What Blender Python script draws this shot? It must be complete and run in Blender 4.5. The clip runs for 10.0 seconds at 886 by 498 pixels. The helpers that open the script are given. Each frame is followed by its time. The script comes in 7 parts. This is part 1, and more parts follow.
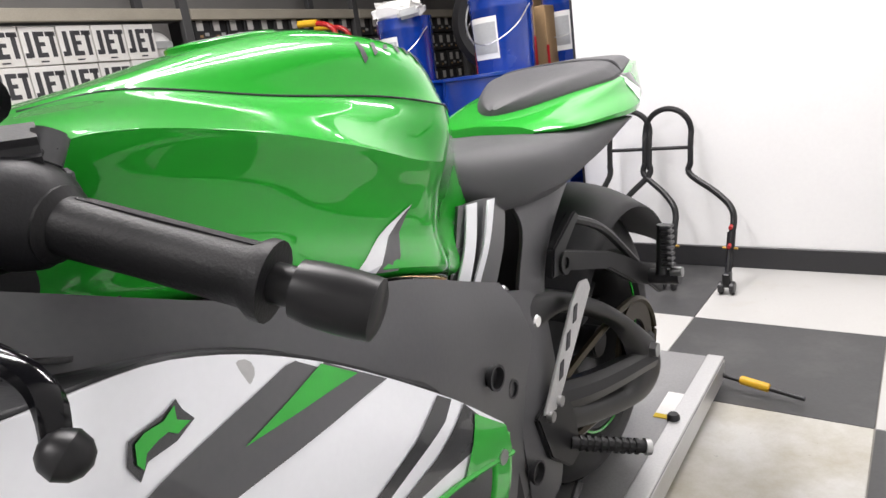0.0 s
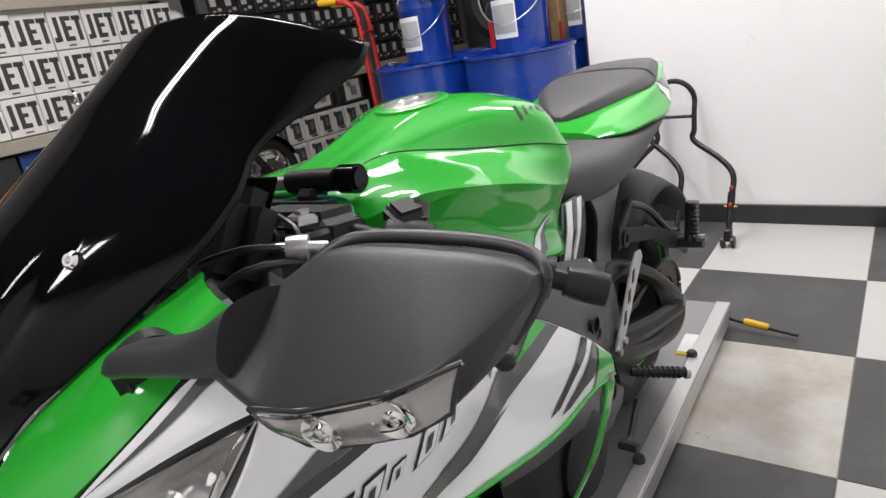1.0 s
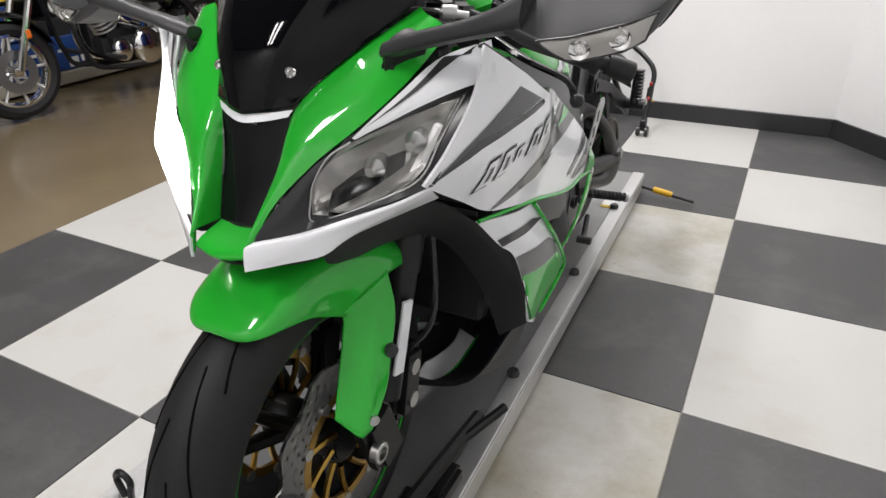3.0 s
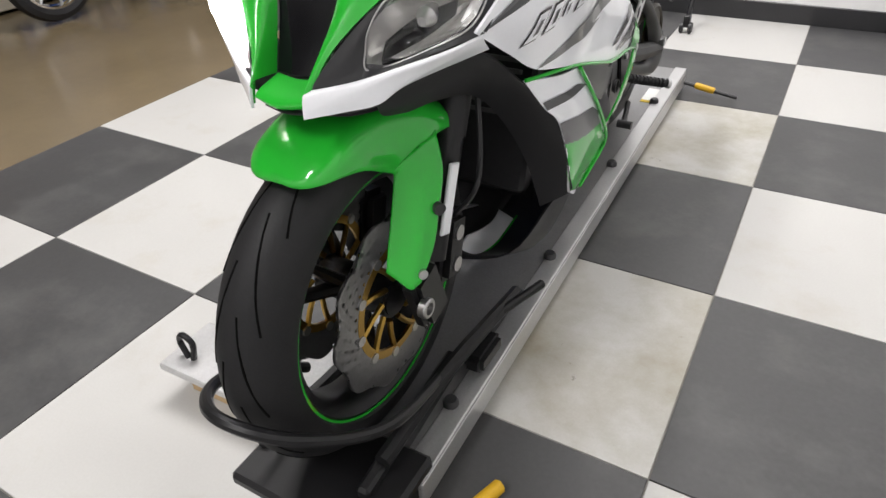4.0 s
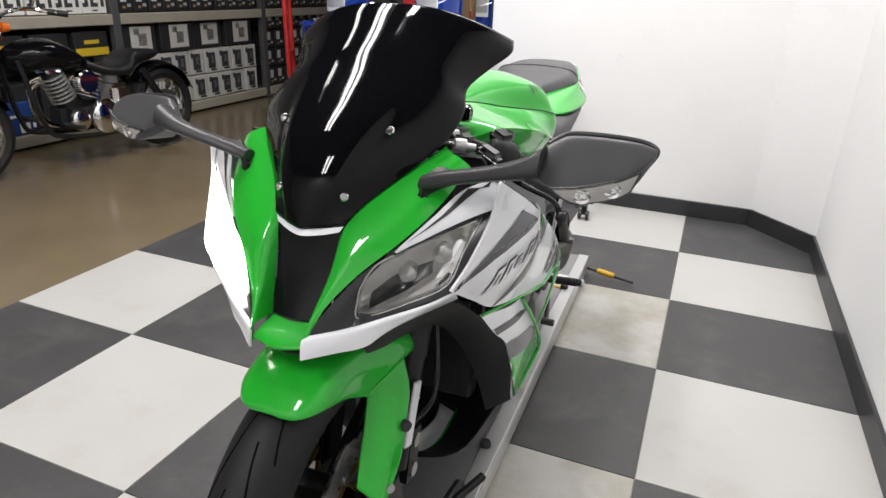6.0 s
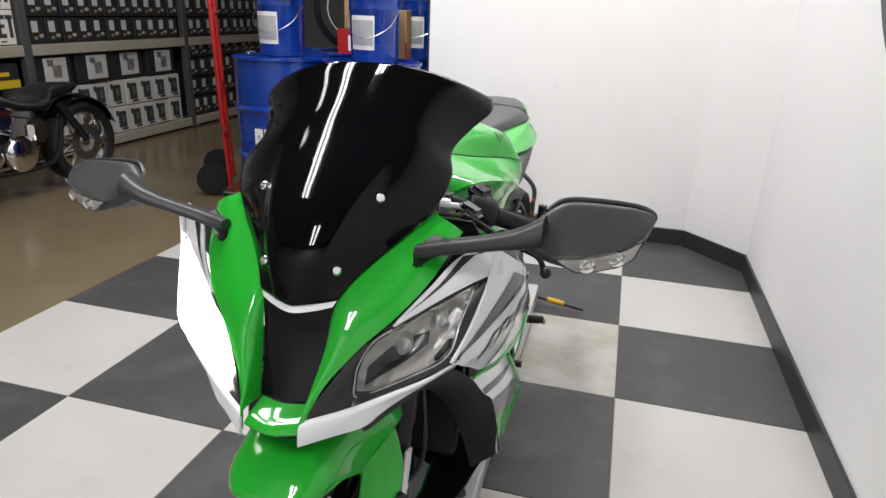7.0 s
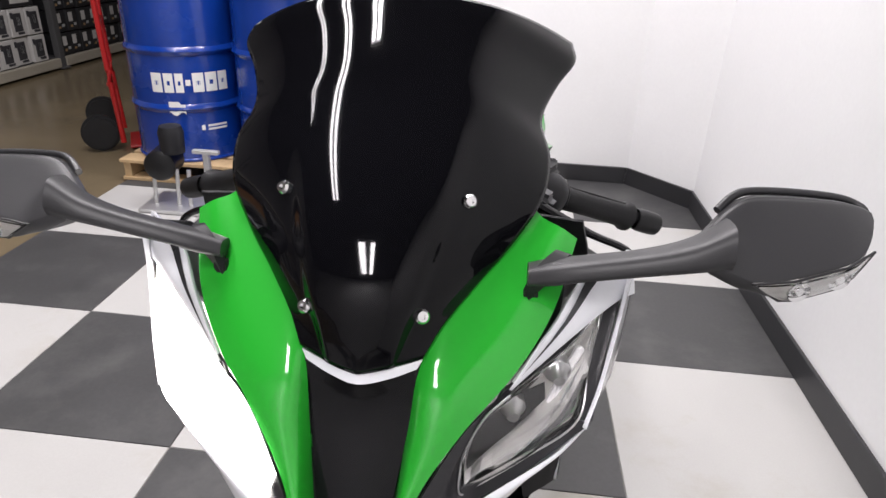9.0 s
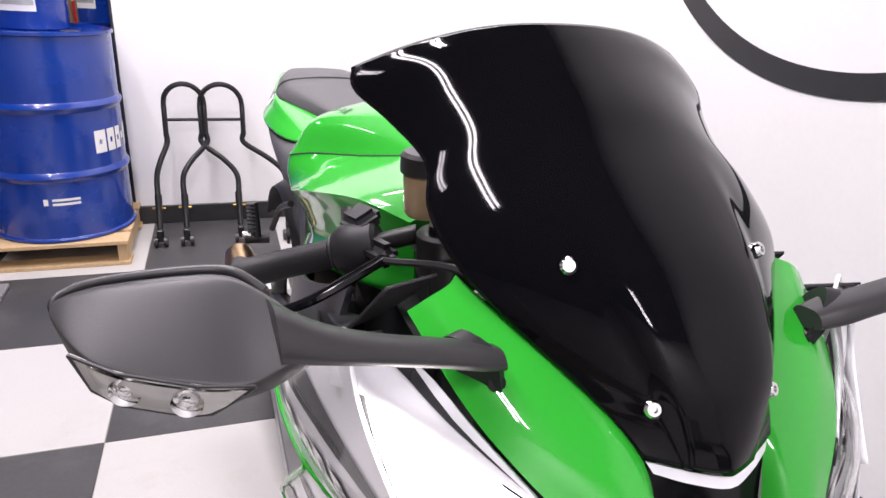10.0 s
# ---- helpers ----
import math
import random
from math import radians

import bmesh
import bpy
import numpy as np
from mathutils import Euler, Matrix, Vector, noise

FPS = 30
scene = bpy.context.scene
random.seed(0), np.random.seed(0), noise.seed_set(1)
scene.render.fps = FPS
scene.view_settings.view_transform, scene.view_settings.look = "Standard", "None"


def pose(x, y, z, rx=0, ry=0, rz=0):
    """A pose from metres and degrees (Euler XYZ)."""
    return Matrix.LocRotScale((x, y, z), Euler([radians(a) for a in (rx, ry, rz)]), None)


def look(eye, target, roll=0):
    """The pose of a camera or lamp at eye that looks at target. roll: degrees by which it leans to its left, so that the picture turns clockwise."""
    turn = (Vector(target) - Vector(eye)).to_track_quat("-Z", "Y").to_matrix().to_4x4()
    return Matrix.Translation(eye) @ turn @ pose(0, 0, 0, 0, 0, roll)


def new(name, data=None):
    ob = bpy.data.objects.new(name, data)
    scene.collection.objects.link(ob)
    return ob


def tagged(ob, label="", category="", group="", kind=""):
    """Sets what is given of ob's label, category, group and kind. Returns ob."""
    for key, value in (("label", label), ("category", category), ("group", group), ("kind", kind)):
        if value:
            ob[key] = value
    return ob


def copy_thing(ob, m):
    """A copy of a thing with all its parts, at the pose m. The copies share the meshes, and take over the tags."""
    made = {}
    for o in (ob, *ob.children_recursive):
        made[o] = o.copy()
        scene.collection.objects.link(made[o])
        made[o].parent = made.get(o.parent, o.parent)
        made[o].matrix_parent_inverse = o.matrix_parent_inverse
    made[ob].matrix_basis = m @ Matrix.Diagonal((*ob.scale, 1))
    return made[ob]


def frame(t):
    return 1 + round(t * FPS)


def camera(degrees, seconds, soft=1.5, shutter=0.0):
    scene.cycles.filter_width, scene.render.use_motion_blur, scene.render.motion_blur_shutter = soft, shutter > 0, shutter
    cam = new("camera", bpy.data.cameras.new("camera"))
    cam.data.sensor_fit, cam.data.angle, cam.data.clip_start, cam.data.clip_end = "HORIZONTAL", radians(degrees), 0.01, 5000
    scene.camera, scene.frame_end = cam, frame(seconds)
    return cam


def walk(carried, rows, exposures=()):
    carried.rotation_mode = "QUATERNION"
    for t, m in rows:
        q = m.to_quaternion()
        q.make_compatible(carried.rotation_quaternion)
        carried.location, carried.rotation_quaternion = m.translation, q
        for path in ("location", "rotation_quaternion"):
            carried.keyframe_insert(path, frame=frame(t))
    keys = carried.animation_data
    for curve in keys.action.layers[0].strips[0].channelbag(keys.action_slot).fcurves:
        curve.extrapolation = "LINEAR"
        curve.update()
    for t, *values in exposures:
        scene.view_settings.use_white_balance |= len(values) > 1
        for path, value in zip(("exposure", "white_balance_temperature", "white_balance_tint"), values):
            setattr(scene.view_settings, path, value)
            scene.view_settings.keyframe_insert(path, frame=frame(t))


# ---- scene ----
cam = camera(68.9, 10.0)
PATH = [
    (0, (0.067, -1.767, 1.0), (-1.116, -0.236, 0.496), -7.9),
    (0.2, (0.058, -1.812, 1.056), (-1.023, -0.238, 0.444), -7.8),
    (0.5, (0.091, -1.942, 1.129), (-0.922, -0.325, 0.532), -9.93),
    (0.7, (0.098, -2.017, 1.159), (-1.018, -0.477, 0.518), -9.63),
    (1, (0.086, -2.111, 1.166), (-1.059, -0.608, 0.527), -9.77),
    (1.2, (0.078, -2.176, 1.187), (-1.079, -0.668, 0.536), -8.3),
    (1.5, (0.06, -2.297, 1.175), (-0.997, -0.728, 0.525), -7.4),
    (2, (0.029, -2.49, 1.189), (-0.786, -0.802, 0.492), -4.5),
    (2.5, (0.053, -2.536, 1.178), (-0.738, -0.875, 0.393), -2.2),
    (3, (0.058, -2.567, 1.132), (-0.771, -1.012, 0.186), -1.5),
    (3.2, (0.059, -2.586, 1.114), (-0.77, -1.085, 0.086), -1.9),
    (4.3, (0.086, -2.661, 1.077), (-0.773, -1.28, -0.086), -2.8),
    (4.5, (0.103, -2.667, 1.103), (-0.735, -1.23, -0.008), -0.2),
    (5, (0.13, -2.666, 1.141), (-0.838, -1.191, 0.199), 1.8),
    (5.5, (0.113, -2.656, 1.191), (-0.863, -1.148, 0.311), 1.4),
    (6, (0.009, -2.743, 1.249), (-0.673, -1.023, 0.489), 2.1),
    (6.2, (-0.037, -2.759, 1.27), (-0.627, -0.98, 0.573), 3.2),
    (7.3, (-0.103, -2.722, 1.303), (-0.581, -0.913, 0.597), 1.9),
    (7.5, (-0.111, -2.729, 1.29), (-0.597, -0.964, 0.485), 1.7),
    (8, (-0.15, -2.757, 1.267), (-0.655, -1.078, 0.297), 2.4),
    (8.5, (-0.214, -2.693, 1.27), (-0.625, -0.953, 0.374), 3.6),
    (8.8, (-0.307, -2.570, 1.266), (-0.557, -0.776, 0.415), 3.2),
    (9, (-0.385, -2.48, 1.275), (-0.548, -0.687, 0.405), 2.5),
    (9.2, (-0.471, -2.430, 1.272), (-0.501, -0.616, 0.423), 2.1),
    (9.5, (-0.602, -2.394, 1.252), (-0.309, -0.543, 0.555), 1.8),
    (9.7, (-0.708, -2.372, 1.256), (-0.265, -0.575, 0.550), 1.9),
    (10, (-0.841, -2.306, 1.241), (-0.221, -0.556, 0.496), 3.4),
]
walk(cam, [(t, look(eye, target, roll)) for t, eye, target, roll in PATH],
     [(0, 0.42, 6560, 14), (0.5, 0.1, 6560, 14), (1, 0.06, 6560, 14), (1.5, 0.21, 6560, 14), (2, 0.07, 6560, 14), (3, 0.13, 6550, 12), (4.5, 0.38, 6550, 12), (5.5, 0.22, 6550, 12), (6.2, 0.1, 6550, 12),
      (7.5, -0.07, 6500, 12), (8.5, -0.03, 6480, 13), (9, 0.2, 6450, 17), (9.5, 0.5, 6450, 25), (10, 0.38, 6450, 24)])

from mathutils.bvhtree import BVHTree

# ---- world, lights ----
world = bpy.data.worlds.new("world")
scene.world = world
world.use_nodes = True
world.node_tree.nodes["Background"].inputs[0].default_value = (0.9, 0.95, 1.0, 1)
world.node_tree.nodes["Background"].inputs[1].default_value = 0.05
CEIL = 3.7


def tube_light(x, y, length, power, along_y=True, width=0.16):
    """A ceiling fixture: a white housing with a lit diffuser, hung under the ceiling."""
    root = new("ceiling_light")
    root.location = (x, y, CEIL)
    tagged(root, "long white fluorescent fixture hung under the ceiling", "ceiling light", "ceiling lights")
    sx, sy = (width, length) if along_y else (length, width)
    part("housing", box(x, y, CEIL - 0.05, sx + 0.06, sy + 0.06, 0.08, 0.01), M_WHITEMETAL, root)
    for off in (-0.3, 0.3):
        lamp = bpy.data.lights.new("tube", "AREA")
        lamp.shape = "RECTANGLE"
        lamp.size, lamp.size_y = (0.3 * width, length) if along_y else (length, 0.3 * width)
        lamp.energy, lamp.color = power / 2, (1.0, 0.985, 0.968)
        ob = new("tube", lamp)
        ob.parent = root
        ob.location = (off * width, 0, -0.1) if along_y else (0, off * width, -0.1)


# ---- materials ----
def material(name, color, rough=0.5, metal=0.0, spread=0.06, scale=30.0, bump=0.0, coat=0.0, fine=180.0, rspread=0.1, spec=0.5):
    """A principled surface with two scales of colour change, roughness change and relief."""
    m = bpy.data.materials.new(name)
    m.use_nodes = True
    nt = m.node_tree
    b = nt.nodes["Principled BSDF"]
    tc = nt.nodes.new("ShaderNodeTexCoord")
    n1 = nt.nodes.new("ShaderNodeTexNoise")
    n1.inputs["Scale"].default_value, n1.inputs["Detail"].default_value = scale * 0.15, 4
    n2 = nt.nodes.new("ShaderNodeTexNoise")
    n2.inputs["Scale"].default_value, n2.inputs["Detail"].default_value = fine, 3
    for n in (n1, n2):
        nt.links.new(tc.outputs["Object"], n.inputs["Vector"])
    add = nt.nodes.new("ShaderNodeMath")
    add.operation = "ADD"
    nt.links.new(n1.outputs["Fac"], add.inputs[0])
    nt.links.new(n2.outputs["Fac"], add.inputs[1])
    ramp = nt.nodes.new("ShaderNodeMapRange")
    ramp.inputs[1].default_value, ramp.inputs[2].default_value = 0.6, 1.4
    ramp.inputs[3].default_value, ramp.inputs[4].default_value = 1 - spread, 1 + spread
    nt.links.new(add.outputs[0], ramp.inputs[0])
    mul = nt.nodes.new("ShaderNodeVectorMath")
    mul.operation = "SCALE"
    mul.inputs[0].default_value = color
    nt.links.new(ramp.outputs[0], mul.inputs["Scale"])
    nt.links.new(mul.outputs[0], b.inputs["Base Color"])
    rr = nt.nodes.new("ShaderNodeMapRange")
    rr.inputs[1].default_value, rr.inputs[2].default_value = 0.3, 0.7
    rr.inputs[3].default_value, rr.inputs[4].default_value = max(0.02, rough * (1 - rspread)), min(1, rough * (1 + rspread))
    nt.links.new(n1.outputs["Fac"], rr.inputs[0])
    nt.links.new(rr.outputs[0], b.inputs["Roughness"])
    b.inputs["Metallic"].default_value = metal
    b.inputs["Specular IOR Level"].default_value = spec
    b.inputs["Coat Weight"].default_value = coat
    b.inputs["Coat Roughness"].default_value = 0.03
    if bump:
        bp = nt.nodes.new("ShaderNodeBump")
        bp.inputs["Strength"].default_value, bp.inputs["Distance"].default_value = bump, 0.002
        nt.links.new(n2.outputs["Fac"], bp.inputs["Height"])
        nt.links.new(bp.outputs[0], b.inputs["Normal"])
    return m


def stained(m, stain, amount=0.6, scale=3.0, low=0.58, high=0.75):
    """Adds dirt with a shape of its own to a material: stain is its colour."""
    nt = m.node_tree
    b = nt.nodes["Principled BSDF"]
    src = b.inputs["Base Color"].links[0].from_socket
    n = nt.nodes.new("ShaderNodeTexNoise")
    n.inputs["Scale"].default_value, n.inputs["Detail"].default_value, n.inputs["Roughness"].default_value = scale, 7, 0.65
    tc = nt.nodes.new("ShaderNodeTexCoord")
    nt.links.new(tc.outputs["Object"], n.inputs["Vector"])
    r = nt.nodes.new("ShaderNodeMapRange")
    r.inputs[1].default_value, r.inputs[2].default_value, r.inputs[4].default_value = low, high, amount
    nt.links.new(n.outputs["Fac"], r.inputs[0])
    mix = nt.nodes.new("ShaderNodeMix")
    mix.data_type = "RGBA"
    nt.links.new(r.outputs[0], mix.inputs["Factor"])
    nt.links.new(src, mix.inputs["A"])
    mix.inputs["B"].default_value = (*stain, 1)
    nt.links.new(mix.outputs["Result"], b.inputs["Base Color"])
    return m


def glow(name, color, strength):
    m = bpy.data.materials.new(name)
    m.use_nodes = True
    b = m.node_tree.nodes["Principled BSDF"]
    b.inputs["Base Color"].default_value = (*color, 1)
    b.inputs["Emission Color"].default_value = (*color, 1)
    b.inputs["Emission Strength"].default_value = strength
    return m


def glassy(name, color=(1, 1, 1), rough=0.02, ior=1.45):
    m = bpy.data.materials.new(name)
    m.use_nodes = True
    b = m.node_tree.nodes["Principled BSDF"]
    b.inputs["Base Color"].default_value = (*color, 1)
    b.inputs["Transmission Weight"].default_value = 1
    b.inputs["Roughness"].default_value, b.inputs["IOR"].default_value = rough, ior
    return m


M_TILE_W = stained(material("tile_white", (0.465, 0.46, 0.445), 0.42, spread=0.04, bump=0.05), (0.36, 0.32, 0.25), 0.5, 5.0, 0.55, 0.85)
M_TILE_D = stained(material("tile_dark", (0.050, 0.050, 0.051), 0.5, spread=0.14, bump=0.06, fine=90), (0.13, 0.13, 0.125), 0.5, 4.0, 0.5, 0.8)


def vary(m):
    """Shifts a material's patterns from piece to piece."""
    nt = m.node_tree
    info = nt.nodes.new("ShaderNodeObjectInfo")
    scale = nt.nodes.new("ShaderNodeMath")
    scale.operation, scale.inputs[1].default_value = "MULTIPLY", 40.0
    nt.links.new(info.outputs["Random"], scale.inputs[0])
    for n in [n for n in nt.nodes if n.bl_idname == "ShaderNodeTexNoise"]:
        src = n.inputs["Vector"].links[0].from_socket
        add = nt.nodes.new("ShaderNodeVectorMath")
        nt.links.new(src, add.inputs[0])
        nt.links.new(scale.outputs[0], add.inputs[1])
        nt.links.new(add.outputs[0], n.inputs["Vector"])
    return m


M_TILE_G = vary(stained(stained(material("tile_grimy", (0.47, 0.465, 0.44), 0.42, spread=0.06, bump=0.06), (0.26, 0.225, 0.14), 0.8, 2.6, 0.42, 0.68), (0.12, 0.11, 0.09), 0.8, 22.0, 0.68, 0.74))
stained(M_TILE_W, (0.16, 0.15, 0.13), 0.7, 34.0, 0.735, 0.77)
for m in (M_TILE_W, M_TILE_D):
    vary(m)
M_GROUT = material("joint", (0.25, 0.24, 0.22), 0.8)
M_CONCRETE = stained(material("sealed_concrete", (0.17, 0.132, 0.08), 0.22, spread=0.16, scale=9, bump=0.04), (0.12, 0.095, 0.06), 0.6, 1.6, 0.45, 0.75)
M_WALL = stained(material("white_wall_paint", (0.80, 0.80, 0.80), 0.6, spread=0.02, bump=0.12, fine=60), (0.66, 0.66, 0.66), 0.3, 1.2, 0.6, 0.9)
stained(M_WALL, (0.5, 0.5, 0.5), 0.35, 5.0, 0.70, 0.76)
M_CEIL = material("ceiling_paint", (0.035, 0.035, 0.037), 0.8, spread=0.04)
M_BASE = material("black_vinyl", (0.022, 0.022, 0.024), 0.42, spread=0.2)
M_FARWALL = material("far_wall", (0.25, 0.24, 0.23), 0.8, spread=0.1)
M_GREEN = material("lime_green_paint", (0.012, 0.385, 0.026), 0.38, spread=0.015, coat=1.0, rspread=0.03, spec=0.12)
M_WHITE = material("pearl_white_paint", (0.83, 0.845, 0.88), 0.32, spread=0.02, coat=0.8, rspread=0.05)
M_GLOSSBLACK = material("gloss_black", (0.004, 0.004, 0.005), 0.1, spec=0.22)
M_DECALBLACK = material("black_decal", (0.025, 0.026, 0.029), 0.28, coat=0.6, spread=0.1)
M_GREYDECAL = material("grey_decal", (0.07, 0.07, 0.075), 0.35, coat=0.5, spread=0.08)
M_SCREEN = material("dark_screen", (0.003, 0.003, 0.004), 0.05, spread=0.3, spec=0.2)
M_MATTE = material("matte_black_plastic", (0.014, 0.014, 0.016), 0.5, spread=0.12, bump=0.1, fine=420, spec=0.3)
M_MIRRORCASE = material("satin_black_plastic", (0.030, 0.030, 0.032), 0.42, spread=0.06, bump=0.05, fine=500, spec=0.35)
M_FRAME = material("dark_painted_alloy", (0.085, 0.085, 0.09), 0.4, metal=0.3, spread=0.08, bump=0.05)
M_BLACKMETAL = material("black_painted_metal", (0.010, 0.010, 0.011), 0.38, metal=0.1, spread=0.15, spec=0.35)
M_ENGINE = material("engine_black", (0.018, 0.018, 0.02), 0.5, metal=0.4, spread=0.3, bump=0.2, fine=80)
M_RUBBER = material("tyre_rubber", (0.009, 0.009, 0.010), 0.6, spread=0.2, bump=0.15, fine=250, spec=0.35)
M_GROOVE = material("tread_groove", (0.002, 0.002, 0.002), 0.9, spec=0.1)
M_GRIP = material("grip_rubber", (0.010, 0.010, 0.011), 0.5, spread=0.2, bump=0.18, fine=420, spec=0.3)
M_SEAT = material("seat_vinyl", (0.062, 0.062, 0.066), 0.55, spread=0.08, bump=0.3, fine=600)
M_CHROME = material("chrome", (0.8, 0.8, 0.8), 0.09, metal=1.0, spread=0.03)
M_GLASS = material("mirror_glass", (0.78, 0.8, 0.8), 0.03, metal=1.0, spread=0.01)
M_DISC = material("disc_steel", (0.26, 0.26, 0.265), 0.32, metal=0.9, spread=0.12)
M_STEEL = material("brushed_steel", (0.5, 0.5, 0.5), 0.3, metal=1.0, spread=0.1)
M_ALLOY = material("bare_aluminium", (0.62, 0.62, 0.62), 0.4, metal=0.8, spread=0.1)
M_GOLD = material("gold_anodised", (0.42, 0.26, 0.06), 0.3, metal=1.0, spread=0.12)
M_PLATFORM = stained(material("lift_deck_steel", (0.30, 0.30, 0.30), 0.38, metal=0.55, spread=0.12, bump=0.1), (0.2, 0.2, 0.19), 0.5, 6.0, 0.5, 0.8)
M_REFLECTOR = material("reflector_silver", (0.88, 0.87, 0.85), 0.17, metal=0.6)
M_SMOKE = material("signal_reflector", (0.62, 0.61, 0.58), 0.35, metal=0.1, coat=1.0)
M_SURROUND = material("lamp_surround", (0.022, 0.022, 0.024), 0.28, spread=0.08, spec=0.4)
M_LENS = glassy("clear_lens")
M_LIT = glow("lit_headlamp", (1.0, 0.97, 0.9), 16.0)
M_BLUE = material("blue_drum_paint", (0.003, 0.034, 0.25), 0.24, spread=0.12, coat=0.5, rspread=0.25)
M_PAPER = material("printed_paper", (0.72, 0.72, 0.70), 0.6, spread=0.05)
M_GREYPAPER = material("grey_label", (0.36, 0.37, 0.37), 0.5, spread=0.15, scale=60)
M_WOOD = stained(material("pallet_pine", (0.50, 0.35, 0.19), 0.7, spread=0.15, bump=0.4, fine=70), (0.25, 0.16, 0.08), 0.5, 7.0)
M_CHAIN = material("greasy_chain", (0.05, 0.04, 0.025), 0.4, metal=0.7, spread=0.3)
M_RED = material("red_paint", (0.38, 0.012, 0.012), 0.35, coat=0.4, spread=0.12)
M_YELLOW = material("yellow_rubber", (0.62, 0.36, 0.012), 0.5, spread=0.1)
M_STEELGREY = material("shelf_grey_paint", (0.08, 0.08, 0.082), 0.5, spread=0.12)
M_CARTON_W = material("white_carton", (0.52, 0.51, 0.49), 0.65, spread=0.1)
M_CARTON_L = stained(material("bright_carton", (0.74, 0.73, 0.70), 0.6, spread=0.08), (0.5, 0.45, 0.36), 0.4, 9.0)
M_BEAM = material("cream_paint", (0.36, 0.33, 0.27), 0.5, spread=0.15)
M_BLACKVINYL = material("black_vinyl_seat", (0.008, 0.008, 0.009), 0.4, spread=0.2, bump=0.2, fine=300, spec=0.35)
M_CARTON_K = material("black_carton", (0.02, 0.02, 0.022), 0.5, spread=0.2)
M_CARTON_B = material("blue_carton", (0.012, 0.05, 0.2), 0.5, spread=0.12)
M_CARTON_T = material("brown_carton", (0.36, 0.23, 0.11), 0.75, spread=0.12)
M_CARTON_O = material("orange_carton", (0.48, 0.20, 0.04), 0.65, spread=0.1)
M_CARTON_Y = material("yellow_print", (0.6, 0.42, 0.02), 0.6)
M_PRINT = material("dark_print", (0.04, 0.04, 0.045), 0.6, spread=0.2)
M_WHITEMETAL = material("white_enamel", (0.75, 0.75, 0.75), 0.4)
M_ORANGE = material("orange_lens", (0.6, 0.12, 0.01), 0.2, coat=0.5)
M_AMBERFLUID = material("brake_fluid", (0.50, 0.36, 0.20), 0.2, coat=0.6)
M_COPPER = material("heated_steel", (0.42, 0.30, 0.18), 0.3, metal=1.0, spread=0.2)
M_TEAL = material("green_cable", (0.01, 0.25, 0.16), 0.4)


# ---- mesh helpers ----
def root_of(ob):
    while ob.parent:
        ob = ob.parent
    return ob


def part(name, bm, mat, parent, label="", smooth=None):
    """Links a bmesh, given in world metres, as one mesh under a thing or a part."""
    r = root_of(parent)
    bm.transform(r.matrix_basis.inverted())
    return finish(name, bm, mat, parent, label, smooth)


def finish(name, bm, mat, parent=None, label="", smooth=None):
    if smooth is None:
        smooth = True
    for f in bm.faces:
        f.smooth = smooth
    if smooth:
        for e in bm.edges:
            if len(e.link_faces) == 2 and e.calc_face_angle(0) > 0.6:
                e.smooth = False
    me = bpy.data.meshes.new(name)
    bm.to_mesh(me)
    bm.free()
    me.materials.append(mat)
    ob = new(name, me)
    if parent:
        ob.parent = parent
    if label:
        ob["label"] = label
    return ob


def solid(name, bm, mat, label, category, kind="", group="", origin=None):
    """A top-level mesh; its origin at the given place."""
    o = Vector(origin) if origin else Vector((0, 0, 0))
    bm.transform(Matrix.Translation(-o))
    ob = finish(name, bm, mat)
    ob.location = o
    return tagged(ob, label, category, group, kind)


def thing(name, at, label, category, group="", kind=""):
    root = new(name)
    root.location = at
    root.empty_display_size = 0.1
    return tagged(root, label, category, group, kind)


def box(x, y, z, sx, sy, sz, bevel=0.0, turn=None, seg=1):
    """A box by its centre and sizes, with rounded edges."""
    bm = bmesh.new()
    bmesh.ops.create_cube(bm, size=1)
    bmesh.ops.scale(bm, vec=(sx, sy, sz), verts=bm.verts)
    if bevel:
        bmesh.ops.bevel(bm, geom=bm.edges[:], offset=min(bevel, 0.49 * min(sx, sy, sz)), segments=seg, affect="EDGES")
    m = Matrix.Translation((x, y, z))
    if turn:
        m = m @ pose(0, 0, 0, *turn)
    bm.transform(m)
    return bm


def frame_of(p, q):
    d = (Vector(q) - Vector(p))
    return Matrix.Translation(p) @ d.to_track_quat("Z", "Y").to_matrix().to_4x4(), d.length


def rod(p, q, r, r2=None, n=16, bevel=0.0):
    """A round bar from p to q."""
    m, length = frame_of(p, q)
    bm = bmesh.new()
    bmesh.ops.create_cone(bm, cap_ends=True, segments=n, radius1=r, radius2=r if r2 is None else r2, depth=length)
    bmesh.ops.translate(bm, vec=(0, 0, length / 2), verts=bm.verts)
    if bevel:
        rim = [e for e in bm.edges if abs(e.verts[0].co.z - e.verts[1].co.z) < 1e-6]
        bmesh.ops.bevel(bm, geom=rim, offset=bevel, segments=2, affect="EDGES")
    bm.transform(m)
    return bm


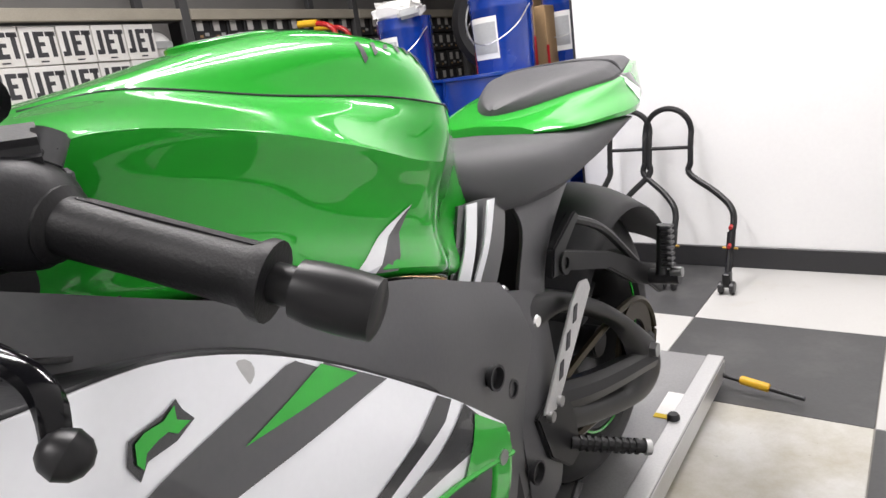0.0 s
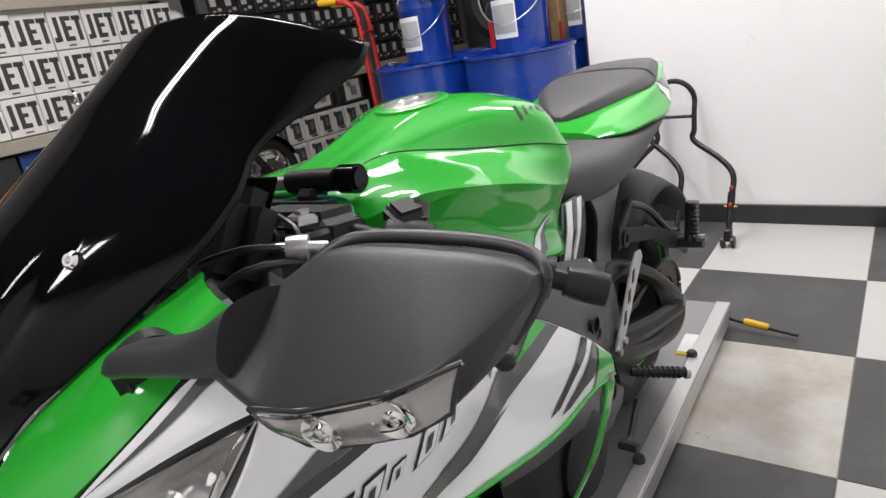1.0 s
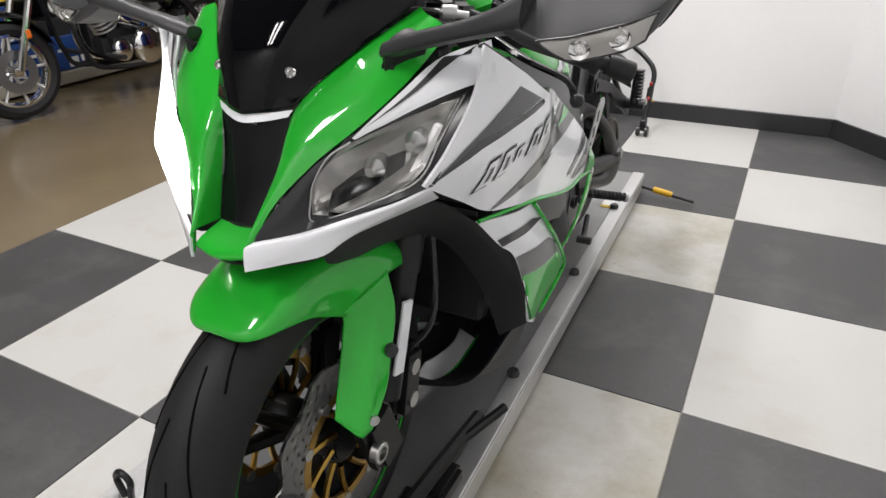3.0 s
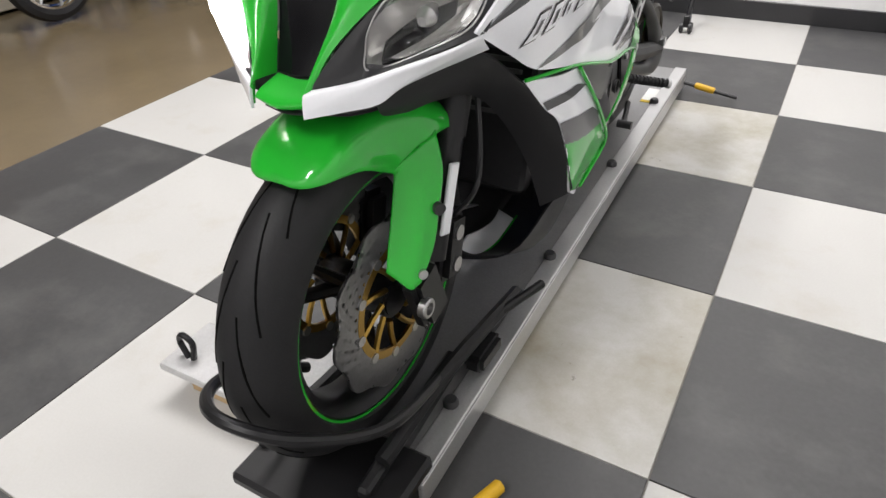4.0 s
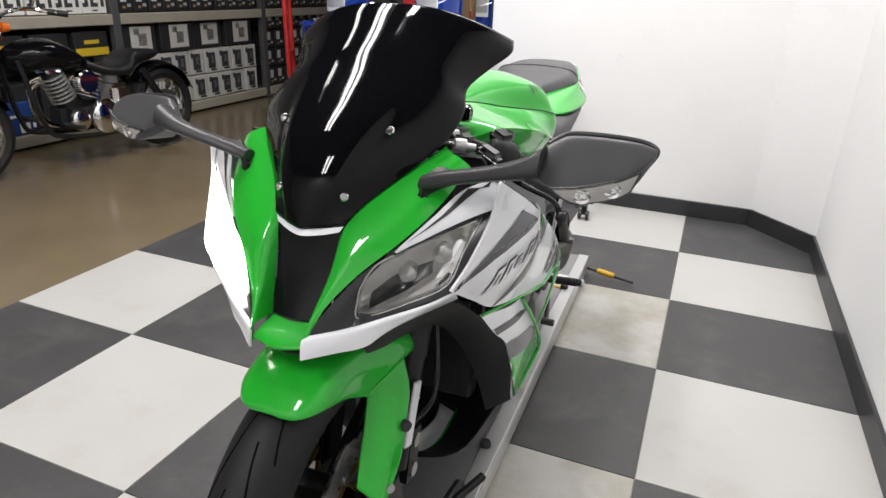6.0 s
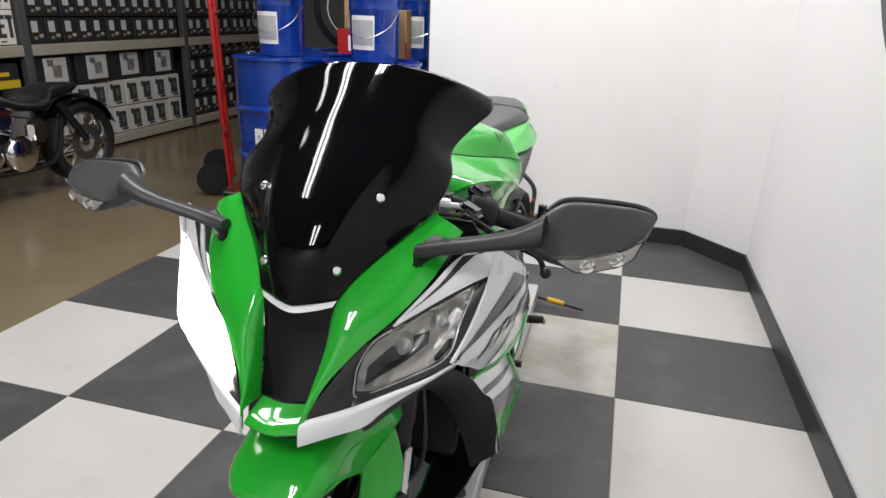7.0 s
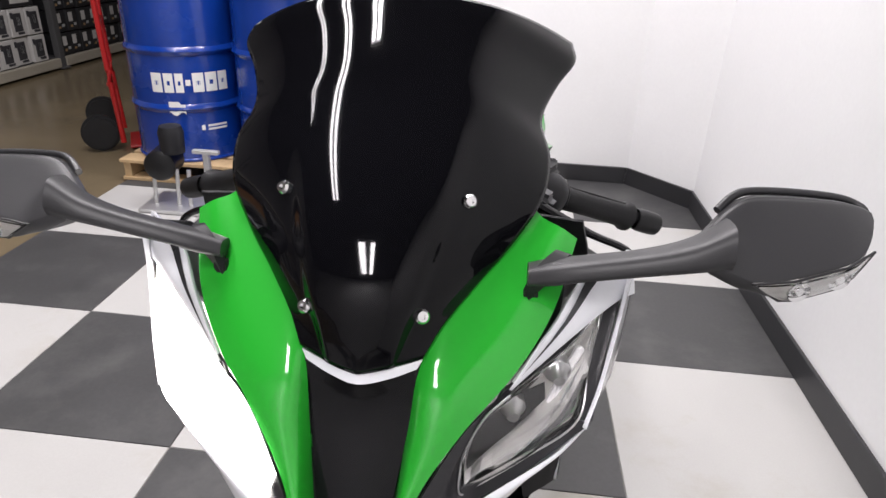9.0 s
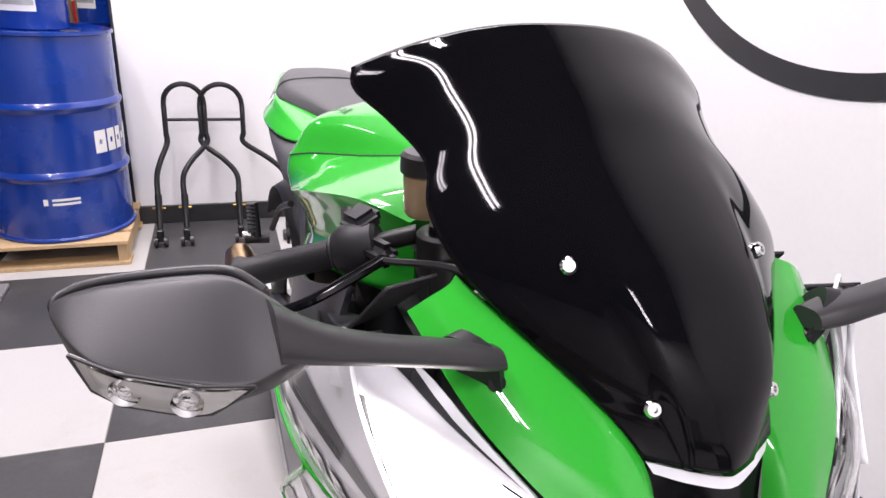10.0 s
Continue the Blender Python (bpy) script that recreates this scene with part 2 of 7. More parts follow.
def lathe(profile, p, q, n=32, closed=False):
    """Turns a profile of (along, radius) about the axis from p towards q."""
    m, _ = frame_of(p, q)
    bm = bmesh.new()
    rings = []
    for a, r in profile:
        if r < 1e-6:
            rings.append([bm.verts.new((0, 0, a))])
        else:
            rings.append([bm.verts.new((r * math.cos(i * math.tau / n), r * math.sin(i * math.tau / n), a)) for i in range(n)])
    pairs = list(zip(rings, rings[1:])) + ([(rings[-1], rings[0])] if closed else [])
    for a, b in pairs:
        for i in range(n):
            k = (i + 1) % n
            f = [a[i % len(a)], a[k % len(a)], b[k % len(b)], b[i % len(b)]]
            f = list(dict.fromkeys(f))
            if len(f) > 2:
                bm.faces.new(f)
    bmesh.ops.recalc_face_normals(bm, faces=bm.faces[:])
    bm.transform(m)
    return bm


def cr(a, b, c, d, t):
    return 0.5 * (2 * b + (c - a) * t + (2 * a - 5 * b + 4 * c - d) * t * t + (3 * b - a - 3 * c + d) * t ** 3)


def spline(pts, n):
    """n + 1 places along a smooth line through pts."""
    pts = [Vector(p) for p in pts]
    if len(pts) == 2:
        return [pts[0].lerp(pts[1], i / n) for i in range(n + 1)]
    ext = [2 * pts[0] - pts[1], *pts, 2 * pts[-1] - pts[-2]]
    out = []
    for i in range(n + 1):
        u = i / n * (len(pts) - 1)
        k = min(int(u), len(pts) - 2)
        out.append(cr(ext[k], ext[k + 1], ext[k + 2], ext[k + 3], u - k))
    return out


def tube(pts, r, n=10, steps=24, r2=None, flat=1.0):
    """A round (or flattened) bar that bends smoothly through pts."""
    line = spline(pts, steps)
    bm = bmesh.new()
    rings = []
    up = Vector((0, 0, 1))
    for i, p in enumerate(line):
        d = (line[min(i + 1, steps)] - line[max(i - 1, 0)]).normalized()
        side = d.cross(up)
        if side.length < 0.05:
            side = d.cross(Vector((0, 1, 0)))
        side.normalize()
        over = side.cross(d)
        rad = r if r2 is None else r + (r2 - r) * i / steps
        rings.append([bm.verts.new(p + rad * (math.cos(a) * side + flat * math.sin(a) * over)) for a in (k * math.tau / n for k in range(n))])
    for a, b in zip(rings, rings[1:]):
        for k in range(n):
            bm.faces.new((a[k], a[(k + 1) % n], b[(k + 1) % n], b[k]))
    bm.faces.new(rings[0][::-1])
    bm.faces.new(rings[-1])
    bmesh.ops.recalc_face_normals(bm, faces=bm.faces[:])
    return bm


def merge(*bms):
    out = bmesh.new()
    for b in bms:
        me = bpy.data.meshes.new("t")
        b.to_mesh(me)
        b.free()
        out.from_mesh(me)
        bpy.data.meshes.remove(me)
    return out


def skin(rows, nu=10, nv=10, thick=0.004, flip=False, hole=None):
    """A smooth sheet with thickness through rows of control points."""
    fine = [spline(r, nv) for r in rows]
    cols = [spline([r[j] for r in fine], nu) for j in range(nv + 1)]
    bm = bmesh.new()
    vs = [[bm.verts.new(cols[j][i]) for j in range(nv + 1)] for i in range(nu + 1)]
    for i in range(nu):
        for j in range(nv):
            if hole and hole[0] <= (i + 0.5) / nu <= hole[1] and hole[2] <= (j + 0.5) / nv <= hole[3]:
                continue
            q = (vs[i][j], vs[i + 1][j], vs[i + 1][j + 1], vs[i][j + 1])
            bm.faces.new(q[::-1] if flip else q)
    bmesh.ops.remove_doubles(bm, verts=bm.verts[:], dist=1e-5)
    bm.normal_update()
    if thick:
        outer = bm.verts[:]
        inner = {v: bm.verts.new(v.co - v.normal * thick) for v in outer}
        edges = [e for e in bm.edges if len(e.link_faces) == 1]
        rim = []
        for e in edges:
            lp = e.link_loops[0]
            rim.append((lp.vert, lp.link_loop_next.vert))
        for v in [v for v in outer if not v.link_faces]:
            bm.verts.remove(inner.pop(v))
            bm.verts.remove(v)
        for f in bm.faces[:]:
            bm.faces.new([inner[v] for v in reversed(f.verts)])
        for a, b in rim:
            bm.faces.new((b, a, inner[a], inner[b]))
    return bm


def loft(sections, steps=24, n=28, cap=True):
    """A closed body through ring sections, each a list of points round it."""
    rings = [spline([*s, s[0]], n)[:-1] for s in sections]
    cols = [spline([r[k] for r in rings], steps) for k in range(n)]
    bm = bmesh.new()
    vs = [[bm.verts.new(cols[k][i]) for k in range(n)] for i in range(steps + 1)]
    for a, b in zip(vs, vs[1:]):
        for k in range(n):
            bm.faces.new((a[k], a[(k + 1) % n], b[(k + 1) % n], b[k]))
    if cap:
        bm.faces.new(vs[0][::-1])
        bm.faces.new(vs[-1])
    bmesh.ops.recalc_face_normals(bm, faces=bm.faces[:])
    return bm


def slab(poly, axis, a, b, bevel=0.0):
    """A flat outline raised between a and b along an axis: poly holds the two other coordinates in order."""
    bm = bmesh.new()

    def place(u, v, w):
        return {"x": (w, u, v), "y": (u, w, v), "z": (u, v, w)}[axis]

    lo = [bm.verts.new(place(u, v, a)) for u, v in poly]
    hi = [bm.verts.new(place(u, v, b)) for u, v in poly]
    n = len(poly)
    bm.faces.new(lo[::-1])
    bm.faces.new(hi)
    for i in range(n):
        bm.faces.new((lo[i], lo[(i + 1) % n], hi[(i + 1) % n], hi[i]))
    bmesh.ops.recalc_face_normals(bm, faces=bm.faces[:])
    if bevel:
        bmesh.ops.bevel(bm, geom=bm.edges[:], offset=bevel, segments=2, affect="EDGES")
    return bm


def crisp(poly, k=0.18):
    """A ring whose corners stay tight when a smooth line runs through it."""
    out = []
    for i, p in enumerate(poly):
        p, a, b = Vector(p), Vector(poly[i - 1]), Vector(poly[(i + 1) % len(poly)])
        out += [p.lerp(a, k), p.lerp(b, k)]
    return out


def decal(name, outline, mat, parent, targets, sg, label="", up=False, lift=0.0014, cell=0.016):
    """A printed film laid on painted panels: outline in (y, z) seen from the side, or in (s, y) seen from above when up is set."""
    trees = [BVHTree.FromPolygons([v.co for v in o.data.vertices], [p.vertices for p in o.data.polygons]) for o in targets]
    base = root_of(parent).matrix_basis.translation
    bm = bmesh.new()
    bm.faces.new([bm.verts.new((u, v, 0)) for u, v in outline])
    us, vs = [p[0] for p in outline], [p[1] for p in outline]
    for axis, lo, hi in ((0, min(us), max(us)), (1, min(vs), max(vs))):
        k = math.ceil(lo / cell)
        while k * cell < hi:
            co, no = [0, 0, 0], [0, 0, 0]
            co[axis], no[axis] = k * cell, 1
            bmesh.ops.bisect_plane(bm, geom=bm.verts[:] + bm.edges[:] + bm.faces[:], plane_co=co, plane_no=no)
            k += 1
    for v in bm.verts:
        if up:
            start, way = Vector((CX + v.co.x, v.co.y, 1.6)) - base, Vector((0, 0, -1))
        else:
            start, way = Vector((CX + sg * 0.7, v.co.x, v.co.y)) - base, Vector((-sg, 0, 0))
        best = None
        for t in trees:
            hit, no, _, dist = t.ray_cast(start, way, 0.68)
            if hit is None:
                continue
            if best is None or dist < best[0]:
                best = (dist, hit, no)
        if best is None:
            near = [t.find_nearest(start + way * 0.45) for t in trees]
            near.sort(key=lambda q: q[3])
            best = (0, near[0][0], near[0][1])
        no = best[2] if best[2].dot(way) < 0 else -best[2]
        v.co = best[1] + no * lift
    bmesh.ops.recalc_face_normals(bm, faces=bm.faces[:])
    if sum(f.normal.dot(Vector((0, 0, 1)) if up else Vector((sg, 0, 0))) for f in bm.faces) < 0:
        bmesh.ops.reverse_faces(bm, faces=bm.faces[:])
    return finish(name, bm, mat, parent, label)


# ---- the room ----
T = 0.61
EAST, NORTH, WEST, SOUTH, FAR = 0.645, 1.248, -5.6, -5.2, 7.0

floor = solid("floor", box((WEST + EAST) / 2, (SOUTH + FAR) / 2, -0.06, EAST - WEST + 0.4, FAR - SOUTH + 0.4, 0.1), M_CONCRETE,
              "brown sealed concrete shop floor with a dull shine", "floor", "structure")
bed = solid("floor_bed", box((-4 * T + EAST) / 2, (SOUTH + NORTH) / 2, -0.009, EAST + 4 * T, NORTH - SOUTH, 0.010), M_GROUT,
            "thin joint bed under the checkered tiles", "floor", "structure")


def wall(name, x0, y0, x1, y1, z0, z1, mat, label):
    return solid(name, box((x0 + x1) / 2, (y0 + y1) / 2, (z0 + z1) / 2, x1 - x0, y1 - y0, z1 - z0), mat, label, "wall", "structure")


wall_east = wall("wall_east", EAST, SOUTH, EAST + 0.12, 0.91, 0, CEIL, M_WALL, "plain white painted wall beside the lift")
wall_north = wall("wall_north", -1.3, NORTH, 0.34, NORTH + 0.12, 0, CEIL, M_WALL, "plain white painted wall behind the lift")
wall_corner = solid("wall_corner", slab([(0.34, NORTH), (EAST, 0.91), (EAST + 0.12, 0.91), (EAST + 0.12, NORTH + 0.12), (0.34, NORTH + 0.12)], "z", 0, CEIL),
                    M_WALL, "white wall cut across the corner at an angle", "wall", "structure")
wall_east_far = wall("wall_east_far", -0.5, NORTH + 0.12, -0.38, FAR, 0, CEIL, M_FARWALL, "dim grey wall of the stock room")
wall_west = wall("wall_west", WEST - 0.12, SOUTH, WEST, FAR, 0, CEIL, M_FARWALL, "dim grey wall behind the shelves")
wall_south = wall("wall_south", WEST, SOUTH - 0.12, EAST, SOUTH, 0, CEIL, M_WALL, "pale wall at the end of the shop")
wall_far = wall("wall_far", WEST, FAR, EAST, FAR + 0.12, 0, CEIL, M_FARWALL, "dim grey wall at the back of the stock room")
ceiling = solid("ceiling", box((WEST + EAST) / 2, (SOUTH + FAR) / 2, CEIL + 0.05, EAST - WEST + 0.4, FAR - SOUTH + 0.4, 0.1), M_CEIL, "dark painted open shop ceiling", "ceiling", "structure")

# black base strips
H = 0.098
baseboard = solid("baseboard", box((-1.3 + 0.335) / 2, NORTH - 0.0065, H / 2, 1.3 + 0.335, 0.013, H, 0.003), M_BASE, "black vinyl base strip along the white wall", "baseboard", "structure")
baseboard = solid("baseboard", box(EAST - 0.0065, (SOUTH + 0.905) / 2, H / 2, 0.013, 0.905 - SOUTH, H, 0.003), M_BASE, "black vinyl base strip along the white wall", "baseboard", "structure")
baseboard = solid("baseboard", slab([(0.335, NORTH - 0.013), (EAST - 0.013, 0.902), (EAST, 0.91), (0.34, NORTH)], "z", 0, H), M_BASE, "black vinyl base strip across the angled corner", "baseboard", "structure")
trim = solid("trim", box(-1.306, NORTH + 0.06, CEIL / 2, 0.012, 0.13, CEIL, 0.002), M_BASE, "black corner trim on the free end of the white wall", "trim", "structure")

# curved black band painted on the east wall
bm = bmesh.new()
R0, CYB, CZB = 0.998, -0.985, 2.034
ring = []
for i in range(41):
    a = radians(-142 + 116 * i / 40)
    w = 0.066
    ring.append([bm.verts.new((xx, CYB + rr * math.cos(a), CZB + rr * math.sin(a))) for xx, rr in ((EAST - 0.003, R0), (EAST - 0.003, R0 - w), (EAST, R0 - w), (EAST, R0))])
for a, b in zip(ring, ring[1:]):
    for k in range(4):
        bm.faces.new((a[k], b[k], b[(k + 1) % 4], a[(k + 1) % 4]))
bmesh.ops.recalc_face_normals(bm, faces=bm.faces[:])
wall_band = solid("wall_band", bm, M_BASE, "curved black painted band on the white wall", "wall band", "structure")

# fixtures
tube_light(-1.9, -1.0, 2.4, 56, True, 0.2)
tube_light(-1.25, -0.5, 1.2, 52, True, 0.16)
tube_light(-2.7, -0.4, 1.2, 12, True, 0.16)
# added fill for the tank and the floor beside the lift, no fixture known here
tube_light(-0.3, 0.45, 1.2, 48, False, 0.2)
tube_light(-1.05, -4.1, 1.2, 66, True, 0.45)
# added to brighten the rack, no fixture known above it
tube_light(-3.4, 2.2, 1.2, 13)


# ---- the lift ----
CX = -0.51
DECK = 0.09
lift = thing("motorcycle_lift", (-0.69, -1.0, 0), "low grey steel motorcycle lift lying on the checkered floor", "lift")
LT = pose(-0.69, -1.0, 0, 0, 0, 1.25)


def on_lift(bm):
    bm.transform(LT)
    return bm


part("deck", on_lift(box(0.138, 0, DECK - 0.012, 0.384, 2.20, 0.024, 0.004)), M_PLATFORM, lift)
part("side_rail", on_lift(box(0.325, 0, DECK - 0.035, 0.012, 2.20, 0.064, 0.003)), M_ALLOY, lift)
part("side_rail", on_lift(box(-0.049, 0.075, DECK - 0.035, 0.012, 2.05, 0.064, 0.003)), M_ALLOY, lift)
part("edge_flange", on_lift(box(0.306, 0, DECK + 0.002, 0.046, 2.20, 0.006, 0.002)), M_ALLOY, lift, "bright steel flange along the deck")
part("front_wing", on_lift(box(-0.193, -1.025, DECK - 0.008, 0.276, 0.15, 0.020, 0.003)), M_ALLOY, lift, "bright steel outrigger with a tie-down ring")
part("wing_foot", on_lift(box(-0.16, -1.03, (DECK - 0.018) / 2, 0.26, 0.08, DECK - 0.018, 0.004)), M_WOOD, lift, "brown rusty underframe")
part("base_frame", on_lift(box(0.138, 0, 0.03, 0.32, 2.0, 0.06, 0.004)), M_WOOD, lift, "brown rusty underframe")
for yy in (-0.92, -0.38, 0.16, 0.7):
    part("rubber_stop", on_lift(lathe([(0, 0.016), (0.014, 0.016), (0.02, 0.012), (0.02, 0)], (0.292, yy, DECK), (0.292, yy, 1), 14)), M_BASE, lift, "black rubber plug")
part("label", on_lift(box(0.275, 0.78, DECK + 0.001, 0.07, 0.12, 0.002)), M_PAPER, lift, "white paper label with a yellow edge")
part("label_edge", on_lift(box(0.275, 0.71, DECK + 0.001, 0.07, 0.02, 0.002)), M_CARTON_Y, lift)
part("tie_ring", on_lift(tube([(-0.285, -1.055, DECK), (-0.305, -1.05, DECK + 0.035), (-0.29, -1.05, DECK + 0.06), (-0.265, -1.05, DECK + 0.045), (-0.27, -1.055, DECK)], 0.007, 8, 20)), M_BLACKMETAL, lift, "black tie-down ring")
# black wheel chock in front of the tyre
chock = thing("wheel_chock", (CX, -2.1, DECK), "black steel wheel chock clamped round the front tyre", "wheel chock")
part("front_bar", tube([(CX - 0.105, -2.04, 0.20), (CX - 0.125, -2.15, 0.290), (CX - 0.105, -2.24, 0.335), (CX - 0.02, -2.295, 0.372), (CX + 0.085, -2.258, 0.345), (CX + 0.136, -2.125, 0.255), (CX + 0.118, -1.93, 0.175), (CX + 0.12, -1.74, 0.16), (CX + 0.173, -1.56, 0.16)], 0.0105, 10, 60), M_BLACKMETAL, chock)
for sg in (-1, 1):
    part("jaw", box(CX + sg * 0.1, -2.0, DECK + 0.026, 0.026, 0.36, 0.052, 0.006, (0, 0, sg * 4)), M_BLACKMETAL, chock)
part("clamp_arm", tube([(CX + 0.115, -2.12, DECK + 0.06), (CX + 0.12, -1.9, DECK + 0.08), (CX + 0.13, -1.6, DECK + 0.06)], 0.016, 8, 16), M_BLACKMETAL, chock)
part("clamp_block", box(CX + 0.135, -1.78, DECK + 0.034, 0.045, 0.10, 0.044, 0.01, None, 2), M_BLACKMETAL, chock)
part("plate", box(CX + 0.025, -2.15, DECK + 0.016, 0.30, 0.20, 0.030, 0.008), M_BLACKMETAL, chock)


# ---- the green sport motorcycle ----
bike = thing("sport_motorcycle", (CX, -1.2, DECK), "lime green, white and black sport motorcycle standing on a steel lift", "motorcycle")


def swerve(s, y):
    ref = 0.2 if y < -1.2 else 0.2 - 0.07 * min(1, (y + 1.2) / 0.3)
    return -0.037 * (max(-2.12, y) + 1.75) * (1 - max(-1.0, min(1.0, s / ref)))


def S(s, y, z, sg=1):
    """A place on the motorcycle: s metres off its middle plane, which is turned a little off the lift's."""
    return Vector((CX + sg * s + swerve(sg * s, y), y, z))


def row(pts, sg):
    return [S(*p, sg) for p in pts]


def panel(name, rows, mat, sg, parent=None, label="", nu=10, nv=14, thick=0.004, hole=None):
    return part(name, skin([row(r, sg) for r in rows], nu, nv, thick, sg < 0, hole), mat, parent or bike, label)


# wheels
def tyre(cy, cz, rad, half, name_parent, groove):
    prof = []
    for i in range(13):
        a = radians(-100 + 200 * i / 12)
        prof.append((half * math.sin(a) * (1.0 if abs(a) < 1.58 else 1.0), rad - half * 1.02 + half * 1.02 * math.cos(a)))
    prof = [(-half * 0.74, rad - half * 1.32)] + prof + [(half * 0.74, rad - half * 1.32)]
    bm = lathe(prof, (CX, cy, cz), (CX + 1, cy, cz), 72, True)
    ob = part("tyre", bm, M_RUBBER, name_parent, "black road tyre with sparse tread grooves")
    gs = []
    for i in range(groove):
        a0 = i * math.tau / groove
        for sg in (-1, 1):
            pts = []
            for k in range(7):
                f = k / 6
                lat = sg * half * (0.16 + 0.42 * f + 0.10 * f * f)
                a = a0 + (0.5 if sg > 0 else 0) * math.tau / groove + 0.56 * f
                rr = rad - half * 1.02 + half * 1.02 * math.sqrt(max(0, 1 - (lat / half) ** 2)) - 0.0012
                pts.append((CX + lat, cy + rr * math.cos(a), cz + rr * math.sin(a)))
            gs.append(tube(pts, 0.0021, 5, 12))
    part("tread_groove", merge(*gs), M_GROOVE, name_parent)
    return ob


def wheel(cy, cz, rad, half, name, groove):
    w = new(name)
    w.parent = bike
    tyre(cy, cz, rad, half, w, groove)
    rr = rad - half * 1.45
    part("rim", lathe([(-half * 0.82, rr + 0.014), (-half * 0.86, rr + 0.004), (-half * 0.6, rr - 0.012), (0, rr - 0.02), (half * 0.6, rr - 0.012), (half * 0.86, rr + 0.004), (half * 0.82, rr + 0.014),
                       (half * 0.7, rr + 0.002), (0, rr - 0.01), (-half * 0.7, rr + 0.002)], (CX, cy, cz), (CX + 1, cy, cz), 64, True), M_BLACKMETAL, w, "gloss black alloy rim")
    for sg in (-1, 1):
        part("rim_stripe", lathe([(0, rr + 0.008), (0.002, rr + 0.008), (0.002, rr + 0.0135), (0, rr + 0.0135)], (CX + sg * half * 0.865, cy, cz), (CX + sg, cy, cz), 64, True), M_GREEN, w, "thin lime green pinstripe")
    for i in range(3):
        for off in (-0.16, 0.16):
            a = i * math.tau / 3 + 0.4
            p = (CX, cy + 0.04 * math.cos(a), cz + 0.04 * math.sin(a))
            q = (CX, cy + (rr - 0.012) * math.cos(a + off), cz + (rr - 0.012) * math.sin(a + off))
            part("spoke", tube([p, q], 0.018, 8, 6, 0.012, 0.7), M_BLACKMETAL, w)
    part("hub", rod((CX - 0.075, cy, cz), (CX + 0.075, cy, cz), 0.036, n=24, bevel=0.004), M_BLACKMETAL, w)
    return w


def brake_disc(parent, x, cy, cz, r0, r1):
    """A petal brake disc with drilled holes, on a gold carrier."""
    bm = bmesh.new()
    n, rings = 150, 9
    vs = []
    for j in range(rings + 1):
        f = j / rings
        vs.append([])
        for i in range(n):
            a = i * math.tau / n
            r = r0 + (r1 - r0) * f
            if j == rings:
                r += 0.006 * math.cos(10 * a) - 0.002
            vs[j].append([bm.verts.new((x + dx, cy + r * math.cos(a), cz + r * math.sin(a))) for dx in (-0.0025, 0.0025)])
    keep = lambda i, j: not (j in (1, 3, 5, 7) and (i + (j % 4)) % 4 == 0)
    for j in range(rings):
        for i in range(n):
            k = (i + 1) % n
            if not keep(i, j):
                continue
            for s, flip in ((0, False), (1, True)):
                q = [vs[j][i][s], vs[j][k][s], vs[j + 1][k][s], vs[j + 1][i][s]]
                bm.faces.new(q[::-1] if flip else q)
    disc = part("brake_disc", bm, M_DISC, parent, "drilled petal steel brake disc")
    part("disc_carrier", lathe([(-0.003, r0 - 0.013), (0.003, r0 - 0.013), (0.003, r0 + 0.002), (-0.003, r0 + 0.002)], (x, cy, cz), (x + 1, cy, cz), 48, True), M_GOLD, disc, "gold disc carrier ring")
    for i in range(10):
        a = i * math.tau / 10
        part("carrier_arm", tube([(x, cy + 0.04 * math.cos(a - 0.3), cz + 0.04 * math.sin(a - 0.3)), (x, cy + 0.07 * math.cos(a - 0.02), cz + 0.07 * math.sin(a - 0.02)), (x, cy + (r0 - 0.010) * math.cos(a + 0.12), cz + (r0 - 0.010) * math.sin(a + 0.12))], 0.0055, 6, 8), M_GOLD, disc)
    for i in range(10):
        a = i * math.tau / 10 + 0.1
        part("disc_button", rod((x - 0.006, cy + r0 * math.cos(a), cz + r0 * math.sin(a)), (x + 0.006, cy + r0 * math.cos(a), cz + r0 * math.sin(a)), 0.009, n=12), M_STEEL, disc)


FY, FZ, RY, RZ = -1.975, DECK + 0.300, -0.55, DECK + 0.316
fw = wheel(FY, FZ, 0.300, 0.06, "front_wheel", 13)
brake_disc(fw, CX + 0.072, FY, FZ, 0.106, 0.164)
brake_disc(fw, CX - 0.072, FY, FZ, 0.106, 0.164)
rw = wheel(RY, RZ, 0.318, 0.095, "rear_wheel", 16)
for o in rw.children:
    o.location.x += swerve(0, RY)

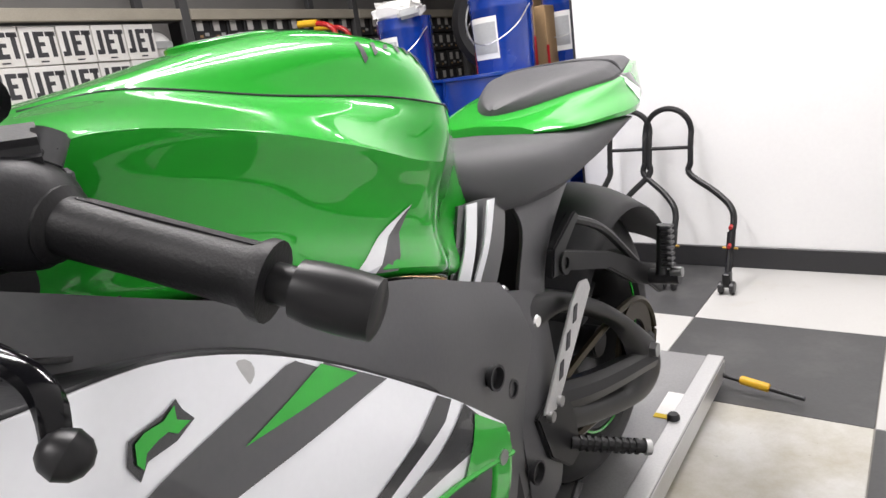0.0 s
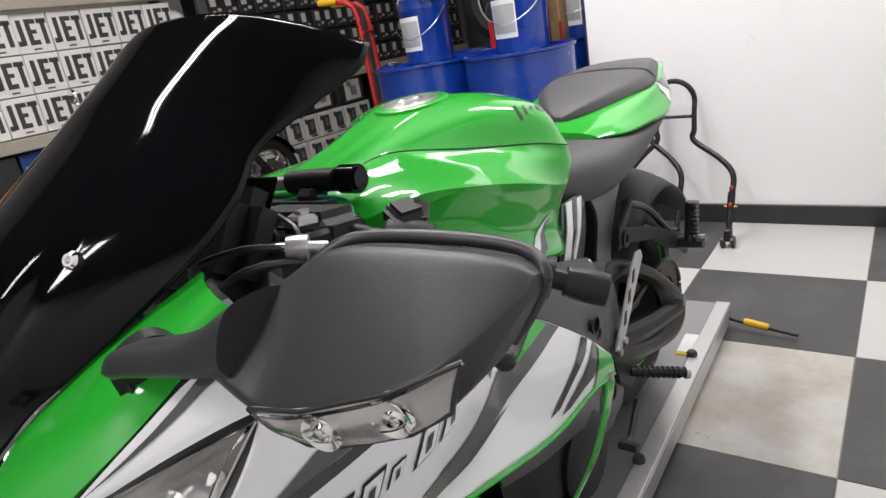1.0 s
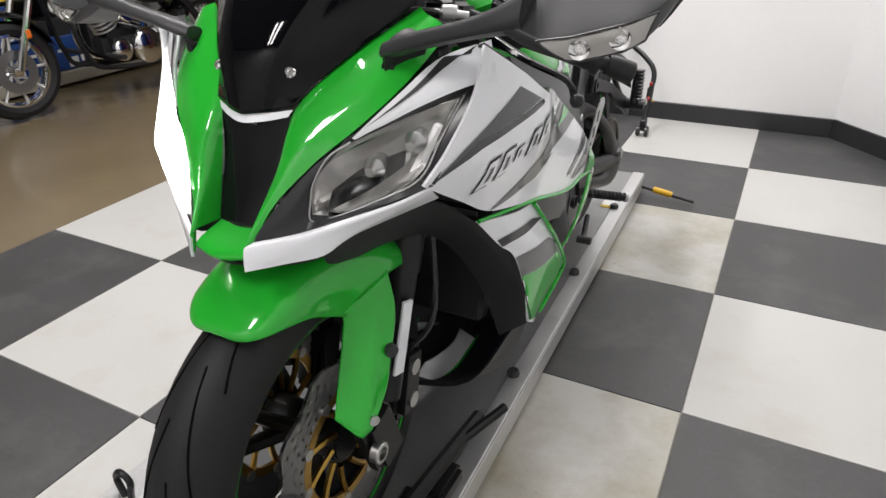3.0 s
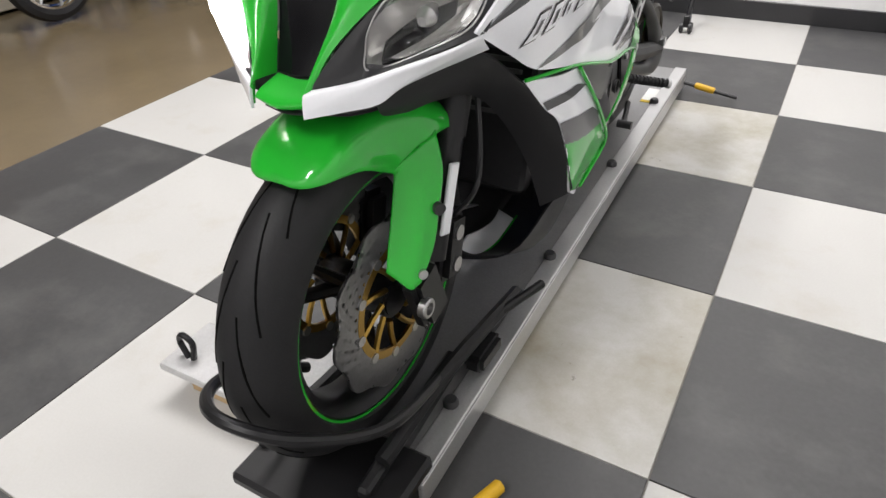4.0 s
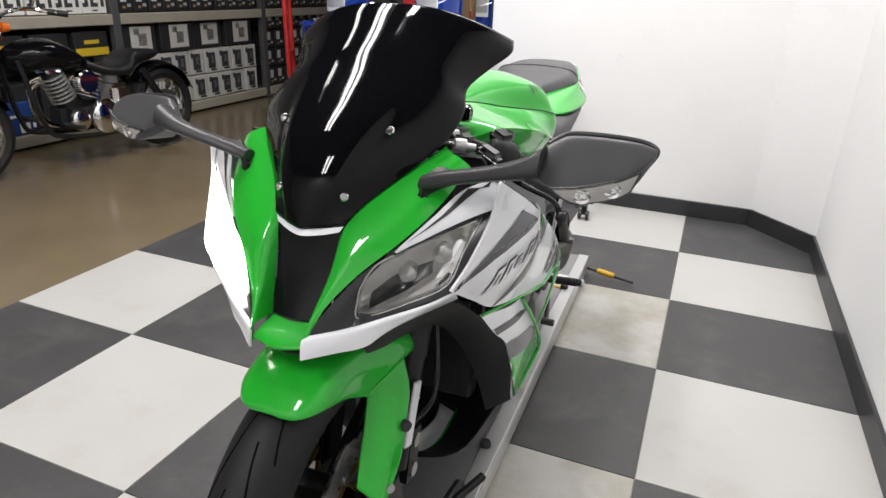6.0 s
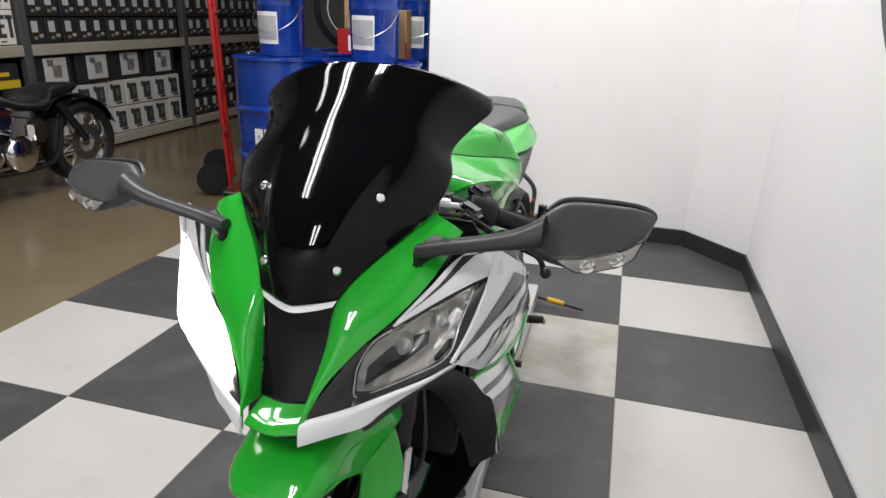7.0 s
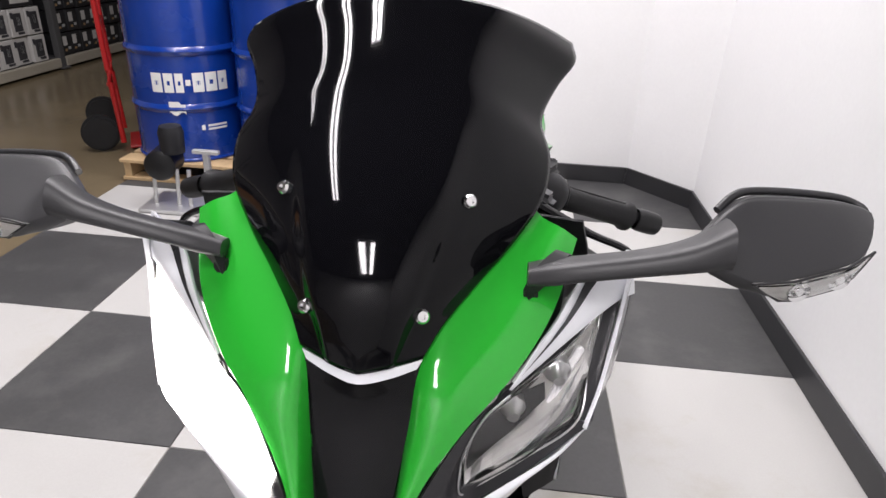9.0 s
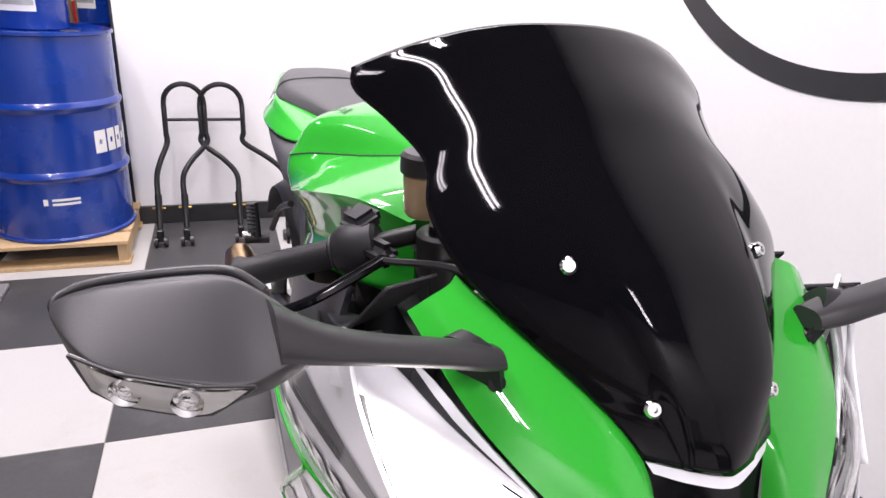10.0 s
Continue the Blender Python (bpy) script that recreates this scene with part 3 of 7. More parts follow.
# fork legs, calipers
for sg in (-1, 1):
    top, low = S(0.105, -1.70, 0.97, sg), S(0.105, -1.925, FZ + 0.02, sg)
    leg = part("fork_leg", rod(top, top.lerp(low, 0.60), 0.027, n=20), M_BLACKMETAL, bike, "black upside-down fork leg")
    part("fork_slider", rod(top.lerp(low, 0.56), top.lerp(low, 0.94), 0.024, n=20), M_BLACKMETAL, leg)
    part("axle_clamp", box(*S(0.108, -1.945, FZ + 0.005, sg), 0.04, 0.075, 0.13, 0.012, (18, 0, 0), 2), M_BLACKMETAL, leg)
    part("axle_nut", lathe([(0, 0.018), (0.012, 0.018), (0.014, 0.016), (0.014, 0.011), (0.004, 0.010), (0.004, 0)], S(0.122, FY, FZ, sg), S(1, FY, FZ, sg), 24), M_STEEL, leg)
    part("reflector_strip", box(*S(0.134, -1.893, 0.553, sg), 0.007, 0.026, 0.118, 0.002, (-20, 0, 0)), M_WHITE, leg, "white fork guard strip")
    cal = part("brake_caliper", box(*S(0.085, FY + 0.135, FZ + 0.03, sg), 0.06, 0.07, 0.135, 0.014, (-14, 0, 0), 2), M_BLACKMETAL, leg, "black radial brake caliper")
    for k in (-0.03, 0.03):
        part("piston_cap", rod(S(0.114, FY + 0.135 + 0.2 * k, FZ + 0.03 + k, sg), S(0.120, FY + 0.135 + 0.2 * k, FZ + 0.03 + k, sg), 0.014, n=16), M_STEEL, cal)
    part("brake_line", tube([S(0.1, FY + 0.15, FZ + 0.08, sg), S(0.14, -1.80, 0.55, sg), S(0.12, -1.77, 0.75, sg)], 0.005, 6, 16), M_BASE, leg)

# front fender
fend = new("front_fender")
fend.parent = bike
rows = []
for deg, rc, *half in (
        (62.6, 0.317, (0.006, 0.317), (0.012, 0.317), (0.017, 0.3165), (0.020, 0.316)), (63.2, 0.321, (0.020, 0.321), (0.032, 0.320), (0.040, 0.318), (0.044, 0.315)),
        (65.5, 0.326, (0.028, 0.325), (0.047, 0.323), (0.058, 0.318), (0.063, 0.311)),
        (70, 0.331, (0.035, 0.330), (0.058, 0.326), (0.071, 0.317), (0.076, 0.302)), (77, 0.335, (0.040, 0.333), (0.064, 0.327), (0.077, 0.311), (0.082, 0.282)),
        (85, 0.338, (0.042, 0.335), (0.068, 0.327), (0.081, 0.304), (0.085, 0.254)), (92, 0.338, (0.045, 0.336), (0.074, 0.327), (0.089, 0.298), (0.091, 0.240)),
        (99, 0.338, (0.050, 0.336), (0.082, 0.327), (0.099, 0.304), (0.102, 0.262)), (107, 0.336, (0.055, 0.334), (0.090, 0.326), (0.108, 0.308), (0.113, 0.284)),
        (118, 0.332, (0.055, 0.330), (0.088, 0.322), (0.105, 0.310), (0.110, 0.295)), (130, 0.326, (0.045, 0.325), (0.075, 0.318), (0.090, 0.310), (0.095, 0.300))):
    a = radians(deg)
    line = [(-s_, r_) for s_, r_ in reversed(half)] + [(0, rc)] + half
    rows.append([S(s_, FY - r_ * math.cos(a), FZ + r_ * math.sin(a)) for s_, r_ in line])
part("crown", skin(rows, 40, 32, 0.004), M_GREEN, fend)
for sg in (-1, 1):
    inner = [(0.088, -1.978, 0.637), (0.086, -1.974, 0.618), (0.088, -1.990, 0.575), (0.092, -2.012, 0.53), (0.096, -2.030, 0.491)]
    crease = [(0.1015, -1.938, 0.653), (0.118, -1.944, 0.618), (0.126, -1.968, 0.565), (0.132, -1.992, 0.51), (0.134, -2.022, 0.463)]
    outer = [(0.1125, -1.893, 0.668), (0.134, -1.912, 0.616), (0.140, -1.940, 0.56), (0.141, -1.962, 0.51), (0.141, -2.004, 0.468)]
    rows = [inner, *([tuple(c + (o - c) * f for c, o in zip(p, q)) for p, q in zip(crease, side)] for side, f in ((inner, 0.5), (inner, 0.12), (outer, 0.12), (outer, 0.5))), outer]
    panel("side_leg", rows, M_GREEN, sg, fend, "", 25, 24)
    part("screw", rod(S(0.132, -1.992, 0.479, sg), S(0.146, -2.0, 0.481, sg), 0.008, n=12), M_STEEL, fend)
    part("rubber_bung", rod(S(0.132, -1.937, 0.567, sg), S(0.149, -1.945, 0.567, sg), 0.010, n=12), M_BASE, fend)

# nose: air duct, green cowl, chin, headlights
duct = part("air_duct", skin([row(((-0.058, -1.990, 0.921), (0, -2.000, 0.900), (0.058, -1.990, 0.921)), 1),
                              row(((-0.05, -2.008, 0.86), (0, -2.010, 0.86), (0.05, -2.008, 0.86)), 1),
                              row(((-0.038, -2.045, 0.79), (0, -2.05, 0.79), (0.038, -2.045, 0.79)), 1)], 10, 10, 0.004), M_GLOSSBLACK, bike, "gloss black central air intake")
# white strip stands in for the reflection on the screen's lower lip
part("duct_ledge", skin([row(((-0.060, -1.990, 0.922), (-0.032, -2.003, 0.919), (0, -2.012, 0.918), (0.032, -2.003, 0.919), (0.060, -1.990, 0.922)), 1),
                         row(((-0.055, -1.995, 0.914), (-0.030, -2.008, 0.910), (0, -2.018, 0.908), (0.030, -2.008, 0.910), (0.055, -1.995, 0.914)), 1)], 3, 16, 0.003), M_WHITE, duct, "white strip standing in for a reflection under the screen")
part("chin_lip", skin([row(((-0.036, -2.047, 0.788), (0, -2.052, 0.786), (0.036, -2.047, 0.788)), 1),
                       row(((-0.040, -2.082, 0.779), (0, -2.089, 0.776), (0.040, -2.082, 0.779)), 1),
                       row(((-0.043, -2.090, 0.768), (0, -2.098, 0.764), (0.043, -2.090, 0.768)), 1),
                       row(((-0.043, -2.06, 0.755), (0, -2.07, 0.752), (0.043, -2.06, 0.755)), 1)], 14, 10, 0.004), M_GREEN, bike, "lime green lip under the air intake")
# black sheet added to darken the shadow gap between chin and fender
part("chin_under", skin([row(((-0.045, -2.075, 0.752), (0, -2.082, 0.750), (0.045, -2.075, 0.752)), 1),
                         row(((-0.08, -2.02, 0.738), (0, -2.02, 0.738), (0.08, -2.02, 0.738)), 1),
                         row(((-0.12, -1.93, 0.74), (0, -1.93, 0.74), (0.12, -1.93, 0.74)), 1)], 8, 8, 0.004), M_MATTE, bike, "matte black sheet standing in for the shadow gap under the nose")
for sg in (-1, 1):
    top_line = [(0.040, -2.046, 0.787), (0.050, -2.012, 0.86), (0.060, -1.986, 0.921), (0.098, -1.934, 0.967), (0.134, -1.893, 0.997), (0.163, -1.848, 1.022)]
    low_line = [(0.047, -2.094, 0.762), (0.064, -2.062, 0.82), (0.105, -2.022, 0.87), (0.150, -1.982, 0.91), (0.185, -1.93, 0.95), (0.208, -1.858, 0.998)]
    edge_line = [(0.044, -2.088, 0.789), (0.0555, -2.036, 0.852), (0.070, -2.004, 0.908), (0.106, -1.946, 0.957), (0.143, -1.905, 0.987), (0.171, -1.853, 1.016)]
    belly_line = [tuple(0.5 * a + 0.5 * b + d for a, b, d in zip(p, q, (0.002, -0.004, 0.002))) for p, q in zip(edge_line, low_line)]
    panel("upper_cowl", [top_line, edge_line, belly_line, low_line],
        M_GREEN, sg, None, "lime green upper cowl beside the screen", 15, 30)
    # headlight: black surround, lens, bowl
    hl = panel("headlight", [
        [(0.050, -2.083, 0.790), (0.068, -2.061, 0.820), (0.105, -2.021, 0.867), (0.146, -1.992, 0.899)],
        [(0.051, -2.083, 0.789), (0.072, -2.063, 0.808), (0.092, -2.044, 0.830), (0.108, -2.022, 0.852)],
        [(0.052, -2.082, 0.788), (0.074, -2.064, 0.798), (0.090, -2.050, 0.806), (0.104, -2.030, 0.818)],
        [(0.053, -2.081, 0.787), (0.075, -2.066, 0.791), (0.092, -2.054, 0.794), (0.109, -2.036, 0.799)]],
        M_SURROUND, sg, None, "headlight in a gloss black surround" if sg > 0 else "lit headlight in a gloss black surround", 18, 24, 0.003)
    panel("lower_surround", [
        [(0.103, -2.030, 0.812), (0.130, -2.012, 0.811), (0.170, -1.992, 0.827), (0.219, -1.966, 0.851)],
        [(0.104, -2.046, 0.797), (0.130, -2.032, 0.806), (0.170, -2.008, 0.819), (0.234, -1.960, 0.843)]], M_SURROUND, sg, hl, "", 6, 20, 0.003)
    panel("rear_surround", [
        [(0.217, -1.964, 0.850), (0.227, -1.926, 0.888), (0.236, -1.889, 0.930)],
        [(0.235, -1.958, 0.844), (0.246, -1.916, 0.893), (0.258, -1.876, 0.948)]], M_SURROUND, sg, hl, "", 6, 14, 0.003)
    panel("upper_surround", [
        [(0.140, -1.996, 0.899), (0.200, -1.938, 0.925), (0.257, -1.877, 0.948)],
        [(0.134, -2.002, 0.888), (0.198, -1.944, 0.917), (0.237, -1.890, 0.931)]], M_SURROUND, sg, hl, "", 5, 16, 0.003)
    bowl = skin([row(r, sg) for r in (
        [(0.080, -2.02, 0.838), (0.112, -2.0, 0.868), (0.150, -1.955, 0.885), (0.2, -1.91, 0.915), (0.240, -1.875, 0.935)],
        [(0.083, -2.02, 0.822), (0.112, -1.955, 0.842), (0.150, -1.915, 0.862), (0.192, -1.895, 0.89), (0.236, -1.88, 0.925)],
        [(0.083, -2.02, 0.808), (0.112, -1.945, 0.818), (0.152, -1.905, 0.835), (0.19, -1.893, 0.868), (0.232, -1.89, 0.910)],
        [(0.086, -2.048, 0.784), (0.115, -2.0, 0.792), (0.150, -1.985, 0.810), (0.195, -1.955, 0.842), (0.224, -1.925, 0.885)])], 9, 12, 0.002, sg < 0)
    part("reflector_bowl", bowl, M_REFLECTOR, hl, "faceted silver reflector bowl", False)
    part("light_bar", box(*S(0.206, -1.925, 0.872, sg), 0.010, 0.012, 0.070, 0.003, (-18, sg * 24, 0)), M_WHITEMETAL, hl, "upright white bar inside the lamp")
    if sg < 0:
        # the lit lamp's whole lens glows, widened over its surround to stand for glare
        panel("lens", [
            [(0.075, -2.058, 0.828), (0.108, -2.024, 0.868), (0.146, -1.99, 0.896), (0.20, -1.94, 0.925), (0.250, -1.889, 0.944)],
            [(0.085, -2.060, 0.800), (0.130, -2.026, 0.835), (0.170, -1.991, 0.865), (0.212, -1.946, 0.895), (0.250, -1.895, 0.935)],
            [(0.092, -2.064, 0.783), (0.15, -2.026, 0.809), (0.192, -1.999, 0.827), (0.226, -1.971, 0.849), (0.248, -1.91, 0.915)]],
            M_LIT, sg, hl, "brightly lit headlight lens, widened to stand for its glare", 10, 20, 0.003)
    else:
        panel("lens", [
            [(0.120, -2.016, 0.876), (0.147, -1.998, 0.895), (0.200, -1.946, 0.919), (0.238, -1.890, 0.931)],
            [(0.106, -2.028, 0.842), (0.150, -2.014, 0.860), (0.200, -1.974, 0.885), (0.233, -1.916, 0.914)],
            [(0.106, -2.034, 0.806), (0.130, -2.018, 0.810), (0.170, -1.998, 0.826), (0.220, -1.964, 0.852)]], M_LENS, sg, hl, "clear headlight lens", 12, 18, 0.003).visible_shadow = False
        part("lens_edge", tube(row([(0.240, -1.888, 0.932), (0.228, -1.926, 0.890), (0.219, -1.967, 0.851), (0.170, -1.996, 0.825), (0.130, -2.018, 0.809), (0.106, -2.035, 0.806), (0.104, -2.030, 0.830), (0.108, -2.024, 0.852), (0.124, -2.012, 0.880), (0.147, -1.997, 0.896)], sg), 0.0012, 6, 60), M_STEEL, hl, "bright edge of the lens")
    panel("lamp_shroud", [
        [(0.108, -2.004, 0.806), (0.13, -1.985, 0.818), (0.155, -1.968, 0.832), (0.186, -1.945, 0.856)],
        [(0.106, -1.988, 0.826), (0.130, -1.962, 0.846), (0.156, -1.945, 0.858), (0.184, -1.935, 0.870)]], M_GLOSSBLACK, sg, hl, "black shroud inside the lamp", 6, 12, 0.003)
    for k, (ss, yy, zz) in enumerate(((0.15, -1.94, 0.855), (0.195, -1.915, 0.885))):
        part("bulb_holder", lathe([(0, 0.012), (0.02, 0.014), (0.026, 0.009), (0.034, 0.006), (0.034, 0)], S(ss, yy, zz, sg), S(ss + 0.01, yy - 0.1, zz - 0.01, sg), 14), M_STEEL, hl)

    # white side: spear above the lamp, side fairing, chin strip
    panel("lamp_brow", [
        [(0.146, -1.992, 0.899), (0.185, -1.945, 0.942), (0.215, -1.90, 0.975), (0.262, -1.862, 0.992)],
        [(0.148, -1.99, 0.897), (0.20, -1.94, 0.932), (0.24, -1.90, 0.955), (0.270, -1.868, 0.965)],
        [(0.149, -1.988, 0.896), (0.205, -1.937, 0.926), (0.25, -1.893, 0.945), (0.274, -1.868, 0.945)]], M_WHITE, sg, None, "white strip above the headlight", 8, 16)
    fair = panel("side_fairing", [
        [(0.265, -1.885, 0.990), (0.283, -1.80, 0.942), (0.287, -1.716, 0.897), (0.252, -1.60, 0.873), (0.236, -1.49, 0.820), (0.245, -1.37, 0.735), (0.244, -1.275, 0.655)],
        [(0.258, -1.90, 0.935), (0.280, -1.82, 0.893), (0.290, -1.73, 0.850), (0.260, -1.61, 0.80), (0.253, -1.50, 0.765), (0.252, -1.37, 0.700), (0.246, -1.275, 0.640)],
        [(0.243, -1.94, 0.880), (0.262, -1.87, 0.838), (0.273, -1.765, 0.80), (0.260, -1.64, 0.750), (0.258, -1.51, 0.715), (0.252, -1.37, 0.672), (0.245, -1.27, 0.628)],
        [(0.228, -1.972, 0.845), (0.235, -1.89, 0.795), (0.243, -1.815, 0.752), (0.260, -1.695, 0.722), (0.258, -1.51, 0.668), (0.250, -1.37, 0.645), (0.242, -1.265, 0.615)]],
        M_WHITE, sg, None, "white side fairing with black and green stripes", 22, 40)
    tail_strip = panel("fairing_tail", [
        [(0.243, -1.30, 0.652), (0.241, -1.31, 0.59), (0.225, -1.345, 0.50), (0.19, -1.40, 0.41)],
        [(0.243, -1.27, 0.642), (0.240, -1.278, 0.58), (0.222, -1.315, 0.49), (0.187, -1.37, 0.40)]], M_GREEN, sg, None, "lime green rear edge of the fairing", 6, 18)
    part("fairing_screw", rod(S(0.240, -1.29, 0.625, sg), S(0.250, -1.29, 0.625, sg), 0.008, n=12), M_STEEL, fair)
    part("fairing_screw", rod(S(0.20, -1.555, 0.838, sg), S(0.245, -1.555, 0.842, sg), 0.009, n=12), M_STEEL, fair)
    panel("fairing_flange", [
        [(0.263, -1.885, 0.990), (0.281, -1.80, 0.941), (0.284, -1.716, 0.896), (0.250, -1.60, 0.872), (0.234, -1.49, 0.819), (0.243, -1.37, 0.734)],
        [(0.225, -1.85, 0.975), (0.245, -1.76, 0.925), (0.235, -1.66, 0.885), (0.215, -1.56, 0.855), (0.205, -1.47, 0.815), (0.215, -1.36, 0.735)]], M_MATTE, sg, None, "matte black inner fairing edge", 6, 24, 0.003)
    panel("inner_panel", [
        [(0.215, -1.83, 1.005), (0.235, -1.76, 0.93), (0.225, -1.64, 0.885)],
        [(0.15, -1.78, 0.99), (0.19, -1.72, 0.92), (0.20, -1.62, 0.875)]], M_MATTE, sg, None, "matte black inner cowl panel", 6, 12, 0.003)
    panel("chin_strip", [
        [(0.047, -2.086, 0.789), (0.10, -2.052, 0.797), (0.15, -2.022, 0.812), (0.20, -1.990, 0.828), (0.232, -1.96, 0.842)],
        [(0.046, -2.094, 0.785), (0.10, -2.060, 0.793), (0.15, -2.028, 0.807), (0.20, -1.992, 0.823), (0.231, -1.958, 0.837)],
        [(0.046, -2.098, 0.770), (0.095, -2.064, 0.777), (0.142, -2.030, 0.793), (0.192, -1.986, 0.811), (0.227, -1.944, 0.825)],
        [(0.046, -2.099, 0.757), (0.088, -2.066, 0.761), (0.124, -2.040, 0.767), (0.152, -2.008, 0.786), (0.222, -1.925, 0.812)]],
        M_WHITE, sg, None, "white strip under the headlight", 15, 32)
    # matte black arch panel and lower fairing
    panel("wheel_arch_panel", [
        [(0.120, -2.038, 0.766), (0.152, -2.004, 0.786), (0.208, -1.932, 0.806), (0.226, -1.83, 0.735), (0.246, -1.73, 0.648), (0.258, -1.66, 0.482)],
        [(0.114, -2.02, 0.742), (0.156, -1.955, 0.76), (0.190, -1.895, 0.765), (0.215, -1.80, 0.70), (0.236, -1.71, 0.59), (0.247, -1.665, 0.468)],
        [(0.12, -1.97, 0.728), (0.135, -1.91, 0.725), (0.152, -1.835, 0.705), (0.165, -1.76, 0.635), (0.185, -1.705, 0.54), (0.205, -1.68, 0.44)]],
        M_MATTE, sg, None, "matte black inner wheel arch panel", 10, 26, 0.004)
    lower = panel("lower_fairing", [
        [(0.228, -1.825, 0.735), (0.252, -1.75, 0.722), (0.260, -1.69, 0.716)],
        [(0.238, -1.765, 0.672), (0.260, -1.69, 0.65), (0.268, -1.61, 0.63)],
        [(0.247, -1.725, 0.635), (0.262, -1.64, 0.59), (0.266, -1.53, 0.545)],
        [(0.252, -1.69, 0.56), (0.256, -1.62, 0.52), (0.256, -1.495, 0.495)],
        [(0.255, -1.665, 0.475), (0.250, -1.625, 0.45), (0.236, -1.565, 0.43)]],
        M_WHITE, sg, None, "lower fairing fading from white to lime green", 24, 16)
    part("pinstripe", tube(row([(0.264, -1.692, 0.717), (0.272, -1.61, 0.63), (0.269, -1.53, 0.546), (0.259, -1.493, 0.494), (0.240, -1.562, 0.430)], sg), 0.0035, 6, 24), M_GREEN, lower, "lime green edge line")
    part("pinstripe", tube(row([(0.230, -1.825, 0.737), (0.262, -1.695, 0.722), (0.261, -1.51, 0.668), (0.252, -1.37, 0.645), (0.244, -1.265, 0.615)], sg), 0.003, 6, 30), M_GREEN, fair, "lime green edge line")
    panel("belly_pan", [
        [(0.23, -1.66, 0.46), (0.215, -1.54, 0.42), (0.18, -1.38, 0.38), (0.15, -1.1, 0.34)],
        [(0.15, -1.69, 0.32), (0.15, -1.54, 0.25), (0.13, -1.35, 0.23), (0.10, -1.1, 0.27)],
        [(0.0, -1.68, 0.25), (0.0, -1.54, 0.21), (0.0, -1.35, 0.20), (0.0, -1.1, 0.25)]], M_MATTE, sg, None, "black belly pan", 10, 14)

for sg in (-1, 1):
    panel("belly_lip", [[(0.064, -1.70, 0.343), (0.060, -1.62, 0.312), (0.048, -1.54, 0.283), (0.026, -1.46, 0.259)], [(0.058, -1.71, 0.330), (0.064, -1.63, 0.290), (0.062, -1.56, 0.270), (0.046, -1.47, 0.259)],
                        [(0.045, -1.715, 0.318), (0.056, -1.65, 0.262), (0.070, -1.58, 0.252), (0.070, -1.48, 0.258)]], M_WHITE, sg, None, "white lip of the belly fairing", 10, 14)
    part("lip_edge", tube(row([(0.058, -1.63, 0.250), (0.072, -1.57, 0.250), (0.074, -1.47, 0.260)], sg), 0.0022, 6, 16), M_GREEN, bike, "lime green edge line")

# windscreen
rows = []
for half, ye, ze, yc, zc in ((0.060, -1.988, 0.924, -2.010, 0.916), (0.076, -1.962, 0.948, -2.000, 0.946), (0.102, -1.930, 0.972, -1.985, 0.988), (0.135, -1.893, 1.000, -1.940, 1.040), (0.165, -1.850, 1.033, -1.876, 1.086),
                             (0.172, -1.805, 1.064, -1.824, 1.124), (0.161, -1.765, 1.094, -1.788, 1.152), (0.178, -1.708, 1.121, -1.742, 1.183), (0.199, -1.665, 1.143, -1.714, 1.202), (0.195, -1.642, 1.161, -1.697, 1.213)):
    e = 1.25 if half == 0.060 else 1.9 if half == 0.076 else 2.4
    # a raised middle field, whose edges run inside the screws and fade out above
    edge = max(0.03, 0.034 + 0.33 * (zc - 0.931))
    lift = 0.0075 * max(0.0, min(1.0, (1.13 - zc) / 0.07)) * min(1.0, (zc - 0.90) / 0.04)
    at = [-1 + 2 * i / 44 for i in range(45)]
    rows.append([S(half * k, ye + (yc - ye) * (1 - abs(k) ** e) - 0.8 * lift * max(0.0, min(1.0, (1.1 - abs(half * k) / edge) / 0.2)), ze + (zc - ze) * (1 - abs(k) ** e) + 0.4 * lift * max(0.0, min(1.0, (1.1 - abs(half * k) / edge) / 0.2))) for k in at])
screen = part("windscreen", skin(rows, 48, 88, 0.004, False), M_SCREEN, bike, "tall dark tinted windscreen")
bm = bmesh.new()
bm.from_mesh(screen.data)
screen_shape = BVHTree.FromBMesh(bm)
bm.free()
for ss, yy, zz in ((0.090, -1.897, 1.044), (0.0605, -1.99, 0.968)):
    for sg in (-1, 1):
        n = Vector((sg * 0.35, -0.8, 0.45)).normalized()
        p = bike.matrix_basis @ screen_shape.ray_cast(bike.matrix_basis.inverted() @ (S(ss, yy, zz, sg) + 0.3 * n), -n)[0]
        part("screen_screw", lathe([(-0.012, 0.007), (0.003, 0.007), (0.0055, 0.005), (0.0055, 0.0028), (0.003, 0.0028), (0.003, 0)], p, p + n, 16), M_CHROME, screen, "chrome screen screw")

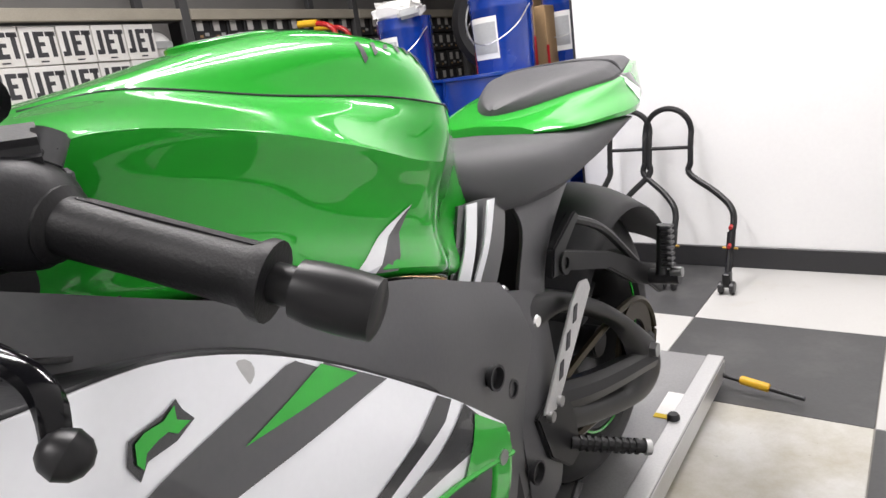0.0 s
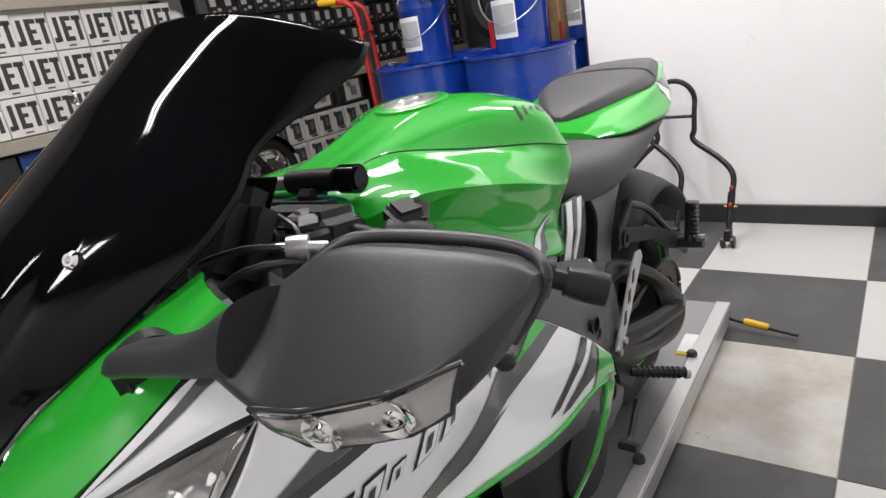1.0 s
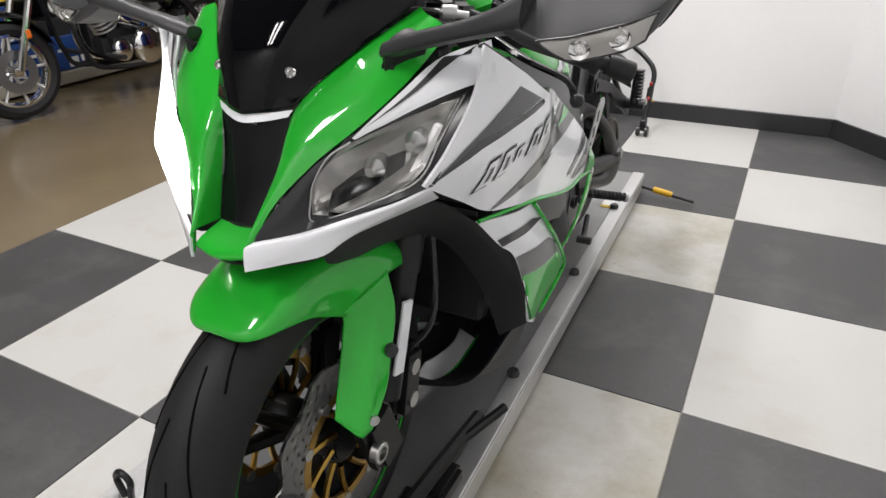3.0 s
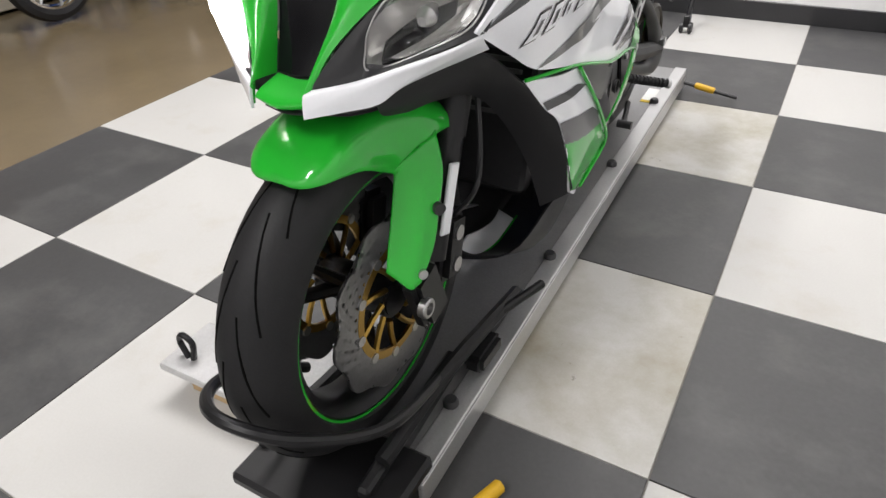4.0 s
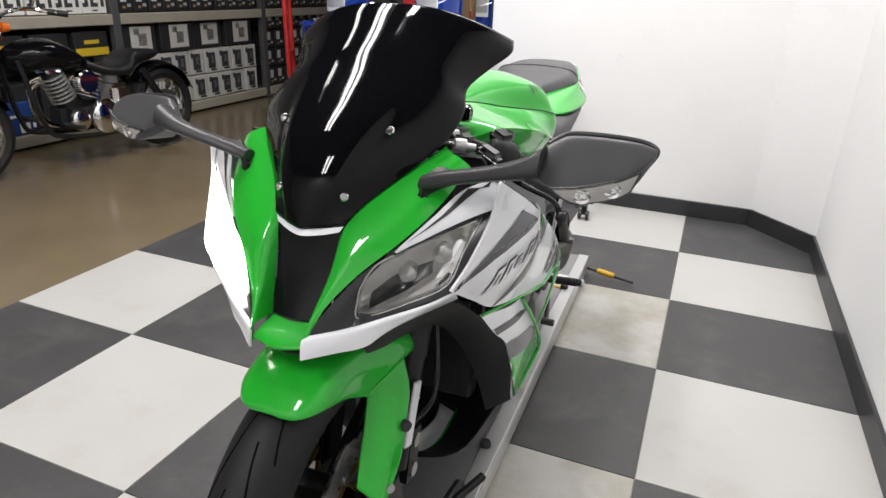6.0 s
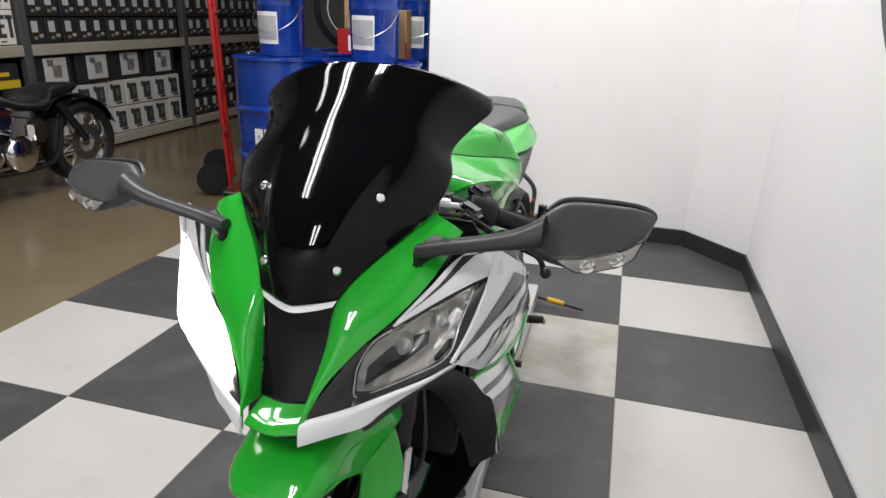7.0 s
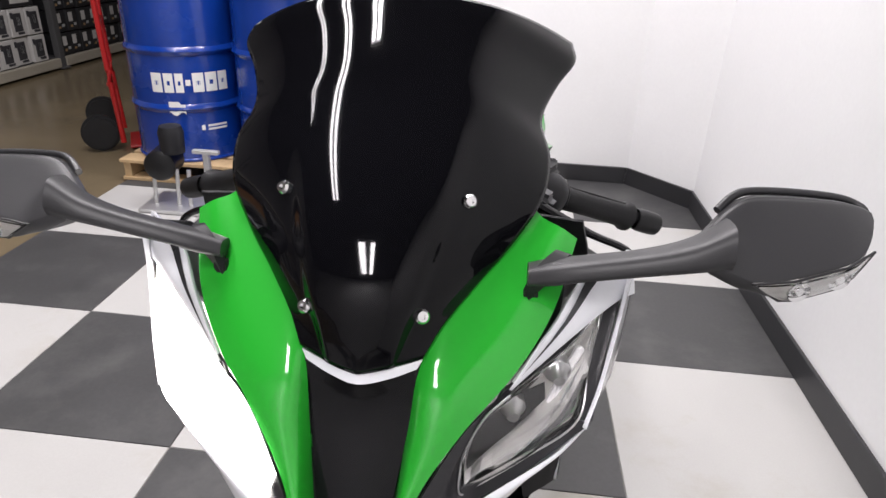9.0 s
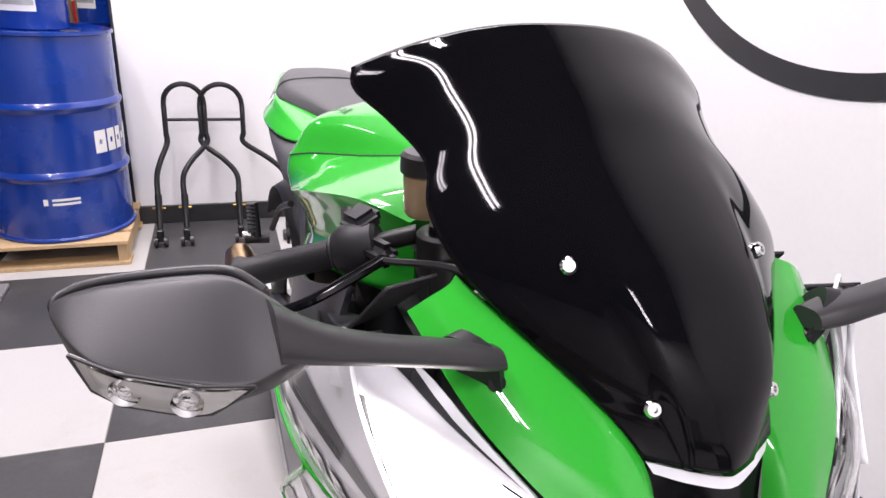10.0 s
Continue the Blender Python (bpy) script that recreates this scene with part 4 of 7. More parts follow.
# mirrors with turn signals
for sg in (-1, 1):
    mir = new("mirror")
    mir.parent = bike
    part("mirror_base", loft([row(((0.150, -1.925, 0.955), (0.168, -1.90, 0.95), (0.180, -1.89, 0.985), (0.182, -1.91, 1.008), (0.160, -1.93, 0.992)), sg),
                              row(((0.158, -1.932, 0.958), (0.178, -1.908, 0.953), (0.196, -1.895, 0.985), (0.196, -1.915, 1.006), (0.168, -1.937, 0.99)), sg)], 3, 20), M_MATTE, mir)
    part("base_screw", rod(S(0.158, -1.918, 0.966, sg), S(0.161, -1.930, 0.966, sg), 0.0075, n=12), M_BLACKMETAL, mir)
    secs = []
    for ss, y, z, w, h in ((0.156, -1.922, 0.984, 0.018, 0.010), (0.18, -1.926, 0.991, 0.021, 0.012), (0.21, -1.931, 1.000, 0.020, 0.0115), (0.26, -1.936, 1.013, 0.020, 0.012), (0.30, -1.936, 1.024, 0.024, 0.0155), (0.332, -1.928, 1.034, 0.032, 0.024)):
        ring = crisp([(y - w, z - 0.35 * h, 0), (y - 0.55 * w, z + h, 0), (y + 0.8 * w, z + 0.8 * h, 0), (y + w, z - 0.5 * h, 0), (y, z - h, 0)], 0.22)
        secs.append([S(ss, q[0], q[1], sg) for q in ring])
    part("mirror_arm", loft(secs, 28, 40), M_MIRRORCASE, mir, "satin black mirror stalk")
    secs = []
    for ss, top, front, low, back, brow in ((0.314, (-1.920, 1.044), (-1.952, 1.027), (-1.950, 1.015), (-1.915, 1.008), (-1.904, 1.036)),
                                            (0.338, (-1.900, 1.060), (-1.956, 1.018), (-1.950, 1.004), (-1.898, 0.998), (-1.882, 1.054)),
                                            (0.356, (-1.892, 1.068), (-1.957, 1.013), (-1.948, 0.999), (-1.889, 0.996), (-1.874, 1.063)),
                                            (0.385, (-1.889, 1.070), (-1.954, 1.018), (-1.944, 0.993), (-1.884, 0.994), (-1.870, 1.065)),
                                            (0.430, (-1.886, 1.069), (-1.943, 1.030), (-1.934, 1.004), (-1.878, 1.004), (-1.868, 1.064)),
                                            (0.448, (-1.884, 1.067), (-1.932, 1.038), (-1.924, 1.016), (-1.876, 1.018), (-1.867, 1.062)),
                                            (0.460, (-1.883, 1.064), (-1.914, 1.047), (-1.908, 1.034), (-1.876, 1.036), (-1.868, 1.060)),
                                            (0.469, (-1.883, 1.060), (-1.892, 1.055), (-1.890, 1.051), (-1.879, 1.050), (-1.873, 1.057))):
        secs.append([S(ss, p[0], p[1], sg) for p in crisp([(*q, 0) for q in (top, front, low, back, brow)], 0.14)])
    part("mirror_housing", loft(secs, 28, 60), M_MIRRORCASE, mir, "satin black plastic mirror housing")
    part("mirror_rim", tube([S(0.330, -1.888, 1.052, sg), S(0.345, -1.876, 1.063, sg), S(0.362, -1.869, 1.067, sg), S(0.40, -1.866, 1.068, sg), S(0.44, -1.864, 1.066, sg), S(0.460, -1.866, 1.062, sg), S(0.469, -1.874, 1.055, sg), S(0.460, -1.873, 1.037, sg), S(0.447, -1.872, 1.019, sg)], 0.0044, 16, 60, 0.0030), M_BASE, mir, "thick black mirror rim")
    part("mirror_glass", skin([row(r, sg) for r in (
        [(0.352, -1.8730, 1.055), (0.385, -1.8640, 1.060), (0.425, -1.8640, 1.060), (0.446, -1.8660, 1.058)],
        [(0.351, -1.8785, 1.022), (0.385, -1.8705, 1.026), (0.425, -1.8690, 1.032), (0.447, -1.8705, 1.040)],
        [(0.352, -1.8855, 0.998), (0.385, -1.8775, 0.996), (0.425, -1.8735, 1.008), (0.446, -1.8750, 1.026)])], 6, 10, 0.002, sg > 0), M_GLASS, mir, "mirror glass")
    sig = panel("turn_signal", [
        [(0.350, -1.9585, 1.0125), (0.385, -1.9565, 1.018), (0.43, -1.9455, 1.030), (0.457, -1.929, 1.040)],
        [(0.364, -1.9565, 1.004), (0.388, -1.9535, 1.007), (0.43, -1.943, 1.018), (0.453, -1.929, 1.030)],
        [(0.378, -1.951, 0.995), (0.392, -1.948, 0.995), (0.43, -1.937, 1.0045), (0.447, -1.928, 1.014)]], M_SMOKE, sg, mir, "smoked reflector of the turn signal", 8, 16, 0.002)
    rim = [(0.350, -1.9590, 1.0125), (0.385, -1.9570, 1.018), (0.43, -1.9460, 1.030), (0.457, -1.9295, 1.040), (0.453, -1.9295, 1.030), (0.447, -1.9285, 1.014), (0.43, -1.9375, 1.0045), (0.392, -1.9485, 0.995), (0.378, -1.9515, 0.995), (0.364, -1.957, 1.004)]
    for k in range(len(rim)):
        part("signal_edge", rod(S(*rim[k], sg), S(*rim[(k + 1) % len(rim)], sg), 0.0013, n=6), M_BASE, sig)
    part("signal_lens", skin([row(r, sg) for r in (
        [(0.352, -1.9605, 1.0115), (0.385, -1.9595, 1.017), (0.43, -1.9485, 1.029), (0.455, -1.931, 1.039)],
        [(0.365, -1.9595, 1.004), (0.388, -1.9575, 1.007), (0.43, -1.9465, 1.018), (0.452, -1.931, 1.030)],
        [(0.379, -1.9525, 0.996), (0.392, -1.950, 0.996), (0.43, -1.939, 1.0055), (0.447, -1.930, 1.015)])], 8, 16, 0.0012, sg < 0), M_LENS, sig, "clear signal lens")
    for ss, yy, zz in ((0.392, -1.9535, 1.0065), (0.427, -1.944, 1.0165)):
        part("signal_bulb", lathe([(-0.001, 0.0105), (0.0012, 0.0100), (0.0004, 0.0080), (-0.0008, 0.0055), (0.0012, 0.0040), (0.0020, 0)], S(ss, yy, zz, sg), S(ss + 0.02, yy - 0.1, zz - 0.01, sg), 20), M_CHROME, sig, "round silver bulb cup")
    if sg < 0:
        # this mirror is set lower than the other
        p = bike.matrix_basis.inverted() @ S(0.17, -1.92, 0.985, sg)
        mir.matrix_basis = Matrix.Translation(p) @ pose(0, 0, 0, -7.6, -1.6, 1.8) @ Matrix.Diagonal((0.935, 0.948, 0.955, 1)) @ Matrix.Translation(-p)

# tank: a narrow ridged top between two seams that spread rearwards, flat shoulders, a crease and hollow knee recesses
TANK = (
    (-1.615, 1.010, (0.030, 1.008), (0.044, 1.004), (0.056, 1.000), (0.095, 0.994), (0.122, 0.984), (0.116, 0.950), (0.114, 0.912), (0.112, 0.885)),
    (-1.560, 1.022, (0.030, 1.021), (0.043, 1.020), (0.053, 1.018), (0.115, 1.011), (0.166, 0.997), (0.154, 0.955), (0.150, 0.912), (0.154, 0.880)),
    (-1.480, 1.037, (0.038, 1.036), (0.052, 1.033), (0.064, 1.026), (0.138, 1.007), (0.199, 0.984), (0.181, 0.950), (0.175, 0.912), (0.183, 0.870)),
    (-1.380, 1.060, (0.055, 1.056), (0.090, 1.040), (0.118, 1.006), (0.166, 0.986), (0.206, 0.957), (0.187, 0.922), (0.177, 0.885), (0.189, 0.844)),
    (-1.300, 1.071, (0.080, 1.065), (0.138, 1.042), (0.170, 0.992), (0.190, 0.968), (0.201, 0.932), (0.182, 0.897), (0.175, 0.862), (0.185, 0.822)),
    (-1.250, 1.067, (0.092, 1.060), (0.158, 1.035), (0.195, 0.978), (0.199, 0.952), (0.193, 0.922), (0.177, 0.888), (0.169, 0.850), (0.173, 0.805)),
    (-1.195, 1.055, (0.088, 1.047), (0.140, 1.025), (0.168, 0.970), (0.171, 0.946), (0.164, 0.914), (0.151, 0.880), (0.144, 0.840), (0.147, 0.785)),
    (-1.135, 1.028, (0.072, 1.020), (0.104, 1.002), (0.130, 0.962), (0.133, 0.940), (0.130, 0.910), (0.123, 0.880), (0.120, 0.840), (0.126, 0.765)),
    (-1.090, 0.985, (0.058, 0.978), (0.080, 0.963), (0.100, 0.938), (0.102, 0.920), (0.104, 0.890), (0.104, 0.860), (0.105, 0.830), (0.112, 0.757)),
    (-1.065, 0.938, (0.040, 0.934), (0.058, 0.925), (0.070, 0.910), (0.078, 0.898), (0.088, 0.880), (0.093, 0.858), (0.096, 0.830), (0.104, 0.757)))
secs = []
for y, zt, *half in TANK:
    (a, za), (b_, zb), (c, zc), (m_, zm), (d_, zd), (h_, zh), (l_, zl), (e, ze) = half
    # the seam and the crease stay tight: a point close by on either side
    half = [(a * 0.5, zt - 0.001), (a, za), (b_, zb), (c - 0.16 * (c - b_), zc - 0.16 * (zc - zb)), (c, zc), (c + 0.2 * (m_ - c), zc + 0.2 * (zm - zc)), (m_, zm),
            (d_ - 0.12 * (d_ - m_), zd - 0.12 * (zd - zm)), (d_ + 0.12 * (h_ - d_), zd + 0.12 * (zh - zd)), (h_, zh), (l_, zl), (e, ze), (e * 0.6, ze - 0.012)]
    secs.append([S(0, y, zt)] + [S(u, y, v) for u, v in half] + [S(-u, y, v) for u, v in reversed(half)])
tank = part("fuel_tank", loft(secs, 64, 27 * 6), M_GREEN, bike, "glossy lime green fuel tank with hollow knee recesses")
for sg in (-1, 1):
    part("tank_seam", tube([S(r[4][0] + 0.0004, r[0], r[4][1] + 0.0004, sg) for r in TANK[1:8]], 0.0011, 6, 48), M_PRINT, tank)
part("filler_ring", lathe([(0, 0.058), (0.004, 0.058), (0.006, 0.054), (0.006, 0.046), (0.003, 0.045), (0.003, 0)], S(0, -1.325, 1.0645), S(0, -1.337, 1.2), 36), M_GREEN, tank, "lime green ring round the filler cap")
part("filler_cap", lathe([(0, 0.044), (0.003, 0.044), (0.005, 0.038), (0.005, 0.02), (0.003, 0.018), (0.003, 0)], S(0, -1.325, 1.067), S(0, -1.337, 1.2), 32), M_STEEL, tank, "silver filler cap")

# frame spars, side covers, subframe
for sg in (-1, 1):
    spar = panel("frame_spar", [
        [(0.205, -1.66, 0.93), (0.222, -1.50, 0.868), (0.205, -1.35, 0.832), (0.168, -1.2, 0.776), (0.142, -1.09, 0.735)],
        [(0.225, -1.66, 0.85), (0.238, -1.50, 0.80), (0.215, -1.34, 0.765), (0.174, -1.18, 0.715), (0.147, -1.05, 0.68)],
        [(0.225, -1.62, 0.74), (0.232, -1.48, 0.70), (0.212, -1.32, 0.66), (0.165, -1.14, 0.60), (0.14, -1.0, 0.56)],
        [(0.20, -1.55, 0.60), (0.20, -1.44, 0.56), (0.18, -1.29, 0.50), (0.15, -1.11, 0.42), (0.13, -0.99, 0.38)]], M_FRAME, sg, None, "dark grey alloy frame spar", 14, 20, 0.008)
    panel("pivot_plate", [
        [(0.14, -1.10, 0.72), (0.137, -1.02, 0.70), (0.13, -0.955, 0.66)],
        [(0.152, -1.10, 0.58), (0.15, -1.02, 0.56), (0.14, -0.96, 0.54)],
        [(0.148, -1.08, 0.42), (0.145, -1.02, 0.40), (0.14, -0.97, 0.38)],
        [(0.13, -1.06, 0.33), (0.13, -1.02, 0.32), (0.125, -0.98, 0.32)]], M_FRAME, sg, None, "dark grey frame plate at the swingarm pivot", 12, 8, 0.01)
    panel("side_cover", [
        [(0.128, -1.135, 0.848), (0.120, -1.065, 0.842), (0.108, -0.99, 0.828)],
        [(0.136, -1.165, 0.80), (0.130, -1.095, 0.79), (0.122, -1.03, 0.775)],
        [(0.138, -1.195, 0.755), (0.135, -1.14, 0.74), (0.132, -1.08, 0.725)]], M_DECALBLACK, sg, None, "black side cover with white stripes", 10, 10)
    for y0, y1, y2, y3 in ((-1.118, -1.092, -1.18, -1.152), (-1.068, -1.05, -1.145, -1.130)):
        panel("cover_stripe", [
            [(0.129, y0, 0.846 + 0.1 * (-1.118 - y0)), (0.127, y1, 0.846 + 0.1 * (-1.118 - y1))],
            [(0.139, (y0 + y2) / 2, 0.798 + 0.14 * (-1.15 - (y0 + y2) / 2)), (0.137, (y1 + y3) / 2, 0.798 + 0.14 * (-1.15 - (y1 + y3) / 2))],
            [(0.141, y2, 0.754 + 0.2 * (-1.18 - y2)), (0.140, y3, 0.754 + 0.2 * (-1.18 - y3))]], M_WHITE, sg, None, "white stripe", 8, 4, 0.003)
    panel("subframe_cover", [
        [(0.105, -0.985, 0.83), (0.10, -0.90, 0.845), (0.10, -0.80, 0.862), (0.095, -0.66, 0.88)],
        [(0.125, -0.985, 0.78), (0.122, -0.935, 0.78), (0.118, -0.86, 0.80), (0.10, -0.72, 0.84)],
        [(0.135, -1.03, 0.70), (0.132, -0.985, 0.70), (0.128, -0.94, 0.71), (0.115, -0.90, 0.74)],
        [(0.135, -1.02, 0.62), (0.132, -0.985, 0.615), (0.128, -0.955, 0.62), (0.12, -0.935, 0.64)]], M_FRAME, sg, None, "dark grey curved subframe cover", 14, 12, 0.006)
    for yy, zz in ((-1.08, 0.717), (-1.004, 0.647)):
        part("frame_bolt", lathe([(-0.006, 0.0105), (0.006, 0.0105), (0.009, 0.008), (0.009, 0)], S(0.136, yy, zz, sg), S(1, yy, zz, sg), 14), M_CHROME, spar, "chrome bolt head")
    for yy, zz, rr in ((-1.20, 0.66, 0.016), (-1.12, 0.60, 0.013), (-1.27, 0.58, 0.012), (-1.08, 0.45, 0.018)):
        part("frame_hole", lathe([(0, rr), (0.004, rr), (0.004, rr - 0.003), (-0.006, rr - 0.003), (-0.006, 0)], S(0.16 if yy > -1.15 else 0.19, yy, zz, sg), S(1, yy, zz, sg), 16), M_BASE, spar)
# engine and radiator mass behind the fairings
engine = part("engine", box(CX, -1.30, 0.50, 0.30, 0.46, 0.34, 0.05, (8, 0, 0), 2), M_ENGINE, bike, "black engine block")
for sg in (-1, 1):
    part("engine_cover", lathe([(0, 0.085), (0.02, 0.085), (0.032, 0.07), (0.036, 0.03), (0.036, 0)], S(0.145, -1.22, 0.40, sg), S(1, -1.22, 0.40, sg), 28), M_ENGINE, engine)
radiator = part("radiator", box(CX, -1.63, 0.62, 0.34, 0.04, 0.34, 0.008, (-12, 0, 0)), M_ENGINE, bike, "black radiator behind the front wheel")
part("radiator_core", merge(*[box(CX, -1.655 - 0.0, 0.50 + 0.02 * k, 0.30, 0.006, 0.008, 0, (-12, 0, 0)) for k in range(13)]), M_STEELGREY, radiator)
for k in range(4):
    part("exhaust_header", tube([S(-0.09 + 0.06 * k, -1.53, 0.52), S(-0.09 + 0.06 * k, -1.575, 0.45), S(-0.06 + 0.04 * k, -1.46, 0.34), S(-0.03 + 0.02 * k, -1.3, 0.27)], 0.02, 10, 20), M_ENGINE, bike, "dark exhaust header")
part("airbox", box(CX, -1.62, 0.84, 0.30, 0.30, 0.16, 0.03, None, 2), M_MATTE, bike, "black airbox behind the nose")
part("inner_cowl", box(CX, -1.80, 0.85, 0.26, 0.16, 0.14, 0.03, None, 2), M_MATTE, bike, "black inner cowl")

# seats and tail
def body(name, secs, mat, parent, label="", steps=24, n=30):
    out = []
    for y, half in secs:
        out.append([S(half[0][0], y, half[0][1])] + [S(a, y, z) for a, z in half[1:-1]] + [S(0, y, half[-1][1])] + [S(-a, y, z) for a, z in reversed(half[1:-1])])
    return part(name, loft(out, steps, n), mat, parent, label)


body("rider_seat", [(-1.115, ((0, 0.925), (0.06, 0.92), (0.085, 0.90), (0.075, 0.87), (0, 0.86))),
                    (-1.03, ((0, 0.905), (0.075, 0.90), (0.108, 0.868), (0.10, 0.815), (0, 0.81))),
                    (-0.92, ((0, 0.90), (0.095, 0.895), (0.135, 0.865), (0.125, 0.81), (0, 0.81))),
                    (-0.78, ((0, 0.90), (0.105, 0.893), (0.141, 0.872), (0.125, 0.83), (0, 0.83))),
                    (-0.64, ((0, 0.90), (0.110, 0.893), (0.138, 0.880), (0.115, 0.855), (0, 0.85))),
                    (-0.55, ((0, 0.89), (0.105, 0.888), (0.130, 0.884), (0.10, 0.87), (0, 0.865)))], M_SEAT, bike, "dark grey vinyl rider seat")
tail = body("tail_cowl", [(-0.835, ((0, 0.915), (0.05, 0.911), (0.072, 0.906), (0.082, 0.896), (0, 0.88))),
                   (-0.78, ((0, 0.926), (0.070, 0.922), (0.102, 0.912), (0.115, 0.893), (0, 0.88))),
                   (-0.68, ((0, 0.944), (0.092, 0.940), (0.118, 0.923), (0.129, 0.892), (0, 0.88))),
                   (-0.55, ((0, 0.964), (0.100, 0.960), (0.120, 0.938), (0.131, 0.892), (0, 0.88))),
                   (-0.42, ((0, 0.982), (0.086, 0.980), (0.100, 0.958), (0.104, 0.912), (0, 0.89))),
                   (-0.28, ((0, 0.988), (0.064, 0.986), (0.072, 0.974), (0.066, 0.935), (0, 0.92))),
                   (-0.20, ((0, 0.983), (0.042, 0.981), (0.047, 0.97), (0.043, 0.95), (0, 0.945)))], M_GREEN, bike, "lime green tail cowl", 30, 36)
secs = []
for y, w, zt, zs in ((-0.778, 0.006, 0.938, 0.930), (-0.765, 0.022, 0.946, 0.931), (-0.73, 0.046, 0.960, 0.934), (-0.66, 0.077, 0.977, 0.943), (-0.58, 0.104, 0.990, 0.955),
                     (-0.545, 0.108, 0.994, 0.960), (-0.50, 0.105, 0.998, 0.967), (-0.40, 0.088, 1.004, 0.980), (-0.30, 0.066, 1.003, 0.985), (-0.262, 0.050, 0.998, 0.985)):
    half = [(0.55 * w, zt - 0.002), (0.82 * w, zt - 0.25 * (zt - zs)), (0.97 * w, zs + 0.25 * (zt - zs)), (w, zs), (0.97 * w, zs - 0.008), (0.5 * w, zs - 0.012)]
    secs.append([S(0, y, zt)] + [S(u, y, v) for u, v in half] + [S(-u, y, v) for u, v in reversed(half)])
seat2 = part("passenger_seat", loft(secs, 36, 52), M_SEAT, bike, "dark grey vinyl passenger seat")
part("seat_strap", tube([S(-0.105, -0.505, 0.968), S(-0.090, -0.50, 0.990), S(-0.05, -0.49, 0.9975), S(0, -0.485, 1.0), S(0.05, -0.49, 0.9975), S(0.090, -0.50, 0.990), S(0.105, -0.505, 0.968)], 0.003, 6, 24), M_PRINT, seat2, "black seam across the seat")
for sg in (-1, 1):
    decal("tail_decal", [(-0.525, 0.962), (-0.520, 0.908), (-0.425, 0.918)], M_WHITE, tail, [tail], sg, "white tail decal")
    decal("tail_shard", [(-0.525, 0.965), (-0.425, 0.918), (-0.455, 0.962)], M_GREYDECAL, tail, [tail], sg, "dark grey shard beside the white tail decal", lift=0.002)
part("tail_light", box(CX + swerve(0, -0.2), -0.205, 0.962, 0.07, 0.02, 0.02, 0.006), M_RED, tail)

# swingarm, hugger, pegs, chain
swing = new("swingarm")
swing.parent = bike
for sg in (-1, 1):
    outer = ((-1.03, 0.69), (-0.978, 0.685), (-0.862, 0.642), (-0.723, 0.57), (-0.582, 0.472), (-0.475, 0.385), (-0.464, 0.315), (-0.556, 0.297), (-0.719, 0.341), (-0.885, 0.401), (-0.99, 0.447))
    inner = ((-1.03, 0.60), (-0.983, 0.617), (-0.911, 0.62), (-0.814, 0.58), (-0.703, 0.515), (-0.637, 0.443), (-0.638, 0.395), (-0.68, 0.385), (-0.766, 0.409), (-0.875, 0.453), (-0.99, 0.51))
    panel("swingarm_arch", [[(0.118, y, z) for y, z in outer],
                            [(0.138, 0.82 * y + 0.18 * v, 0.82 * z + 0.18 * w) for (y, z), (v, w) in zip(outer, inner)],
                            [(0.140, 0.3 * y + 0.7 * v, 0.3 * z + 0.7 * w) for (y, z), (v, w) in zip(outer, inner)],
                            [(0.122, y, z) for y, z in inner]], M_BLACKMETAL, sg, swing, "black curved swingarm", 14, 48, 0.012)
    part("swingarm_beam", tube([S(0.11, -1.0, 0.50, sg), S(0.12, -0.8, 0.44, sg), S(0.125, -0.53, RZ - 0.03, sg)], 0.03, 10, 16, 0.026), M_BLACKMETAL, swing)
    part("axle_block", box(*S(0.128, RY, RZ, sg), 0.02, 0.09, 0.05, 0.008), M_BLACKMETAL, swing)
    part("axle_nut", rod(S(0.138, RY, RZ, sg), S(0.155, RY, RZ, sg), 0.016, n=6), M_STEEL, swing)
rows = []
for i in range(9):
    a = radians(150 - 120 * i / 8)
    rows.append([S(k * 0.115, RY + (0.337 - 0.05 * abs(k) ** 2) * math.cos(a), RZ + (0.345 - 0.05 * abs(k) ** 2) * math.sin(a)) for k in (-1, -0.7, -0.35, 0, 0.35, 0.7, 1)])
part("rear_hugger", skin(rows, 20, 14, 0.004), M_MATTE, bike, "black plastic rear wheel hugger")
part("chain", tube([S(0.105, -1.05, 0.44), S(0.112, -0.8, 0.50), S(0.112, -0.53, RZ + 0.10), S(0.112, -0.43, RZ), S(0.112, -0.53, RZ - 0.10), S(0.112, -0.8, 0.36), S(0.105, -1.05, 0.37)], 0.008, 6, 90), M_CHAIN, bike, "dark greasy drive chain")
part("sprocket", lathe([(-0.003, 0.06), (0.003, 0.06), (0.003, 0.1), (-0.003, 0.1)], S(0.112, RY, RZ), S(1, RY, RZ), 40, True), M_CHAIN, bike)
